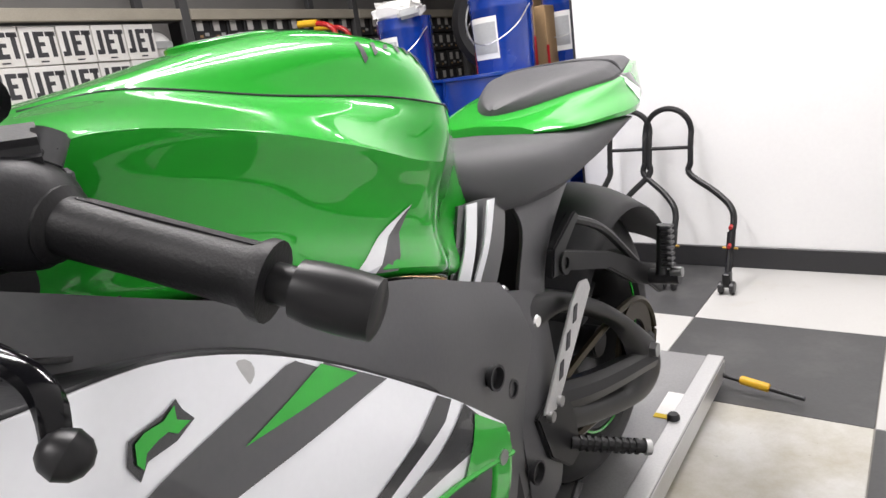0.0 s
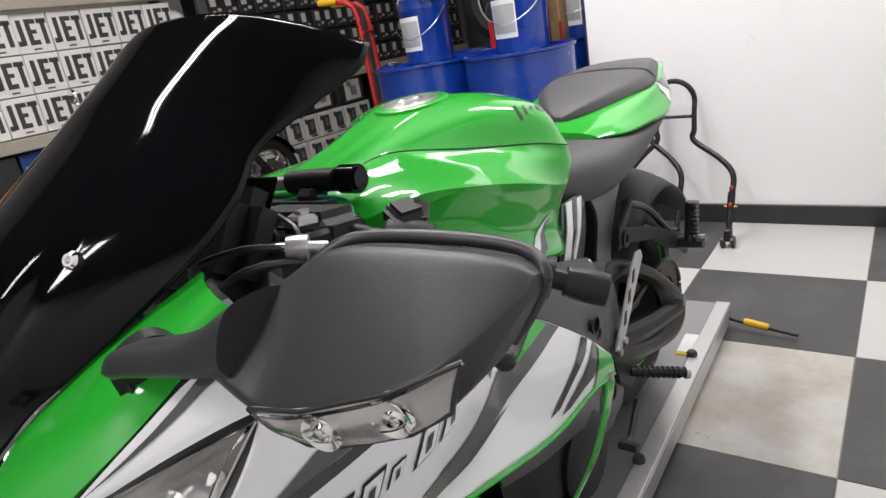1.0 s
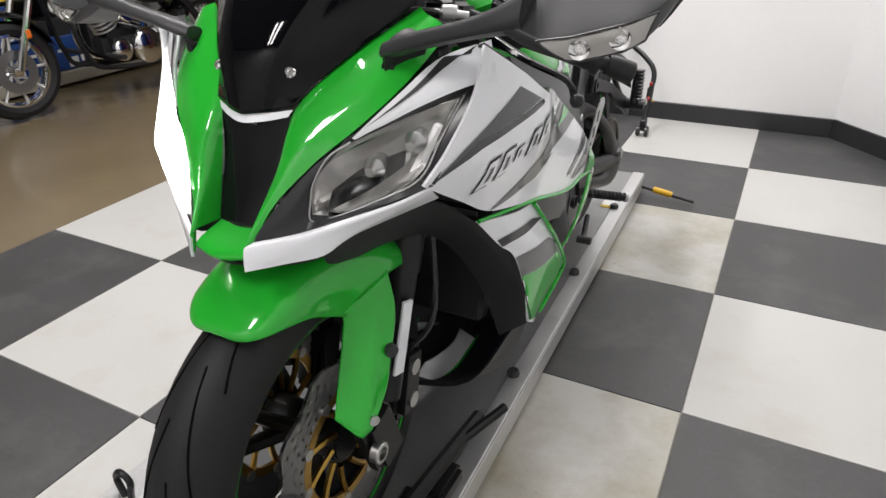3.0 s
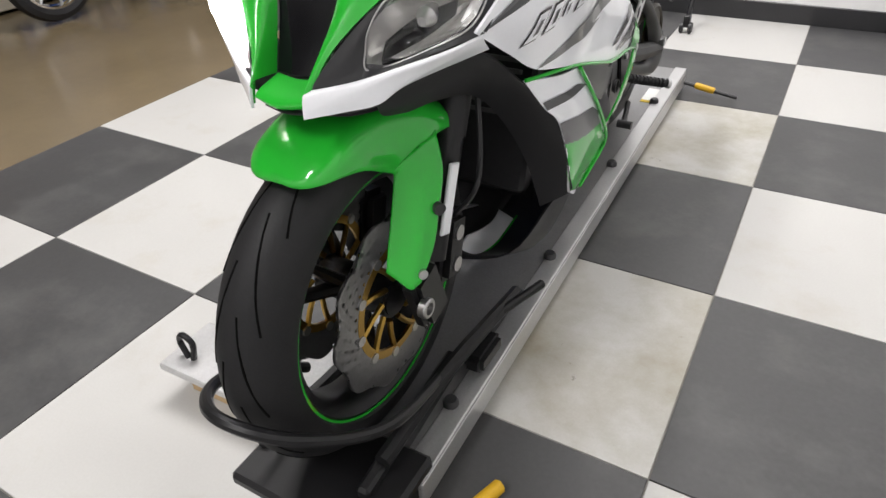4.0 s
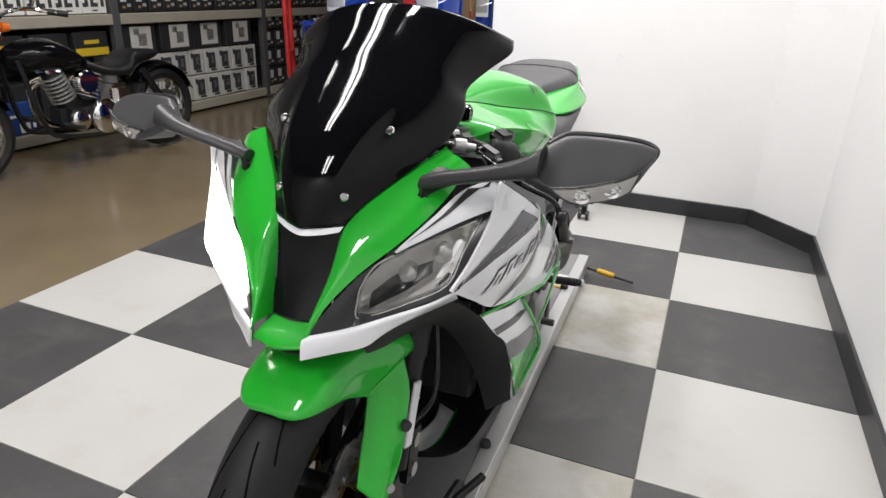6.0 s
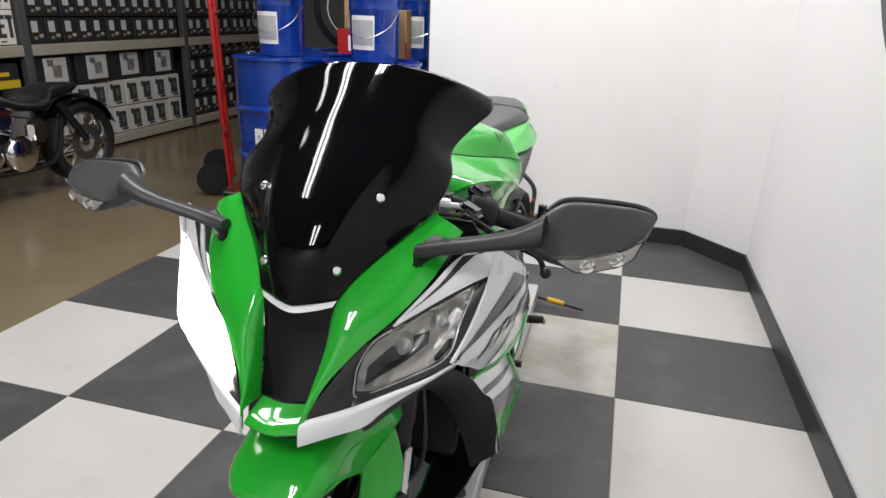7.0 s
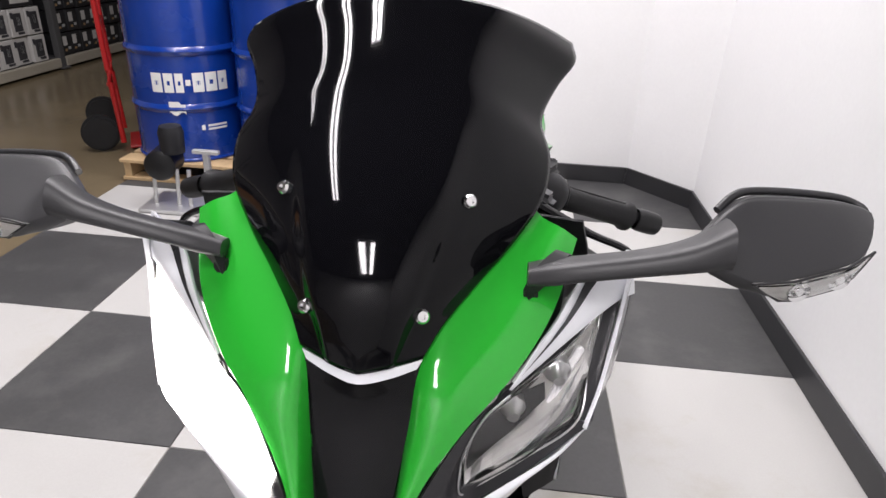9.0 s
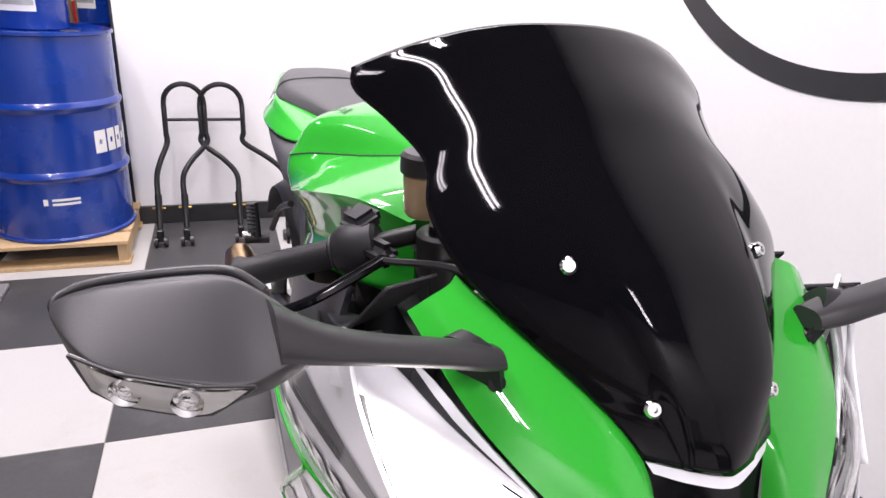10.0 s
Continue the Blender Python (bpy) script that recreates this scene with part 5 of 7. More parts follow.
for sg in (-1, 1):
    peg = new("rider_peg")
    peg.parent = bike
    part("peg_bracket", slab([(-1.06, 0.52), (-0.99, 0.54), (-0.95, 0.49), (-0.93, 0.40), (-0.97, 0.39), (-1.03, 0.44)], "x", CX + sg * 0.145, CX + sg * 0.157, 0.003), M_BLACKMETAL, peg)
    part("peg_bar", rod(S(0.155, -0.965, 0.43, sg), S(0.245, -0.895, 0.405, sg), 0.010, n=14), M_BLACKMETAL, peg, "knurled black foot peg")
    part("peg_ribs", merge(*[rod(S(0.165 + 0.0085 * k, -0.957 + 0.0066 * k, 0.4275 - 0.0024 * k, sg), S(0.169 + 0.0085 * k, -0.954 + 0.0066 * k, 0.4265 - 0.0024 * k, sg), 0.0128, n=10) for k in range(9)]), M_BLACKMETAL, peg)
    part("peg_tip", rod(S(0.245, -0.895, 0.405, sg), S(0.252, -0.889, 0.403, sg), 0.013, n=14), M_STEEL, peg)
    part("heel_guard", slab([(-1.045, 0.520), (-1.01, 0.512), (-0.985, 0.53), (-0.86, 0.65), (-0.868, 0.668), (-0.895, 0.672), (-0.93, 0.65)], "x", CX + sg * 0.156, CX + sg * 0.160, 0.001), M_ALLOY, peg, "bare aluminium heel guard")
    for yy, zz in ((-0.925, 0.632), (-0.955, 0.60), (-0.985, 0.565)):
        part("guard_slot", slab([(yy - 0.009, zz - 0.014), (yy + 0.004, zz - 0.012), (yy + 0.012, zz + 0.012), (yy, zz + 0.01)], "x", CX + sg * 0.155, CX + sg * 0.1612), M_PRINT, peg)
    for yy, zz in ((-1.03, 0.512), (-1.0, 0.522)):
        part("guard_bolt", rod(S(0.158, yy, zz, sg), S(0.166, yy, zz, sg), 0.008, n=12), M_STEEL, peg)
    pp = new("passenger_peg")
    pp.parent = bike
    part("peg_bracket", slab([(-0.944, 0.738), (-0.863, 0.778), (-0.848, 0.766), (-0.905, 0.726), (-0.731, 0.672), (-0.60, 0.615), (-0.505, 0.575), (-0.46, 0.53), (-0.475, 0.505), (-0.53, 0.54), (-0.62, 0.575), (-0.746, 0.645), (-0.895, 0.690), (-0.955, 0.695)], "x", CX + sg * 0.132, CX + sg * 0.146, 0.003), M_BLACKMETAL, pp)
    part("bracket_strut", tube([S(0.13, -0.86, 0.765, sg), S(0.135, -0.74, 0.715, sg), S(0.138, -0.60, 0.612, sg)], 0.008, 8, 12), M_BLACKMETAL, pp)
    part("bracket_eye", lathe([(0, 0.018), (0.006, 0.018), (0.006, 0.009), (0, 0.009)], S(0.144, -0.915, 0.708, sg), S(1, -0.915, 0.708, sg), 20, True), M_BLACKMETAL, pp)
    part("peg_bar", rod(S(0.172, -0.555, 0.575, sg), S(0.178, -0.555, 0.675, sg), 0.011, n=12), M_BASE, pp, "folded black passenger peg")
    for k in range(8):
        part("peg_rib", box(*S(0.187, -0.557, 0.595 + 0.011 * k, sg), 0.022, 0.026, 0.006, 0.002), M_BASE, pp)
    part("peg_pivot", rod(S(0.14, -0.545, 0.565, sg), S(0.205, -0.545, 0.568, sg), 0.016, n=14), M_BASE, pp)
    part("peg_bolt", rod(S(0.19, -0.551, 0.578, sg), S(0.212, -0.551, 0.58, sg), 0.010, n=12), M_STEEL, pp)
part("shift_lever", tube([S(0.17, -0.98, 0.37), S(0.19, -1.08, 0.36), S(0.2, -1.14, 0.38)], 0.007, 8, 14), M_BLACKMETAL, bike)
part("shift_toe", rod(S(0.19, -1.14, 0.38), S(0.225, -1.14, 0.38), 0.010, n=12), M_BASE, bike)
part("muffler", lathe([(0, 0.025), (0.02, 0.038), (0.08, 0.044), (0.3, 0.046), (0.34, 0.038), (0.34, 0.024), (0.30, 0.024), (0.3, 0)], S(-0.20, -0.85, 0.40), S(-0.23, -0.45, 0.55), 28), M_COPPER, bike, "short heat-tinted exhaust muffler")

# cockpit
clip = new("handlebar")
clip.parent = bike
part("top_yoke", box(CX, -1.66, 0.965, 0.26, 0.09, 0.03, 0.012, (-12, 0, 0), 2), M_BLACKMETAL, clip)
for sg in (-1, 1):
    a, b = S(0.125, -1.655, 0.985, sg), S(0.345, -1.555, 0.900, sg)
    part("bar_tube", rod(a, b, 0.011, n=14), M_BLACKMETAL, clip)
    part("fork_clamp", lathe([(0, 0.034), (0.04, 0.034), (0.044, 0.03), (0.044, 0.02), (0.05, 0.02), (0.05, 0)], S(0.105, -1.69, 0.955, sg), S(0.105, -1.68, 1.2, sg), 20), M_BLACKMETAL, clip)
    g0, g1 = a.lerp(b, 0.36), a.lerp(b, 0.90)
    grip = part("grip", lathe([(0, 0.021), (0.006, 0.022), (0.010, 0.017), (0.06, 0.0165), (0.115, 0.0175), (0.122, 0.022), (0.128, 0.022), (0.128, 0.01)], g0, g1, 20), M_GRIP, clip, "black rubber grip")
    part("grip_rib", merge(*[rod(g0.lerp(g1, 0.12) + 0.0165 * (math.cos(t) * Vector((0, 0.5, 0.86)) + math.sin(t) * Vector((0.3, -0.6, 0.5))), g0.lerp(g1, 0.86) + 0.0172 * (math.cos(t) * Vector((0, 0.5, 0.86)) + math.sin(t) * Vector((0.3, -0.6, 0.5))), 0.0016, n=6) for t in (0.0, 0.6, 1.2, -0.6, -1.2)]), M_GRIP, grip)
    part("bar_end", lathe([(0, 0.0155), (0.010, 0.017), (0.024, 0.0175), (0.036, 0.0172), (0.042, 0.0165), (0.044, 0.012), (0.044, 0)], a.lerp(b, 0.91), a.lerp(b, 1.2), 24), M_BLACKMETAL, clip, "gloss black bar end weight")
    sw = part("switch_box", lathe([(-0.026, 0), (-0.026, 0.022), (-0.022, 0.027), (-0.006, 0.031), (0.010, 0.031), (0.022, 0.027), (0.028, 0.021), (0.028, 0)], a.lerp(b, 0.27), b, 24), M_MATTE, clip, "rounded black switch housing")
    part("switch_pod", box(*(a.lerp(b, 0.255) + Vector((0, 0.012, 0.028))), 0.040, 0.040, 0.026, 0.008, (0, sg * 20, -sg * 24), 3), M_MATTE, sw)
    part("switch_knob", rod(a.lerp(b, 0.30) + Vector((0, 0.014, 0.024)), a.lerp(b, 0.30) + Vector((0, 0.024, 0.042)), 0.010, n=14, bevel=0.002), M_FRAME, sw)
    part("switch_button", box(*(a.lerp(b, 0.29) + Vector((0, 0.026, 0.015))), 0.014, 0.008, 0.01, 0.003), M_PRINT, sw)
    part("lever_perch", box(*(a.lerp(b, 0.20) + Vector((0, -0.025, 0.0))), 0.03, 0.05, 0.028, 0.011, (0, 0, -sg * 24), 3), M_BLACKMETAL, clip)
    part("lever", tube([a.lerp(b, 0.2) + Vector((0, -0.045, 0)), a.lerp(b, 0.45) + Vector((0.02 * sg, -0.085, -0.012)), a.lerp(b, 0.7) + Vector((0.02 * sg, -0.095, -0.018)), a.lerp(b, 0.84) + Vector((0.005 * sg, -0.113, -0.032))], 0.0085, 8, 20, 0.006, 0.7), M_GLOSSBLACK, clip, "black hand lever with a ball tip")
    part("lever_ball", lathe([(-0.011, 0), (-0.0095, 0.0052), (-0.006, 0.0088), (0, 0.0107), (0.006, 0.0088), (0.0095, 0.0052), (0.011, 0)], a.lerp(b, 0.85) + Vector((0.005 * sg, -0.113, -0.032)), b + Vector((0, -0.1, -0.05)), 24), M_BLACKMETAL, clip)
    part("cable", tube([a.lerp(b, 0.2) + Vector((0, -0.05, 0.0)), S(0.12, -1.78, 0.99, sg), S(0.05, -1.80, 0.93, sg), S(0.03, -1.70, 0.85, sg)], 0.004, 6, 18), M_BASE, clip)
res = part("brake_reservoir", lathe([(0, 0.022), (0.004, 0.025), (0.045, 0.027), (0.048, 0.024), (0.048, 0)], S(-0.122, -1.668, 1.012), S(-0.122, -1.668, 1.2), 24), M_AMBERFLUID, clip, "translucent brake fluid reservoir with amber fluid")
part("reservoir_cap", lathe([(0, 0.03), (0.018, 0.03), (0.022, 0.026), (0.022, 0)], S(-0.122, -1.668, 1.060), S(-0.122, -1.668, 1.2), 24), M_BASE, res, "black reservoir cap")
dash = part("instrument_pod", box(CX, -1.74, 1.0, 0.20, 0.06, 0.11, 0.02, (-35, 0, 0), 2), M_MATTE, bike, "black instrument pod")
part("dash_face", box(CX, -1.712, 1.02, 0.17, 0.004, 0.08, 0.004, (-35, 0, 0)), M_GLOSSBLACK, dash)
part("steering_damper", rod(S(-0.10, -1.62, 1.022), S(0.05, -1.605, 1.024), 0.0085, n=14), M_STEEL, clip, "silver steering damper rod")
part("damper_body", rod(S(0.01, -1.608, 1.024), S(0.085, -1.602, 1.026), 0.0135, n=16, bevel=0.003), M_BLACKMETAL, clip)
part("damper_end", rod(S(0.085, -1.602, 1.026), S(0.115, -1.60, 1.026), 0.0165, n=16, bevel=0.004), M_GLOSSBLACK, clip)
part("damper_mount", box(*S(0.05, -1.615, 1.005), 0.03, 0.03, 0.03, 0.006), M_BLACKMETAL, clip)
part("green_cable", tube([S(0.0, -1.63, 1.005), S(0.05, -1.625, 1.012), S(0.10, -1.615, 1.005), S(0.13, -1.64, 0.985)], 0.0018, 6, 16), M_TEAL, clip, "thin green cable")
part("cable_adjuster", lathe([(-0.022, 0.004), (-0.012, 0.004), (-0.012, 0.010), (0.0, 0.012), (0.008, 0.012), (0.008, 0.006), (0.026, 0.006), (0.026, 0)], S(0.144, -1.733, 0.997), S(0.20, -1.69, 0.985), 14), M_ALLOY, clip, "silver clutch cable adjuster")
part("clutch_cable", tube([S(0.135, -1.74, 0.999), S(0.10, -1.77, 1.004), S(0.05, -1.79, 0.985), S(0.02, -1.74, 0.92)], 0.004, 6, 18), M_BASE, clip)
part("lever_clamp", box(*S(0.175, -1.665, 0.972), 0.05, 0.032, 0.02, 0.009, (4, 18, -22), 3), M_FRAME, clip, "dark alloy lever clamp")
for ss, yy, zz, w, d, h in ((0.075, -1.665, 0.985, 0.13, 0.075, 0.052), (-0.05, -1.68, 1.0, 0.08, 0.05, 0.04), (0.10, -1.715, 0.965, 0.08, 0.07, 0.06), (0.0, -1.70, 0.975, 0.12, 0.08, 0.05), (0.02, -1.63, 0.99, 0.16, 0.05, 0.036)):
    part("control_housing", box(*S(ss, yy, zz), w, d, h, 0.014, (-8, 0, 4), 3), M_BASE, clip)
for ss in (-0.105, 0.105):
    part("fork_cap", lathe([(0, 0.02), (0.006, 0.02), (0.009, 0.016), (0.009, 0.008), (0.013, 0.008), (0.013, 0)], S(ss, -1.686, 1.004), S(ss, -1.67, 1.2), 6), M_STEEL, clip, "silver fork cap")
for k in range(3):
    part("wire", tube([S(-0.08 + 0.05 * k, -1.66, 1.015), S(-0.02 + 0.05 * k, -1.70, 1.03 - 0.006 * k), S(0.07 + 0.03 * k, -1.72, 1.0), S(0.09, -1.75, 0.95)], 0.003, 6, 18), M_BASE, clip)
part("ignition_lock", rod(S(0, -1.66, 0.97), S(0, -1.65, 1.005), 0.022, n=20), M_BLACKMETAL, clip)
for sg in (-1, 1):
    part("screen_bracket", tube([S(0.17, -1.84, 0.99, sg), S(0.09, -1.80, 0.98, sg), S(0.05, -1.76, 0.97, sg)], 0.006, 6, 12), M_STEEL, bike, "steel screen bracket")

# printed films on the fairings
sides = {}
for o in list(bike.children):
    kind = o.name.split(".")[0]
    if kind in ("side_fairing", "lower_fairing", "lamp_brow", "upper_cowl"):
        sg = 1 if sum(v.co.x for v in o.data.vertices) > 0 else -1
        sides.setdefault(sg, {})[kind] = o
for sg in (-1, 1):
    f, lo, br = sides[sg]["side_fairing"], sides[sg]["lower_fairing"], sides[sg]["lamp_brow"]
    decal("dart_decal", [(-1.814, 0.929), (-1.758, 0.901), (-1.89, 0.88), (-1.963, 0.842), (-1.917, 0.873)], M_GREYDECAL, f, [f], sg, "dark grey dart decal")
    decal("edge_decal", [(-1.752, 0.899), (-1.746, 0.893), (-1.885, 0.868), (-1.963, 0.842), (-1.89, 0.88)], M_DECALBLACK, f, [f], sg, "black edge of the dart decal")
    decal("dart_decal", [(-1.507, 0.832), (-1.428, 0.777), (-1.521, 0.778), (-1.60, 0.778), (-1.70, 0.768), (-1.822, 0.752), (-1.74, 0.795), (-1.63, 0.818)], M_GREYDECAL, f, [f], sg, "long dark grey dart decal")
    decal("green_decal", [(-1.489, 0.817), (-1.457, 0.795), (-1.572, 0.803)], M_GREEN, f, [f], sg, "lime green flash decal", lift=0.0024)
    decal("stripe_decal", [(-1.376, 0.737), (-1.358, 0.724), (-1.377, 0.713), (-1.484, 0.690), (-1.512, 0.695), (-1.421, 0.719)], M_DECALBLACK, f, [f], sg, "black stripe decal")
    decal("stripe_decal", [(-1.341, 0.711), (-1.295, 0.660), (-1.394, 0.668), (-1.452, 0.671), (-1.480, 0.678), (-1.40, 0.69)], M_DECALBLACK, f, [f], sg, "black stripe decal")
    decal("tail_decal", [(-1.33, 0.695), (-1.277, 0.654), (-1.268, 0.618), (-1.36, 0.645)], M_GREEN, f, [f], sg, "lime green fade at the fairing tail", lift=0.0026)
    for k, tall in enumerate((1.0, 0.95, 0.5, 0.95, 0.95)):
        a, b = 0.2 * k + 0.012, 0.2 * k + (0.165 if k != 2 else 0.11)
        lo_, hi_ = 0.5 - 0.5 * tall, 0.5 + 0.5 * tall
        out = [(-1.884 + 0.156 * u + 0.014 * v, 0.802 + 0.040 * u + (0.044 - 0.012 * u) * v) for u, v in ((a, lo_), (b, lo_), (b, hi_), (a, hi_))]
        decal("emblem_bar", out, M_DECALBLACK, f, [f], sg)
        cy, cz = sum(p[0] for p in out) / 4, sum(p[1] for p in out) / 4
        decal("emblem_fill", [(cy + (u - cy) * 0.80, cz + (v - cz) * 0.84) for u, v in out], M_WHITE, f, [f], sg, lift=0.0022)
        decal("emblem_core", [(cy + (u - cy) * 0.30, cz + (v - cz) * 0.45) for u, v in out], M_GREYDECAL, f, [f], sg, lift=0.0030)
    decal("intake_slit", [(-1.60, 0.770), (-1.692, 0.762), (-1.735, 0.764), (-1.68, 0.778)], M_DECALBLACK, f, [f], sg, "dark slit in the side fairing")
    decal("brow_decal", [(-1.982, 0.907), (-1.92, 0.957), (-1.885, 0.986), (-1.868, 0.990), (-1.905, 0.964), (-1.94, 0.938)], M_DECALBLACK, br, [br], sg, "black line above the headlight")
    decal("stripe_decal", [(-1.775, 0.686), (-1.741, 0.688), (-1.692, 0.690), (-1.655, 0.678), (-1.706, 0.672), (-1.76, 0.668)], M_DECALBLACK, lo, [lo], sg, "black stripe decal")
    decal("fade_decal", [(-1.722, 0.632), (-1.62, 0.625), (-1.575, 0.597), (-1.55, 0.572), (-1.646, 0.572), (-1.70, 0.585)], M_GREYDECAL, lo, [lo], sg, "grey band")
    decal("green_decal", [(-1.70, 0.587), (-1.646, 0.575), (-1.553, 0.575), (-1.53, 0.546), (-1.494, 0.497), (-1.565, 0.432), (-1.664, 0.478)], M_GREEN, lo, [lo], sg, "lime green lower corner")
    decal("logo_decal", [(-1.640, 0.836), (-1.638, 0.846), (-1.631, 0.848), (-1.618, 0.847), (-1.609, 0.851), (-1.610, 0.843), (-1.602, 0.838), (-1.612, 0.836), (-1.617, 0.840), (-1.624, 0.840), (-1.633, 0.838), (-1.637, 0.831)], M_GREEN, f, [f], sg, "small lime green mark", lift=0.0026)
    decal("logo_edge", [(-1.645, 0.838), (-1.640, 0.849), (-1.616, 0.850), (-1.606, 0.853), (-1.604, 0.846), (-1.598, 0.837), (-1.613, 0.832), (-1.633, 0.833), (-1.640, 0.826)], M_DECALBLACK, f, [f], sg)
    tk = [tank]
    decal("tank_decal", [(-1.392, 0.852), (-1.290, 0.888), (-1.368, 0.843)], M_WHITE, tank, tk, sg, "white tank flash")
    decal("tank_decal", [(-1.368, 0.843), (-1.290, 0.888), (-1.338, 0.836)], M_GREYDECAL, tank, tk, sg, "dark tank flash")
    # script emblem on the rear of the tank, as plain strokes
    for k, (f0, f1) in enumerate(((0.05, 0.62), (0.20, 0.60), (0.30, 0.52), (0.22, 0.60), (0.18, 0.58), (0.22, 0.80), (0.24, 0.56), (0.10, 0.58))):
        y0 = -1.296 + 0.0125 * k
        edge = 0.146 + 0.25 * (y0 + 1.296) if y0 < -1.25 else 0.158 - 0.31 * (y0 + 1.25)
        lo_, hi_ = edge + 0.028 * f0 - 0.012, edge + 0.028 * f1 - 0.012
        decal("emblem_stroke", [(sg * hi_, y0), (sg * hi_, y0 + 0.0055), (sg * lo_, y0 + 0.013), (sg * lo_, y0 + 0.0075)], M_PRINT, tank, tk, sg, up=True)


# ---- drums, pails, pallet ----
def drum(x, y, z, turn=0.0, marks=True, low=0.0):
    d_ = thing("oil_drum", (x, y, z), "glossy blue steel oil drum with white lettering blocks", "drum", "oil drums on the pallet")
    h, r = 0.88, 0.292
    prof = [(0, 0), (0, r - 0.004), (0.006, r + 0.004), (0.014, r + 0.004), (0.02, r - 0.006)]
    for zr in (0.29, 0.58):
        prof += [(zr - 0.022, r - 0.006), (zr - 0.012, r + 0.002), (zr, r + 0.007), (zr + 0.012, r + 0.002), (zr + 0.022, r - 0.006)]
    prof += [(h - 0.02, r - 0.006), (h - 0.014, r + 0.004), (h - 0.002, r + 0.004), (h, r - 0.004), (h - 0.014, r - 0.008), (h - 0.016, 0)]
    part("shell", lathe(prof, (x, y, z), (x, y, z + 1), 56), M_BLUE, d_)
    part("bung", lathe([(0, 0.035), (0.012, 0.035), (0.014, 0.03), (0.014, 0)], (x + 0.15, y - 0.12, z + h - 0.016), (x + 0.15, y - 0.12, z + 2), 16), M_STEEL, d_)
    if not marks:
        return d_

    def mark(a0, w, z0, hh, mat=M_PAPER, lab=""):
        n = max(2, int(w / 0.01))
        bm = bmesh.new()
        cols = []
        for i in range(n + 1):
            a = a0 + (i / n - 0.5) * w / r
            cols.append([bm.verts.new((x + (r - 0.0045) * math.cos(a), y + (r - 0.0045) * math.sin(a), z + zz)) for zz in (z0, z0 + hh)])
        for a, b in zip(cols, cols[1:]):
            bm.faces.new((a[0], b[0], b[1], a[1]))
        part("lettering_block", bm, mat, d_, lab)

    a0 = radians(-90 + turn)
    for i, (w, skew) in enumerate(((0.05, 0), (0.042, 0), (0.035, 0), (0.022, 0.03), (0.05, 0), (0.055, 0), (0.05, 0))):
        off = (-0.17, -0.115, -0.068, -0.03, 0.015, 0.075, 0.135)[i]
        mark(a0 + 1.15 * off / r, 1.15 * w, 0.375 + (0.035 if i == 3 else 0), 0.098 if i != 3 else 0.030)
        if i != 3:
            mark(a0 + 1.15 * off / r, w * 0.36, 0.412, 0.022, M_BLUE)
    a1 = radians(-90 + low)
    mark(a1 - 0.08 / r, 0.018, 0.172, 0.028)
    for k in (0, 1):
        mark(a1, 0.11, 0.17 + 0.019 * k, 0.011)
    return d_


PT = 0.12
pal = thing("pallet", (-1.87, 1.2, 0), "worn pine pallet under blue drums", "pallet")
for k in range(7):
    part("deck_board", box(-1.87, 0.74 + 0.155 * k, PT - 0.009, 1.18, 0.12, 0.018, 0.002), M_WOOD, pal)
for k in (-0.56, 0, 0.56):
    part("stringer", box(-1.87 + k, 1.2, PT / 2 + 0.0, 0.04, 1.0, PT - 0.036, 0.002), M_WOOD, pal)
for k in range(3):
    part("bottom_board", box(-1.87, 0.74 + 0.46 * k, 0.009, 1.18, 0.10, 0.018, 0.002), M_WOOD, pal)
drum(-1.57, 0.985, PT, 88, True, 14)
d2 = drum(-2.165, 0.985, PT, 34, True, 53)
drum(-1.60, 1.59, PT, 0, False)
drum(-2.20, 1.59, PT, 0, False)


def pail(x, y, z, lab="blue steel pail with a grey label and wire handle", mess=False):
    p_ = thing("oil_pail", (x, y, z), lab, "pail", "pails on the drums")
    part("shell", lathe([(0, 0), (0, 0.138), (0.004, 0.142), (0.29, 0.15), (0.298, 0.154), (0.31, 0.154), (0.34, 0.152), (0.352, 0.156), (0.36, 0.156), (0.36, 0.146), (0.352, 0)], (x, y, z), (x, y, z + 1), 40), M_BLUE, p_)
    for a0, w, z0, hh, mat in ((-1.75, 0.16, 0.075, 0.19, M_PAPER), (-1.75, 0.145, 0.10, 0.14, M_GREYPAPER)):
        bm = bmesh.new()
        cols = []
        for i in range(13):
            a = a0 + (i / 12 - 0.5) * w / 0.15
            rr = 0.148 if mat is M_PAPER else 0.1492
            cols.append([bm.verts.new((x + (rr + 0.0275 * (zz - 0.15) ) * math.cos(a), y + (rr + 0.0275 * (zz - 0.15)) * math.sin(a), z + zz)) for zz in (z0, z0 + hh)])
        for a, b in zip(cols, cols[1:]):
            bm.faces.new((a[0], b[0], b[1], a[1]))
        part("label", bm, mat, p_)
    part("handle", tube([(x - 0.156, y, z + 0.30), (x - 0.13, y - 0.12, z + 0.20), (x, y - 0.17, z + 0.14), (x + 0.13, y - 0.12, z + 0.20), (x + 0.156, y, z + 0.30)], 0.0025, 6, 24), M_STEEL, p_, "wire handle")
    return p_


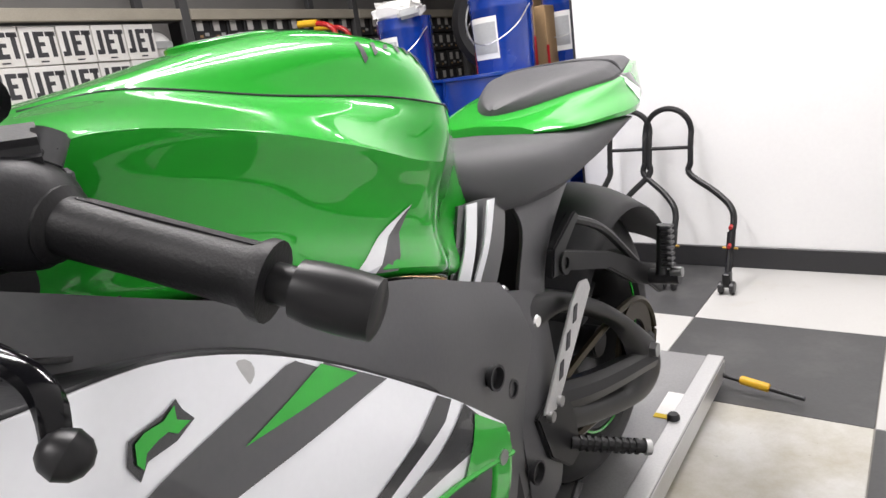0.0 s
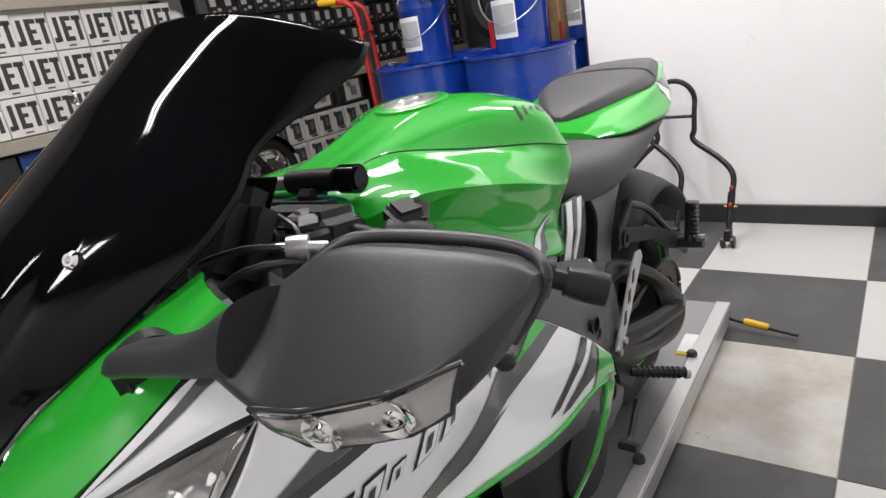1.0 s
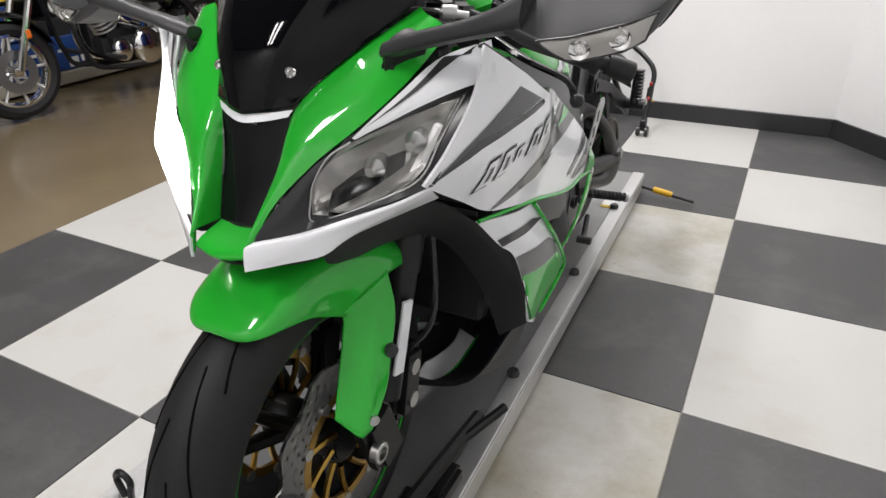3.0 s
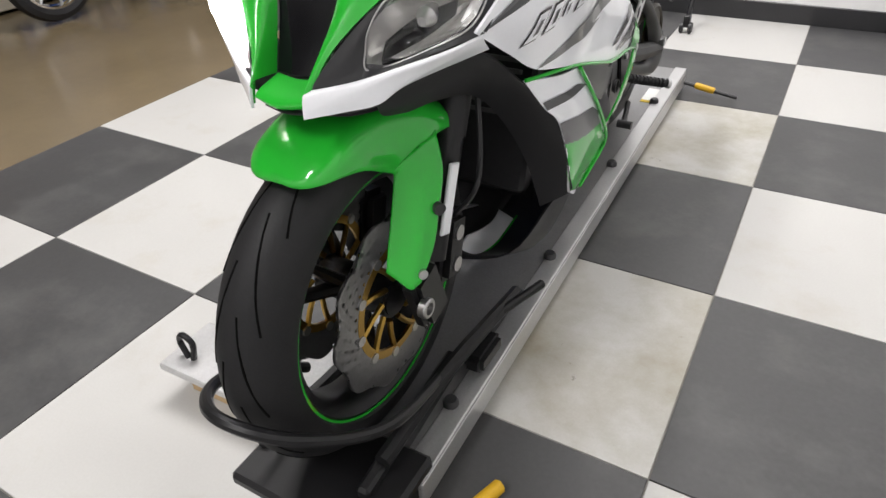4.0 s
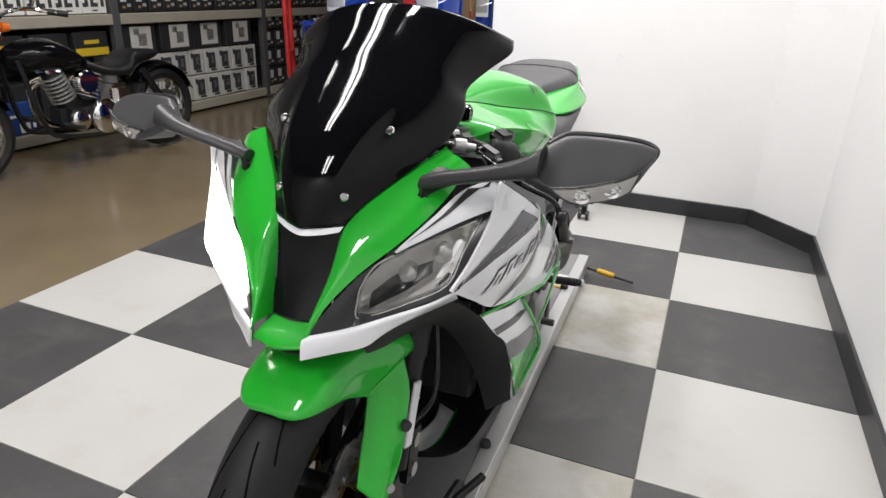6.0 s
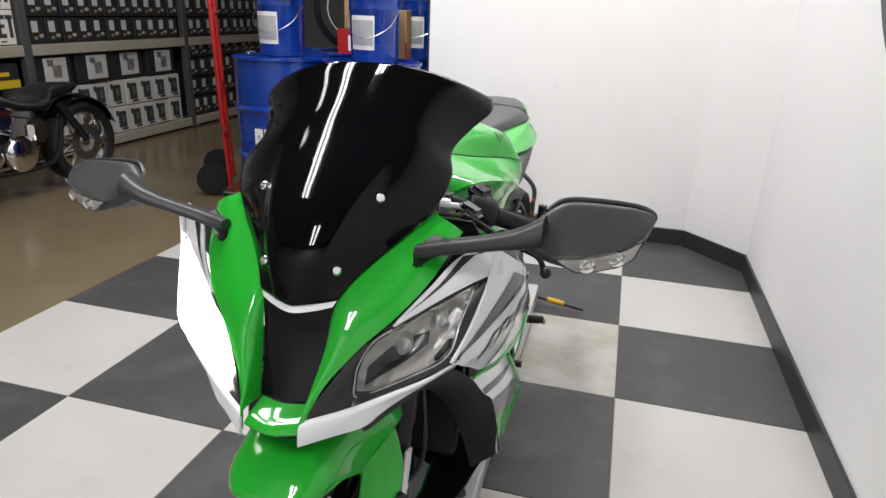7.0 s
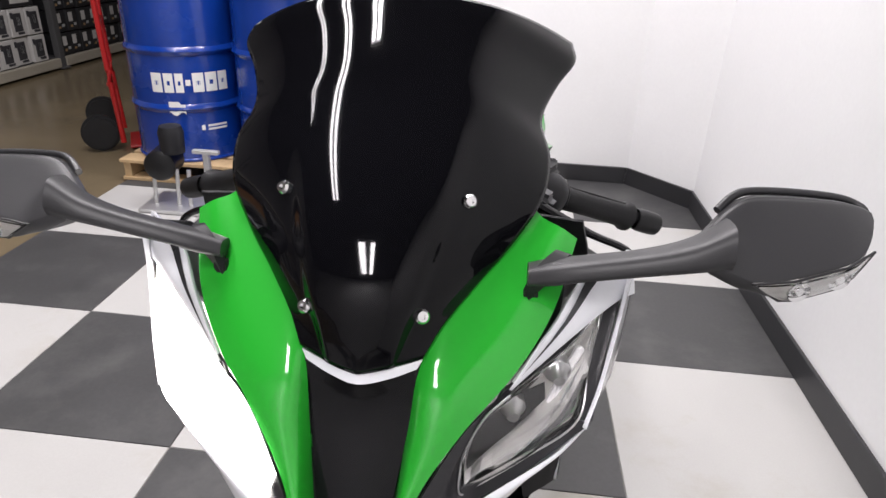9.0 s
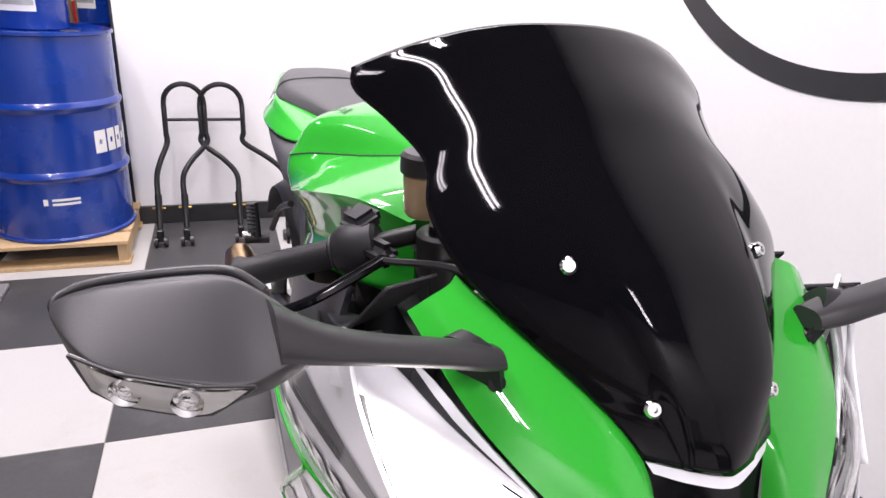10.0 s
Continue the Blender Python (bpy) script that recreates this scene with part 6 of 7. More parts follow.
DT = PT + 0.866
pail(-1.60, 1.10, DT)
pail(-1.44, 1.55, DT, "blue steel pail behind another pail")
pail(-2.28, 1.20, DT, "blue steel pail heaped with rags")
rag = box(-2.28, 1.18, DT + 0.40, 0.26, 0.24, 0.10, 0.03, (8, 5, 20), 2)
bmesh.ops.subdivide_edges(rag, edges=rag.edges[:], cuts=2)
for v in rag.verts:
    v.co += Vector((noise.noise(v.co * 14), noise.noise(v.co * 14 + Vector((5, 0, 0))), noise.noise(v.co * 14 + Vector((0, 7, 0))))) * 0.03
bm = bmesh.new()
cols = []
for i in range(9):
    a = radians(-84 + 16 * i / 8)
    cols.append([bm.verts.new((-2.165 + 0.2945 * math.cos(a), 0.985 + 0.2945 * math.sin(a), PT + zz)) for zz in (0.265 + 0.01 * math.cos(i), 0.33 - 0.015 * (i > 5))])
for a, b in zip(cols, cols[1:]):
    bm.faces.new((a[0], b[0], b[1], a[1]))
part("sticker", bm, M_PAPER, d2, "torn white sticker")
solid("rag", rag, M_PAPER, "crumpled white rags lying on a blue pail", "rags", origin=(-2.28, 1.18, DT + 0.36))
solid("rag", box(-2.17, 1.11, DT + 0.375, 0.12, 0.10, 0.05, 0.015, (4, -8, 40), 2), M_GREYPAPER, "folded grey rag lying on a blue pail", "rags", origin=(-2.17, 1.11, DT + 0.36))
wr = thing("wrench_pile", (-2.33, 0.85, DT), "small heap of bright steel tools on a blue drum", "tools")
for k in range(5):
    a = 0.6 * k - 1
    part("wrench", tube([(-2.30 - 0.07 * math.cos(a), 0.83 - 0.05 * math.sin(a), DT + 0.008 + 0.006 * k), (-2.30, 0.83, DT + 0.012 + 0.007 * k), (-2.30 + 0.07 * math.cos(a), 0.83 + 0.05 * math.sin(a), DT + 0.010 + 0.006 * k)], 0.006, 6, 8, None, 0.5), M_CHROME, wr)
tyre2 = thing("spare_tyre", (-1.99, 1.76, DT), "black motorcycle tyre leaning upright on the drums", "tyre")
part("carcass", lathe([(-0.05, 0.20), (-0.06, 0.25), (-0.04, 0.29), (0, 0.305), (0.04, 0.29), (0.06, 0.25), (0.05, 0.20)], (-1.99, 1.76, DT + 0.305), (-1.81, 1.21, DT + 0.29), 48, True), M_RUBBER, tyre2)
part("rim_edge", lathe([(-0.052, 0.196), (-0.052, 0.206), (-0.048, 0.206), (-0.048, 0.196)], (-1.99, 1.76, DT + 0.305), (-2.17, 2.31, DT + 0.32), 48, True), M_STEEL, tyre2)
ck = thing("carton", (-1.80, 1.62, DT), "brown cardboard carton with dark print on the drums", "carton")
part("body", box(-1.80, 1.62, DT + 0.29, 0.34, 0.26, 0.24, 0.004), M_CARTON_T, ck)
part("print", box(-1.82, 1.489, DT + 0.29, 0.14, 0.002, 0.05), M_PRINT, ck)
rk = thing("carton", (-1.82, 1.62, DT), "red carton under a brown one on the drums", "carton")
part("body", box(-1.82, 1.62, DT + 0.085, 0.40, 0.28, 0.165, 0.004), M_RED, rk)
part("print", box(-1.88, 1.479, DT + 0.08, 0.12, 0.002, 0.10), M_PAPER, rk)
ok = thing("carton", (-1.50, 1.33, DT), "tall narrow tan carton between the pails", "carton")
part("body", box(-1.50, 1.36, DT + 0.15, 0.06, 0.12, 0.30, 0.003), M_CARTON_T, ok)
part("red_end", box(-1.465, 1.296, DT + 0.06, 0.012, 0.004, 0.10), M_RED, ok)


# ---- paddock stands against the wall ----
def stand(xl, xr, fl, fr, lab):
    st = thing("paddock_stand", ((fl + fr) / 2, 0.88, 0), lab, "paddock stand", "paddock stands against the wall")
    zt, xm, hw = 0.745, (xl + xr) / 2, (xr - xl) / 2
    arc = [(xm - hw * math.cos(a), 1.14, zt - hw + hw * math.sin(a)) for a in (k * math.pi / 8 for k in range(9))]
    part("hoop", tube([(xl, 1.11, 0.50), (xl, 1.125, 0.60)] + arc + [(xr, 1.125, 0.60), (xr, 1.11, 0.50)], 0.0125, 10, 60), M_BLACKMETAL, st)
    part("cross_bar", rod((xl, 1.12, 0.575), (xr, 1.12, 0.575), 0.008), M_BLACKMETAL, st)
    for x, f in ((xl, fl), (xr, fr)):
        part("leg", tube([(x, 1.11, 0.51), (x, 1.10, 0.46), (x * 0.35 + f * 0.65, 1.06, 0.38), (f, 1.02, 0.31), (f, 0.97, 0.2), (f, 0.90, 0.06)], 0.0135, 10, 30), M_BLACKMETAL, st)
        part("sleeve", rod((f, 0.985, 0.235), (f, 0.955, 0.165), 0.017), M_BLACKMETAL, st)
        part("pin", rod((f - 0.03, 0.96, 0.175), (f + 0.03, 0.955, 0.175), 0.005), M_GOLD, st, "brass adjuster pin")
        for k in (-0.022, 0.022):
            part("caster", rod((f + k - 0.009, 0.885, 0.028), (f + k + 0.009, 0.885, 0.028), 0.028, n=20, bevel=0.004), M_BASE, st, "black rubber caster")
        part("axle_plate", box(f, 0.895, 0.06, 0.03, 0.05, 0.06, 0.005), M_BLACKMETAL, st)
    return st


stand(-1.11, -0.925, -1.165, -1.045, "black tubular paddock stand leaning on the white wall")
s2 = stand(-0.945, -0.745, -0.79, -0.555, "black tubular paddock stand with two red screws")
for zz, yy in ((0.262, 0.985), (0.19, 0.952)):
    part("red_screw", rod((-0.555, yy, zz), (-0.555, yy - 0.02, zz - 0.004), 0.008), M_RED, s2)

# ---- tie-down bar with a yellow grip behind the lift ----
tool = thing("lift_lever", (-0.3, 0.02, 0), "black lever bar with a yellow grip lying behind the lift", "lever")
part("bar", rod((-0.40, 0.085, 0.045), (-0.165, 0.06, 0.02), 0.007), M_BASE, tool)
part("grip", rod((-0.335, 0.079, 0.040), (-0.255, 0.07, 0.031), 0.013, bevel=0.003), M_YELLOW, tool, "yellow plastic grip")
tool2 = thing("strap_handle", (-0.25, -2.0, 0), "yellow plastic handle lying beside the lift", "handle")
part("grip", rod((-0.235, -1.985, 0.02), (-0.265, -2.07, 0.02), 0.014, bevel=0.003), M_YELLOW, tool2)
part("strap", box(-0.285, -2.13, 0.008, 0.03, 0.09, 0.012, 0.003, (0, 0, 20)), M_BASE, tool2)

# ---- small bench jack on the floor near the drums ----
jack = thing("jack_stand", (-1.95, 0.40, 0), "black and silver jack stand on the floor before the drums", "jack stand")
part("base_plate", box(-1.93, 0.40, 0.012, 0.42, 0.26, 0.02, 0.004), M_ALLOY, jack)
part("post", box(-1.80, 0.36, 0.16, 0.03, 0.03, 0.28, 0.004), M_ALLOY, jack)
part("cross_head", box(-1.80, 0.36, 0.305, 0.13, 0.03, 0.02, 0.004), M_ALLOY, jack)
part("drum_motor", lathe([(-0.08, 0), (-0.08, 0.06), (-0.07, 0.075), (0.07, 0.075), (0.08, 0.06), (0.08, 0)], (-2.05, 0.42, 0.22), (-2.0, 0.1, 0.22), 24), M_BLACKMETAL, jack)
part("upper_pad", lathe([(0, 0.055), (0.10, 0.06), (0.13, 0.05), (0.14, 0)], (-1.985, 0.40, 0.28), (-1.985, 0.40, 1), 24), M_MATTE, jack)
for k in (-0.12, 0.0, 0.06):
    part("leg", rod((-1.97 + k, 0.36, 0.02), (-1.97 + k, 0.38, 0.2), 0.01), M_ALLOY, jack)

# ---- red hand truck ----
ht = thing("hand_truck", (-2.95, 1.45, 0), "red tubular hand truck with yellow grips", "hand truck")
for k, (yy, xx) in enumerate(((1.28, -2.88), (1.58, -3.05))):
    part("side_tube", tube([(xx + 0.05, yy - 0.01, 0.05), (xx + 0.02, yy, 0.5), (xx, yy, 1.12), (xx - 0.01, yy, 1.32), (xx - 0.05, yy - 0.02, 1.40), (xx - 0.17, yy - 0.05, 1.43)], 0.016, 10, 36), M_RED, ht)
    part("grip", rod((xx - 0.12, yy - 0.038, 1.425), (xx - 0.25, yy - 0.07, 1.435), 0.021, bevel=0.005), M_YELLOW, ht, "yellow rubber grip")
for zz in (0.4, 0.75, 1.22):
    part("cross_tube", rod((-2.87, 1.28, zz), (-3.04, 1.58, zz), 0.012), M_RED, ht)
part("toe_plate", box(-2.80, 1.50, 0.012, 0.22, 0.34, 0.012, 0.003, (0, 0, 30)), M_RED, ht)
for yy, xx in ((1.22, -2.94), (1.66, -3.19)):
    part("wheel", rod((xx, yy, 0.11), (xx - 0.03, yy + 0.05, 0.11), 0.11, n=28, bevel=0.015), M_RUBBER, ht)
ht.location += Vector((0.10, -0.09, 0))

# ---- shelves with stock ----
SX, SD = -4.66, 0.62
POSTS = (-2.5, -0.55, 1.46, 3.42, 5.38)
LEVELS = (0.10, 0.93, 1.80)
shelf = thing("pallet_rack", (SX - 0.3, 1.4, 0), "dark grey steel stock rack full of cartons", "rack")
for y in POSTS:
    for x in (SX, SX - SD):
        part("upright", box(x, y, 1.2, 0.06, 0.075, 2.4, 0.004), M_STEELGREY, shelf)
    part("foot", box(SX + 0.01, y, 0.006, 0.10, 0.11, 0.012, 0.002), M_STEELGREY, shelf)
for z in LEVELS:
    for a, b in zip(POSTS, POSTS[1:]):
        part("beam", box(SX + 0.012, (a + b) / 2, z - 0.045, 0.05, b - a - 0.08, 0.085, 0.006), M_BEAM, shelf, "cream painted beam")
        part("shelf_board", box(SX - SD / 2, (a + b) / 2, z - 0.011, SD - 0.07, b - a - 0.02, 0.02), M_STEELGREY, shelf)

rnd = random.Random(4)


def carton(y, z, w, h, dep, mat, lab, group, prints=()):
    """A carton whose face stands at the rack's front; prints: (off, up, wide, high, material) on its face."""
    xf = SX - 0.01
    c = thing("carton", (xf - dep / 2, y, z), lab, "carton", group)
    part("body", box(xf - dep / 2, y, z + h / 2, dep, w - 0.008, h - 0.006, 0.004, (rnd.uniform(-0.4, 0.4), 0, rnd.uniform(-0.8, 0.8))), mat, c)
    for o, u, ww, hh, m in prints:
        part("print", box(xf + 0.001, y + o, z + u, 0.002, ww, hh), m, c)
    return c


def shifted(c, dy, dz):
    p = c.location
    return copy_thing(c, pose(p.x + rnd.uniform(-0.02, 0.012), p.y + dy, p.z + dz))


# white cartons with dark block lettering, three rows
w, h = 0.235, 0.255
P = M_PRINT
letters = [(-0.072, 0.135, 0.030, 0.16, P), (-0.092, 0.068, 0.034, 0.032, P), (-0.020, 0.135, 0.030, 0.165, P), (0.012, 0.202, 0.042, 0.030, P), (0.010, 0.137, 0.034, 0.026, P), (0.012, 0.068, 0.042, 0.030, P),
           (0.076, 0.13, 0.030, 0.155, P), (0.072, 0.202, 0.062, 0.030, P), (0.0, 0.026, 0.05, 0.010, P)]
c0 = carton(-0.55 + 0.20, 0.93, w, h, 0.35, M_CARTON_L, "white carton printed with dark block lettering on the rack", "white lettered cartons", letters)
for r in range(3):
    for k in range(8 if r < 2 else 7):
        if r or k:
            shifted(c0, k * w, r * h)
# dark boxes with white labels, upper right bay
d0 = carton(1.46 + 0.15, 0.93, 0.16, 0.20, 0.35, M_CARTON_K, "small black carton with a white label on the rack", "small black cartons", [(-0.02, 0.13, 0.06, 0.085, M_CARTON_W), (0.035, 0.06, 0.04, 0.025, M_GREYPAPER), (-0.02, 0.045, 0.03, 0.02, M_CARTON_T)])
for r in range(4):
    for k in range(11):
        if r or k:
            shifted(d0, k * 0.167, r * 0.205)
for r in range(8):
    for k in range(11):
        shifted(d0, 1.96 + k * 0.167, r * 0.205 - (0.83 if r < 4 else 0.82))
# lower right bay: grey cartons with a dark picture, larger ones on top
g0 = carton(1.46 + 0.14, 0.10, 0.19, 0.235, 0.35, M_CARTON_W, "pale carton with a dark printed picture on the rack", "pale picture cartons", [(0.0, 0.12, 0.10, 0.15, P), (0.01, 0.13, 0.04, 0.07, M_GREYPAPER), (-0.06, 0.18, 0.03, 0.05, P), (0.02, 0.03, 0.08, 0.02, P)])
for r in range(2):
    for k in range(9):
        if r or k:
            shifted(g0, k * 0.197, r * 0.24)
k0 = carton(1.46 + 0.24, 0.585, 0.40, 0.25, 0.35, M_CARTON_K, "black carton with a large pale printed panel on the rack", "black picture cartons", [(0.03, 0.13, 0.24, 0.20, M_CARTON_W), (0.04, 0.12, 0.09, 0.10, P), (-0.02, 0.19, 0.06, 0.05, P)])
for k in range(1, 4):
    shifted(k0, k * 0.44, 0)
# lower left bay
b0 = carton(-0.55 + 0.18, 0.10, 0.22, 0.36, 0.40, M_CARTON_K, "tall black carton with a white label on the rack", "tall black cartons", [(0.02, 0.06, 0.10, 0.05, M_PAPER)])
shifted(b0, 0, 0.37)
e0 = carton(-0.55 + 0.41, 0.10, 0.20, 0.24, 0.40, M_CARTON_B, "blue carton with a white label on the rack", "blue cartons", [(0.03, 0.05, 0.08, 0.07, M_PAPER), (-0.05, 0.14, 0.05, 0.02, M_PAPER)])
for k, r in ((0, 1), (0, 2), (1, 0), (1, 1), (2, 0), (3, 0), (5, 0), (6, 0)):
    shifted(e0, 0.21 * k, 0.245 * r)
y0 = carton(-0.55 + 0.68, 0.60, 0.32, 0.20, 0.40, M_CARTON_K, "black carton with a yellow band on the rack", "black and yellow cartons", [(0, 0.045, 0.31, 0.06, M_CARTON_Y), (0.0, 0.12, 0.14, 0.03, M_CARTON_Y)])
for k in range(1, 4):
    shifted(y0, 0.36 * k, 0)
for k in range(4):
    shifted(b0, 0.66 + 0.26 * k, 0.0)
# far left bay: low black cartons with labels, one orange carton, loose red parts above
l0 = carton(-2.5 + 0.18, 0.10, 0.26, 0.10, 0.40, M_CARTON_K, "flat black carton with white labels on the rack", "flat black cartons", [(0.04, 0.05, 0.09, 0.05, M_PAPER)])
for r in range(7):
    for k in range(7):
        if r or k:
            shifted(l0, 0.262 * k, 0.105 * r)
o0 = carton(-0.55 - 0.25, 0.93, 0.34, 0.36, 0.40, M_CARTON_O, "plain orange-brown carton on the rack", "orange cartons", [(0.05, 0.04, 0.2, 0.05, M_PAPER)])
shifted(o0, -0.38, 0)
shifted(o0, -0.76, 0)
hm = thing("helmet", (SX - 0.2, 1.23, 0.93 + 3 * h), "plain white helmet resting on cartons", "helmet")
bm = bmesh.new()
bmesh.ops.create_uvsphere(bm, u_segments=24, v_segments=14, radius=0.12)
for v in bm.verts:
    v.co.z *= 0.95
    if v.co.z < -0.08:
        v.co.z = -0.08
bm.transform(Matrix.Translation((SX - 0.15, 1.25, 0.93 + 2 * h + 0.10)))
part("shell", bm, M_PAPER, hm)
part("visor", box(SX - 0.035, 1.25, 0.93 + 2 * h + 0.10, 0.02, 0.16, 0.06, 0.008), M_GREYPAPER, hm)


# ---- black cruiser motorcycle parked before the rack ----
QX = -4.0
cr_ = thing("cruiser_motorcycle", (QX, 0.6, 0), "black cruiser motorcycle with chrome engine parked by the rack", "motorcycle")


def Q(s, y, z):
    along = 0.88 * (y + 0.235)
    return (QX - 0.09 + s + 0.11 * along, along - 0.263, z)


def cruiser_wheel(cy, rad, wid, name):
    wv = new(name)
    wv.parent = cr_
    part("tyre", lathe([(-wid * 0.8, rad * 0.74), (-wid, rad * 0.84), (-wid * 0.8, rad * 0.95), (0, rad), (wid * 0.8, rad * 0.95), (wid, rad * 0.84), (wid * 0.8, rad * 0.74)], Q(0, cy, rad), Q(1, cy, rad), 48, True), M_RUBBER, wv)
    mid = Vector(Q(0, cy, rad))
    part("rim", lathe([(-wid * 0.7, rad * 0.755), (-wid * 0.75, rad * 0.69), (0, rad * 0.65), (wid * 0.75, rad * 0.69), (wid * 0.7, rad * 0.755), (0, rad * 0.72)], Q(0, cy, rad), Q(1, cy, rad), 48, True), M_CHROME, wv)
    for i in range(9):
        a = i * math.tau / 9
        way = Vector((0, math.cos(a), math.sin(a)))
        part("spoke", tube([mid + 0.03 * way, mid + 0.69 * rad * way], 0.012, 6, 4, 0.009), M_ALLOY, wv)
    part("disc", lathe([(0, rad * 0.24), (0.005, rad * 0.24), (0.005, rad * 0.44), (0, rad * 0.44)], Q(wid * 0.9, cy, rad), Q(1, cy, rad), 36, True), M_DISC, wv)
    part("hub", rod(Q(-0.06, cy, rad), Q(0.07, cy, rad), 0.03, n=16), M_CHROME, wv)


cruiser_wheel(-0.235, 0.29, 0.052, "front_wheel")
cruiser_wheel(1.33, 0.30, 0.075, "rear_wheel")
for sg in (-1, 1):
    part("fork_leg", tube([Q(sg * 0.09, -0.235, 0.30), Q(sg * 0.09, -0.03, 0.72), Q(sg * 0.09, 0.06, 0.90)], 0.021, 10, 12), M_CHROME, cr_, "chrome fork leg")
    part("fork_reflector", box(*Q(sg * 0.115, -0.13, 0.50), 0.01, 0.03, 0.05, 0.004), M_ORANGE, cr_)
    part("turn_lamp", lathe([(0, 0), (0.01, 0.025), (0.05, 0.03), (0.06, 0)], Q(sg * 0.24, 0.02, 0.93), Q(sg * 0.24, -0.2, 0.93), 16), M_ORANGE, cr_)
    part("handlebar_half", tube([Q(0, 0.10, 0.93), Q(sg * 0.10, 0.11, 1.0), Q(sg * 0.26, 0.14, 1.03), Q(sg * 0.36, 0.26, 1.01)], 0.0125, 8, 20), M_CHROME, cr_)
    part("grip", rod(Q(sg * 0.33, 0.22, 1.015), Q(sg * 0.38, 0.32, 1.0), 0.018), M_GRIP, cr_)
    part("mirror", lathe([(-0.008, 0), (-0.008, 0.05), (0.008, 0.045), (0.008, 0)], Q(sg * 0.33, 0.16, 1.13), Q(sg * 0.3, -0.3, 1.14), 20), M_CHROME, cr_)
    part("mirror_stem", rod(Q(sg * 0.28, 0.16, 1.03), Q(sg * 0.33, 0.165, 1.12), 0.005), M_CHROME, cr_)
    part("foot_peg", rod(Q(sg * 0.14, 0.36, 0.30), Q(sg * 0.30, 0.36, 0.30), 0.016), M_BASE, cr_)
    part("shock", rod(Q(sg * 0.13, 1.27, 0.34), Q(sg * 0.13, 1.08, 0.60), 0.026), M_BLACKMETAL, cr_)
part("headlamp", lathe([(0, 0.0), (0.02, 0.06), (0.09, 0.085), (0.10, 0.085), (0.10, 0.075), (0.095, 0)], Q(0, 0.06, 0.85), Q(0, -0.5, 0.84), 28), M_CHROME, cr_, "round chrome headlamp")
part("front_fender", skin([[Vector(Q(k * 0.07, -0.235 - (0.33 - 0.03 * k * k) * math.cos(a), 0.30 + (0.33 - 0.03 * k * k) * math.sin(a))) for k in (-1, -0.5, 0, 0.5, 1)] for a in (radians(d_) for d_ in (70, 90, 115, 140, 160))], 16, 8, 0.004), M_GLOSSBLACK, cr_)
part("rear_fender", skin([[Vector(Q(k * 0.09, 1.33 - (0.34 - 0.03 * k * k) * math.cos(a), 0.30 + (0.34 - 0.03 * k * k) * math.sin(a))) for k in (-1, -0.5, 0, 0.5, 1)] for a in (radians(d_) for d_ in (40, 70, 100, 130, 160))], 16, 8, 0.004), M_GLOSSBLACK, cr_)
tk = []
for y, hw, zt, zb in ((0.10, 0.06, 0.78, 0.70), (0.22, 0.12, 0.83, 0.66), (0.40, 0.14, 0.84, 0.65), (0.58, 0.11, 0.78, 0.65), (0.68, 0.06, 0.72, 0.65)):
    tk.append([Vector(Q(0, y, zt)), Vector(Q(hw * 0.7, y, zt - 0.03)), Vector(Q(hw, y, (zt + zb) / 2)), Vector(Q(hw * 0.6, y, zb)), Vector(Q(-hw * 0.6, y, zb)), Vector(Q(-hw, y, (zt + zb) / 2)), Vector(Q(-hw * 0.7, y, zt - 0.03))])
part("fuel_tank", loft(tk, 20, 28), M_GLOSSBLACK, cr_, "gloss black fuel tank")
st_ = []
for y, hw, zt, zb in ((0.66, 0.08, 0.70, 0.62), (0.80, 0.15, 0.65, 0.58), (0.96, 0.16, 0.66, 0.57), (1.06, 0.12, 0.73, 0.62), (1.25, 0.10, 0.73, 0.66), (1.34, 0.05, 0.72, 0.68)):
    st_.append([Vector(Q(0, y, zt)), Vector(Q(hw * 0.75, y, zt - 0.008)), Vector(Q(hw, y, (zt + zb) / 2)), Vector(Q(hw * 0.6, y, zb)), Vector(Q(-hw * 0.6, y, zb)), Vector(Q(-hw, y, (zt + zb) / 2)), Vector(Q(-hw * 0.75, y, zt - 0.008))])
part("seat", loft(st_, 22, 26), M_BLACKVINYL, cr_, "black stepped seat")
part("frame_tube", tube([Q(0.09, 0.14, 0.72), Q(0.11, 0.22, 0.34), Q(0.12, 0.36, 0.22), Q(0.12, 0.95, 0.22), Q(0.11, 1.1, 0.5)], 0.016, 8, 26), M_BLACKMETAL, cr_)
part("frame_tube", tube([Q(-0.09, 0.14, 0.72), Q(-0.11, 0.22, 0.34), Q(-0.12, 0.36, 0.22), Q(-0.12, 0.95, 0.22), Q(-0.11, 1.1, 0.5)], 0.016, 8, 26), M_BLACKMETAL, cr_)
part("crankcase", box(*Q(0, 0.58, 0.34), 0.20, 0.34, 0.20, 0.05, None, 2), M_ENGINE, cr_)
part("primary_cover", lathe([(0, 0.12), (0.03, 0.12), (0.045, 0.10), (0.05, 0)], Q(0.10, 0.72, 0.31), Q(1, 0.72, 0.31), 28), M_CHROME, cr_, "chrome primary cover")
part("gear_cover", lathe([(0, 0.07), (0.03, 0.07), (0.04, 0.05), (0.045, 0)], Q(0.10, 0.50, 0.31), Q(1, 0.50, 0.31), 24), M_CHROME, cr_)
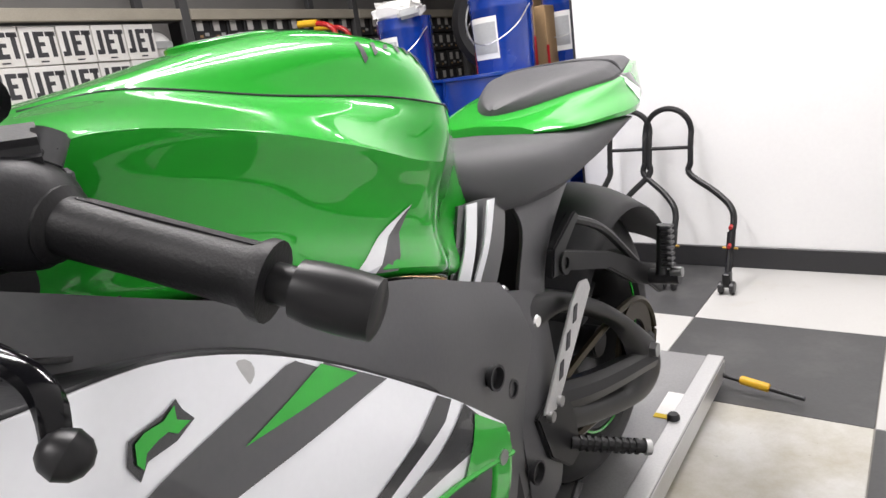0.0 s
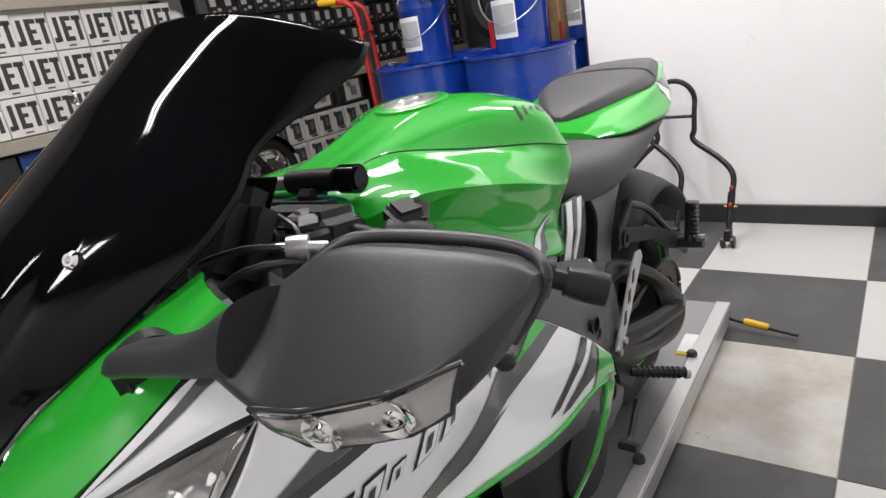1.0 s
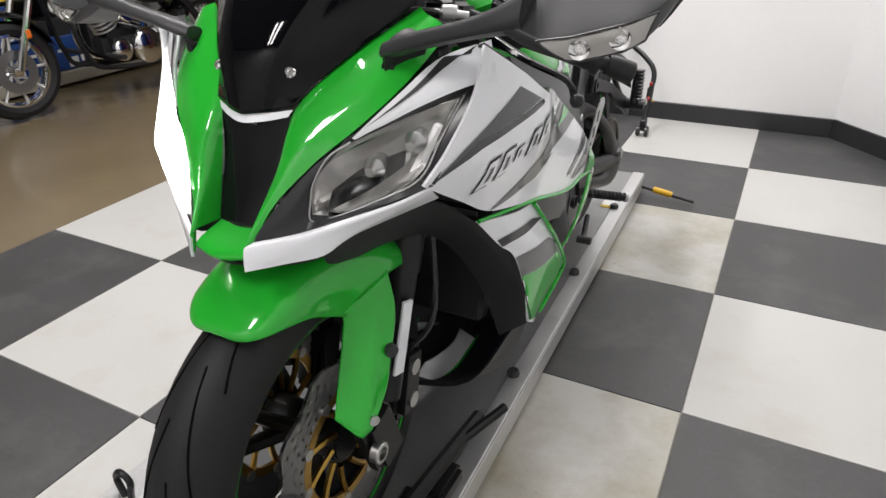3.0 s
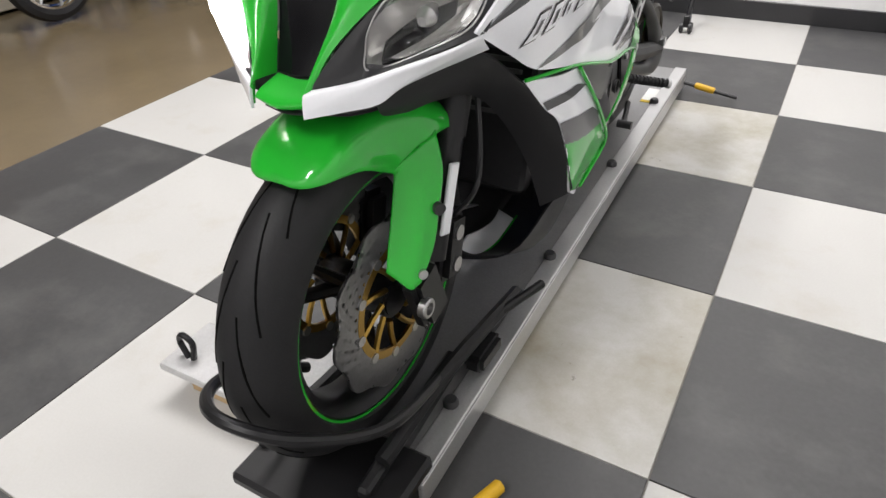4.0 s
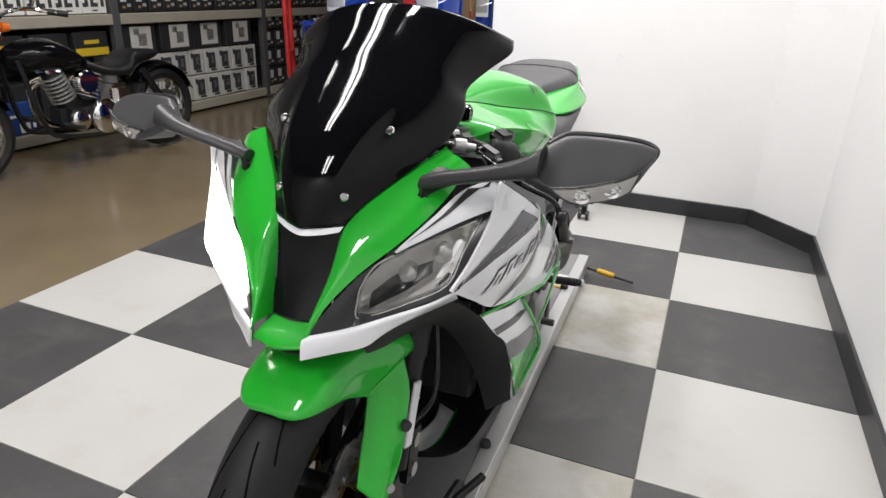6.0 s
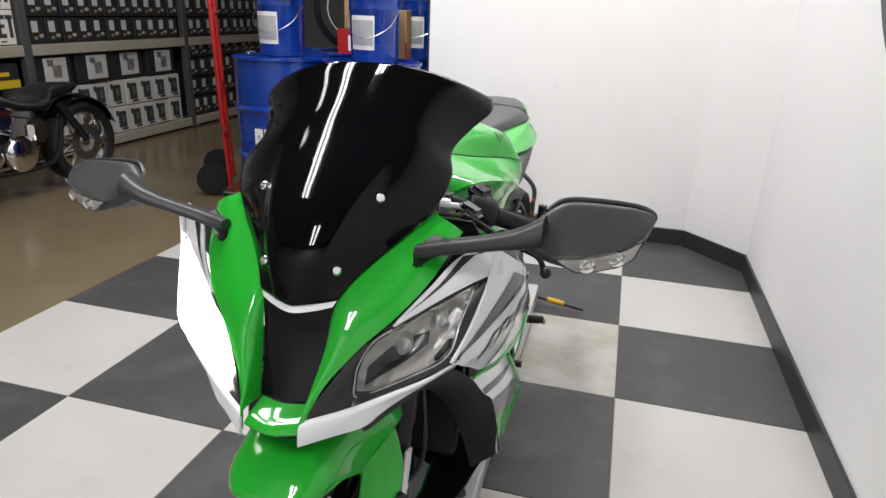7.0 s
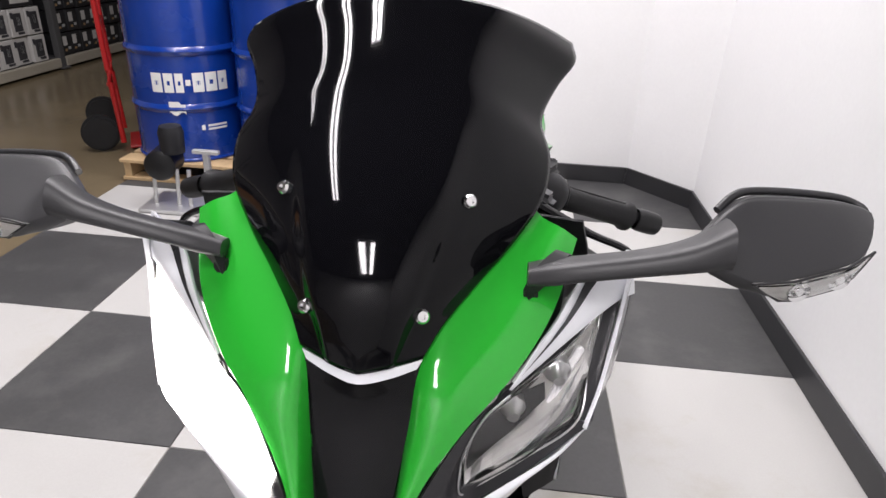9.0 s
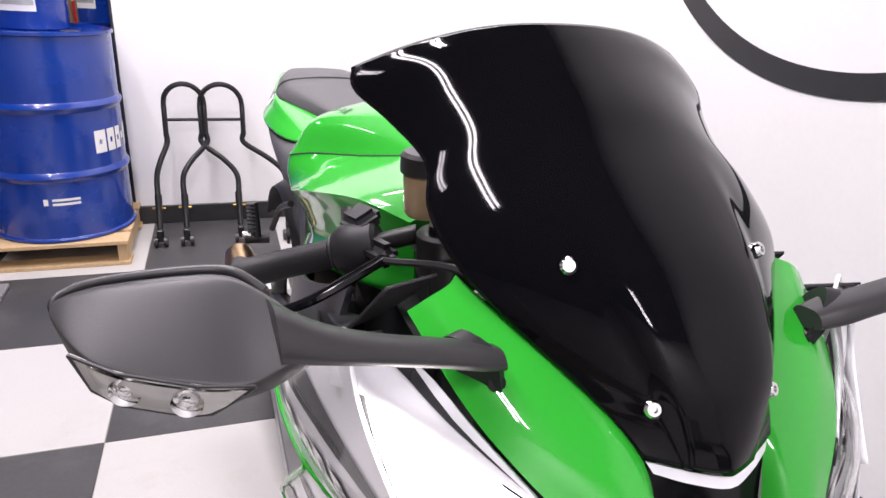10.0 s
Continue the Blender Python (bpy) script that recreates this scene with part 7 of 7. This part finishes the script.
for ya, lean in ((0.50, -0.09), (0.66, 0.09)):
    cyl = part("cylinder", rod(Q(0, ya, 0.42), Q(0, ya + lean, 0.63), 0.06, n=24), M_ENGINE, cr_)
    for k in range(7):
        t_ = 0.1 + 0.12 * k
        part("cooling_fin", rod(Q(0, ya + lean * t_, 0.42 + 0.21 * t_), Q(0, ya + lean * (t_ + 0.035), 0.427 + 0.21 * t_), 0.082, n=24), M_ALLOY, cyl)
    part("rocker_cover", box(*Q(0, ya + lean, 0.635), 0.12, 0.11, 0.04, 0.012), M_CHROME, cyl)
part("air_cleaner", lathe([(0, 0.075), (0.05, 0.08), (0.06, 0.07), (0.06, 0)], Q(0.10, 0.58, 0.56), Q(1, 0.58, 0.56), 28), M_CHROME, cr_, "round chrome air cleaner")
for k, ya in enumerate((0.42, 0.74)):
    part("exhaust_pipe", tube([Q(-0.05, ya, 0.58), Q(-0.14, ya - 0.06, 0.50), Q(-0.16, ya + 0.05, 0.25), Q(-0.17, 0.95, 0.20 + 0.06 * k), Q(-0.17, 1.5, 0.22 + 0.07 * k)], 0.027, 12, 30, 0.036), M_CHROME, cr_, "chrome exhaust pipe")
part("battery_cover", box(*Q(0.1, 0.88, 0.44), 0.08, 0.16, 0.16, 0.03, None, 2), M_CHROME, cr_)


# ---- checkered tiles, each its own piece ----
bm = bmesh.new()
bmesh.ops.create_cube(bm, size=1)
bmesh.ops.scale(bm, vec=(T - 0.003, T - 0.003, 0.006), verts=bm.verts)
bmesh.ops.bevel(bm, geom=[e for e in bm.edges if e.verts[0].co.z > 0 and e.verts[1].co.z > 0], offset=0.001, segments=1, affect="EDGES")
tile_meshes = []
for mat in (M_TILE_W, M_TILE_D, M_TILE_G):
    me = bpy.data.meshes.new("tile")
    bm.to_mesh(me)
    me.materials.append(mat)
    tile_meshes.append(me)
bm.free()
for i in range(-4, 1):
    for j in range(-8, 2):
        # the tile between lines i..i+1 and j..j+1
        x0, x1, y0, y1 = i * T, EAST if i == 0 else (i + 1) * T, j * T, NORTH if j == 1 else (j + 1) * T
        ob = new("tile", tile_meshes[2 if i == -1 and j in (-1, -3) else (i + j) % 2])
        ob.parent = bed
        ob.location = ((x0 + x1) / 2, (y0 + y1) / 2, -0.003)
        ob.scale = ((x1 - x0) / T, (y1 - y0) / T, 1)
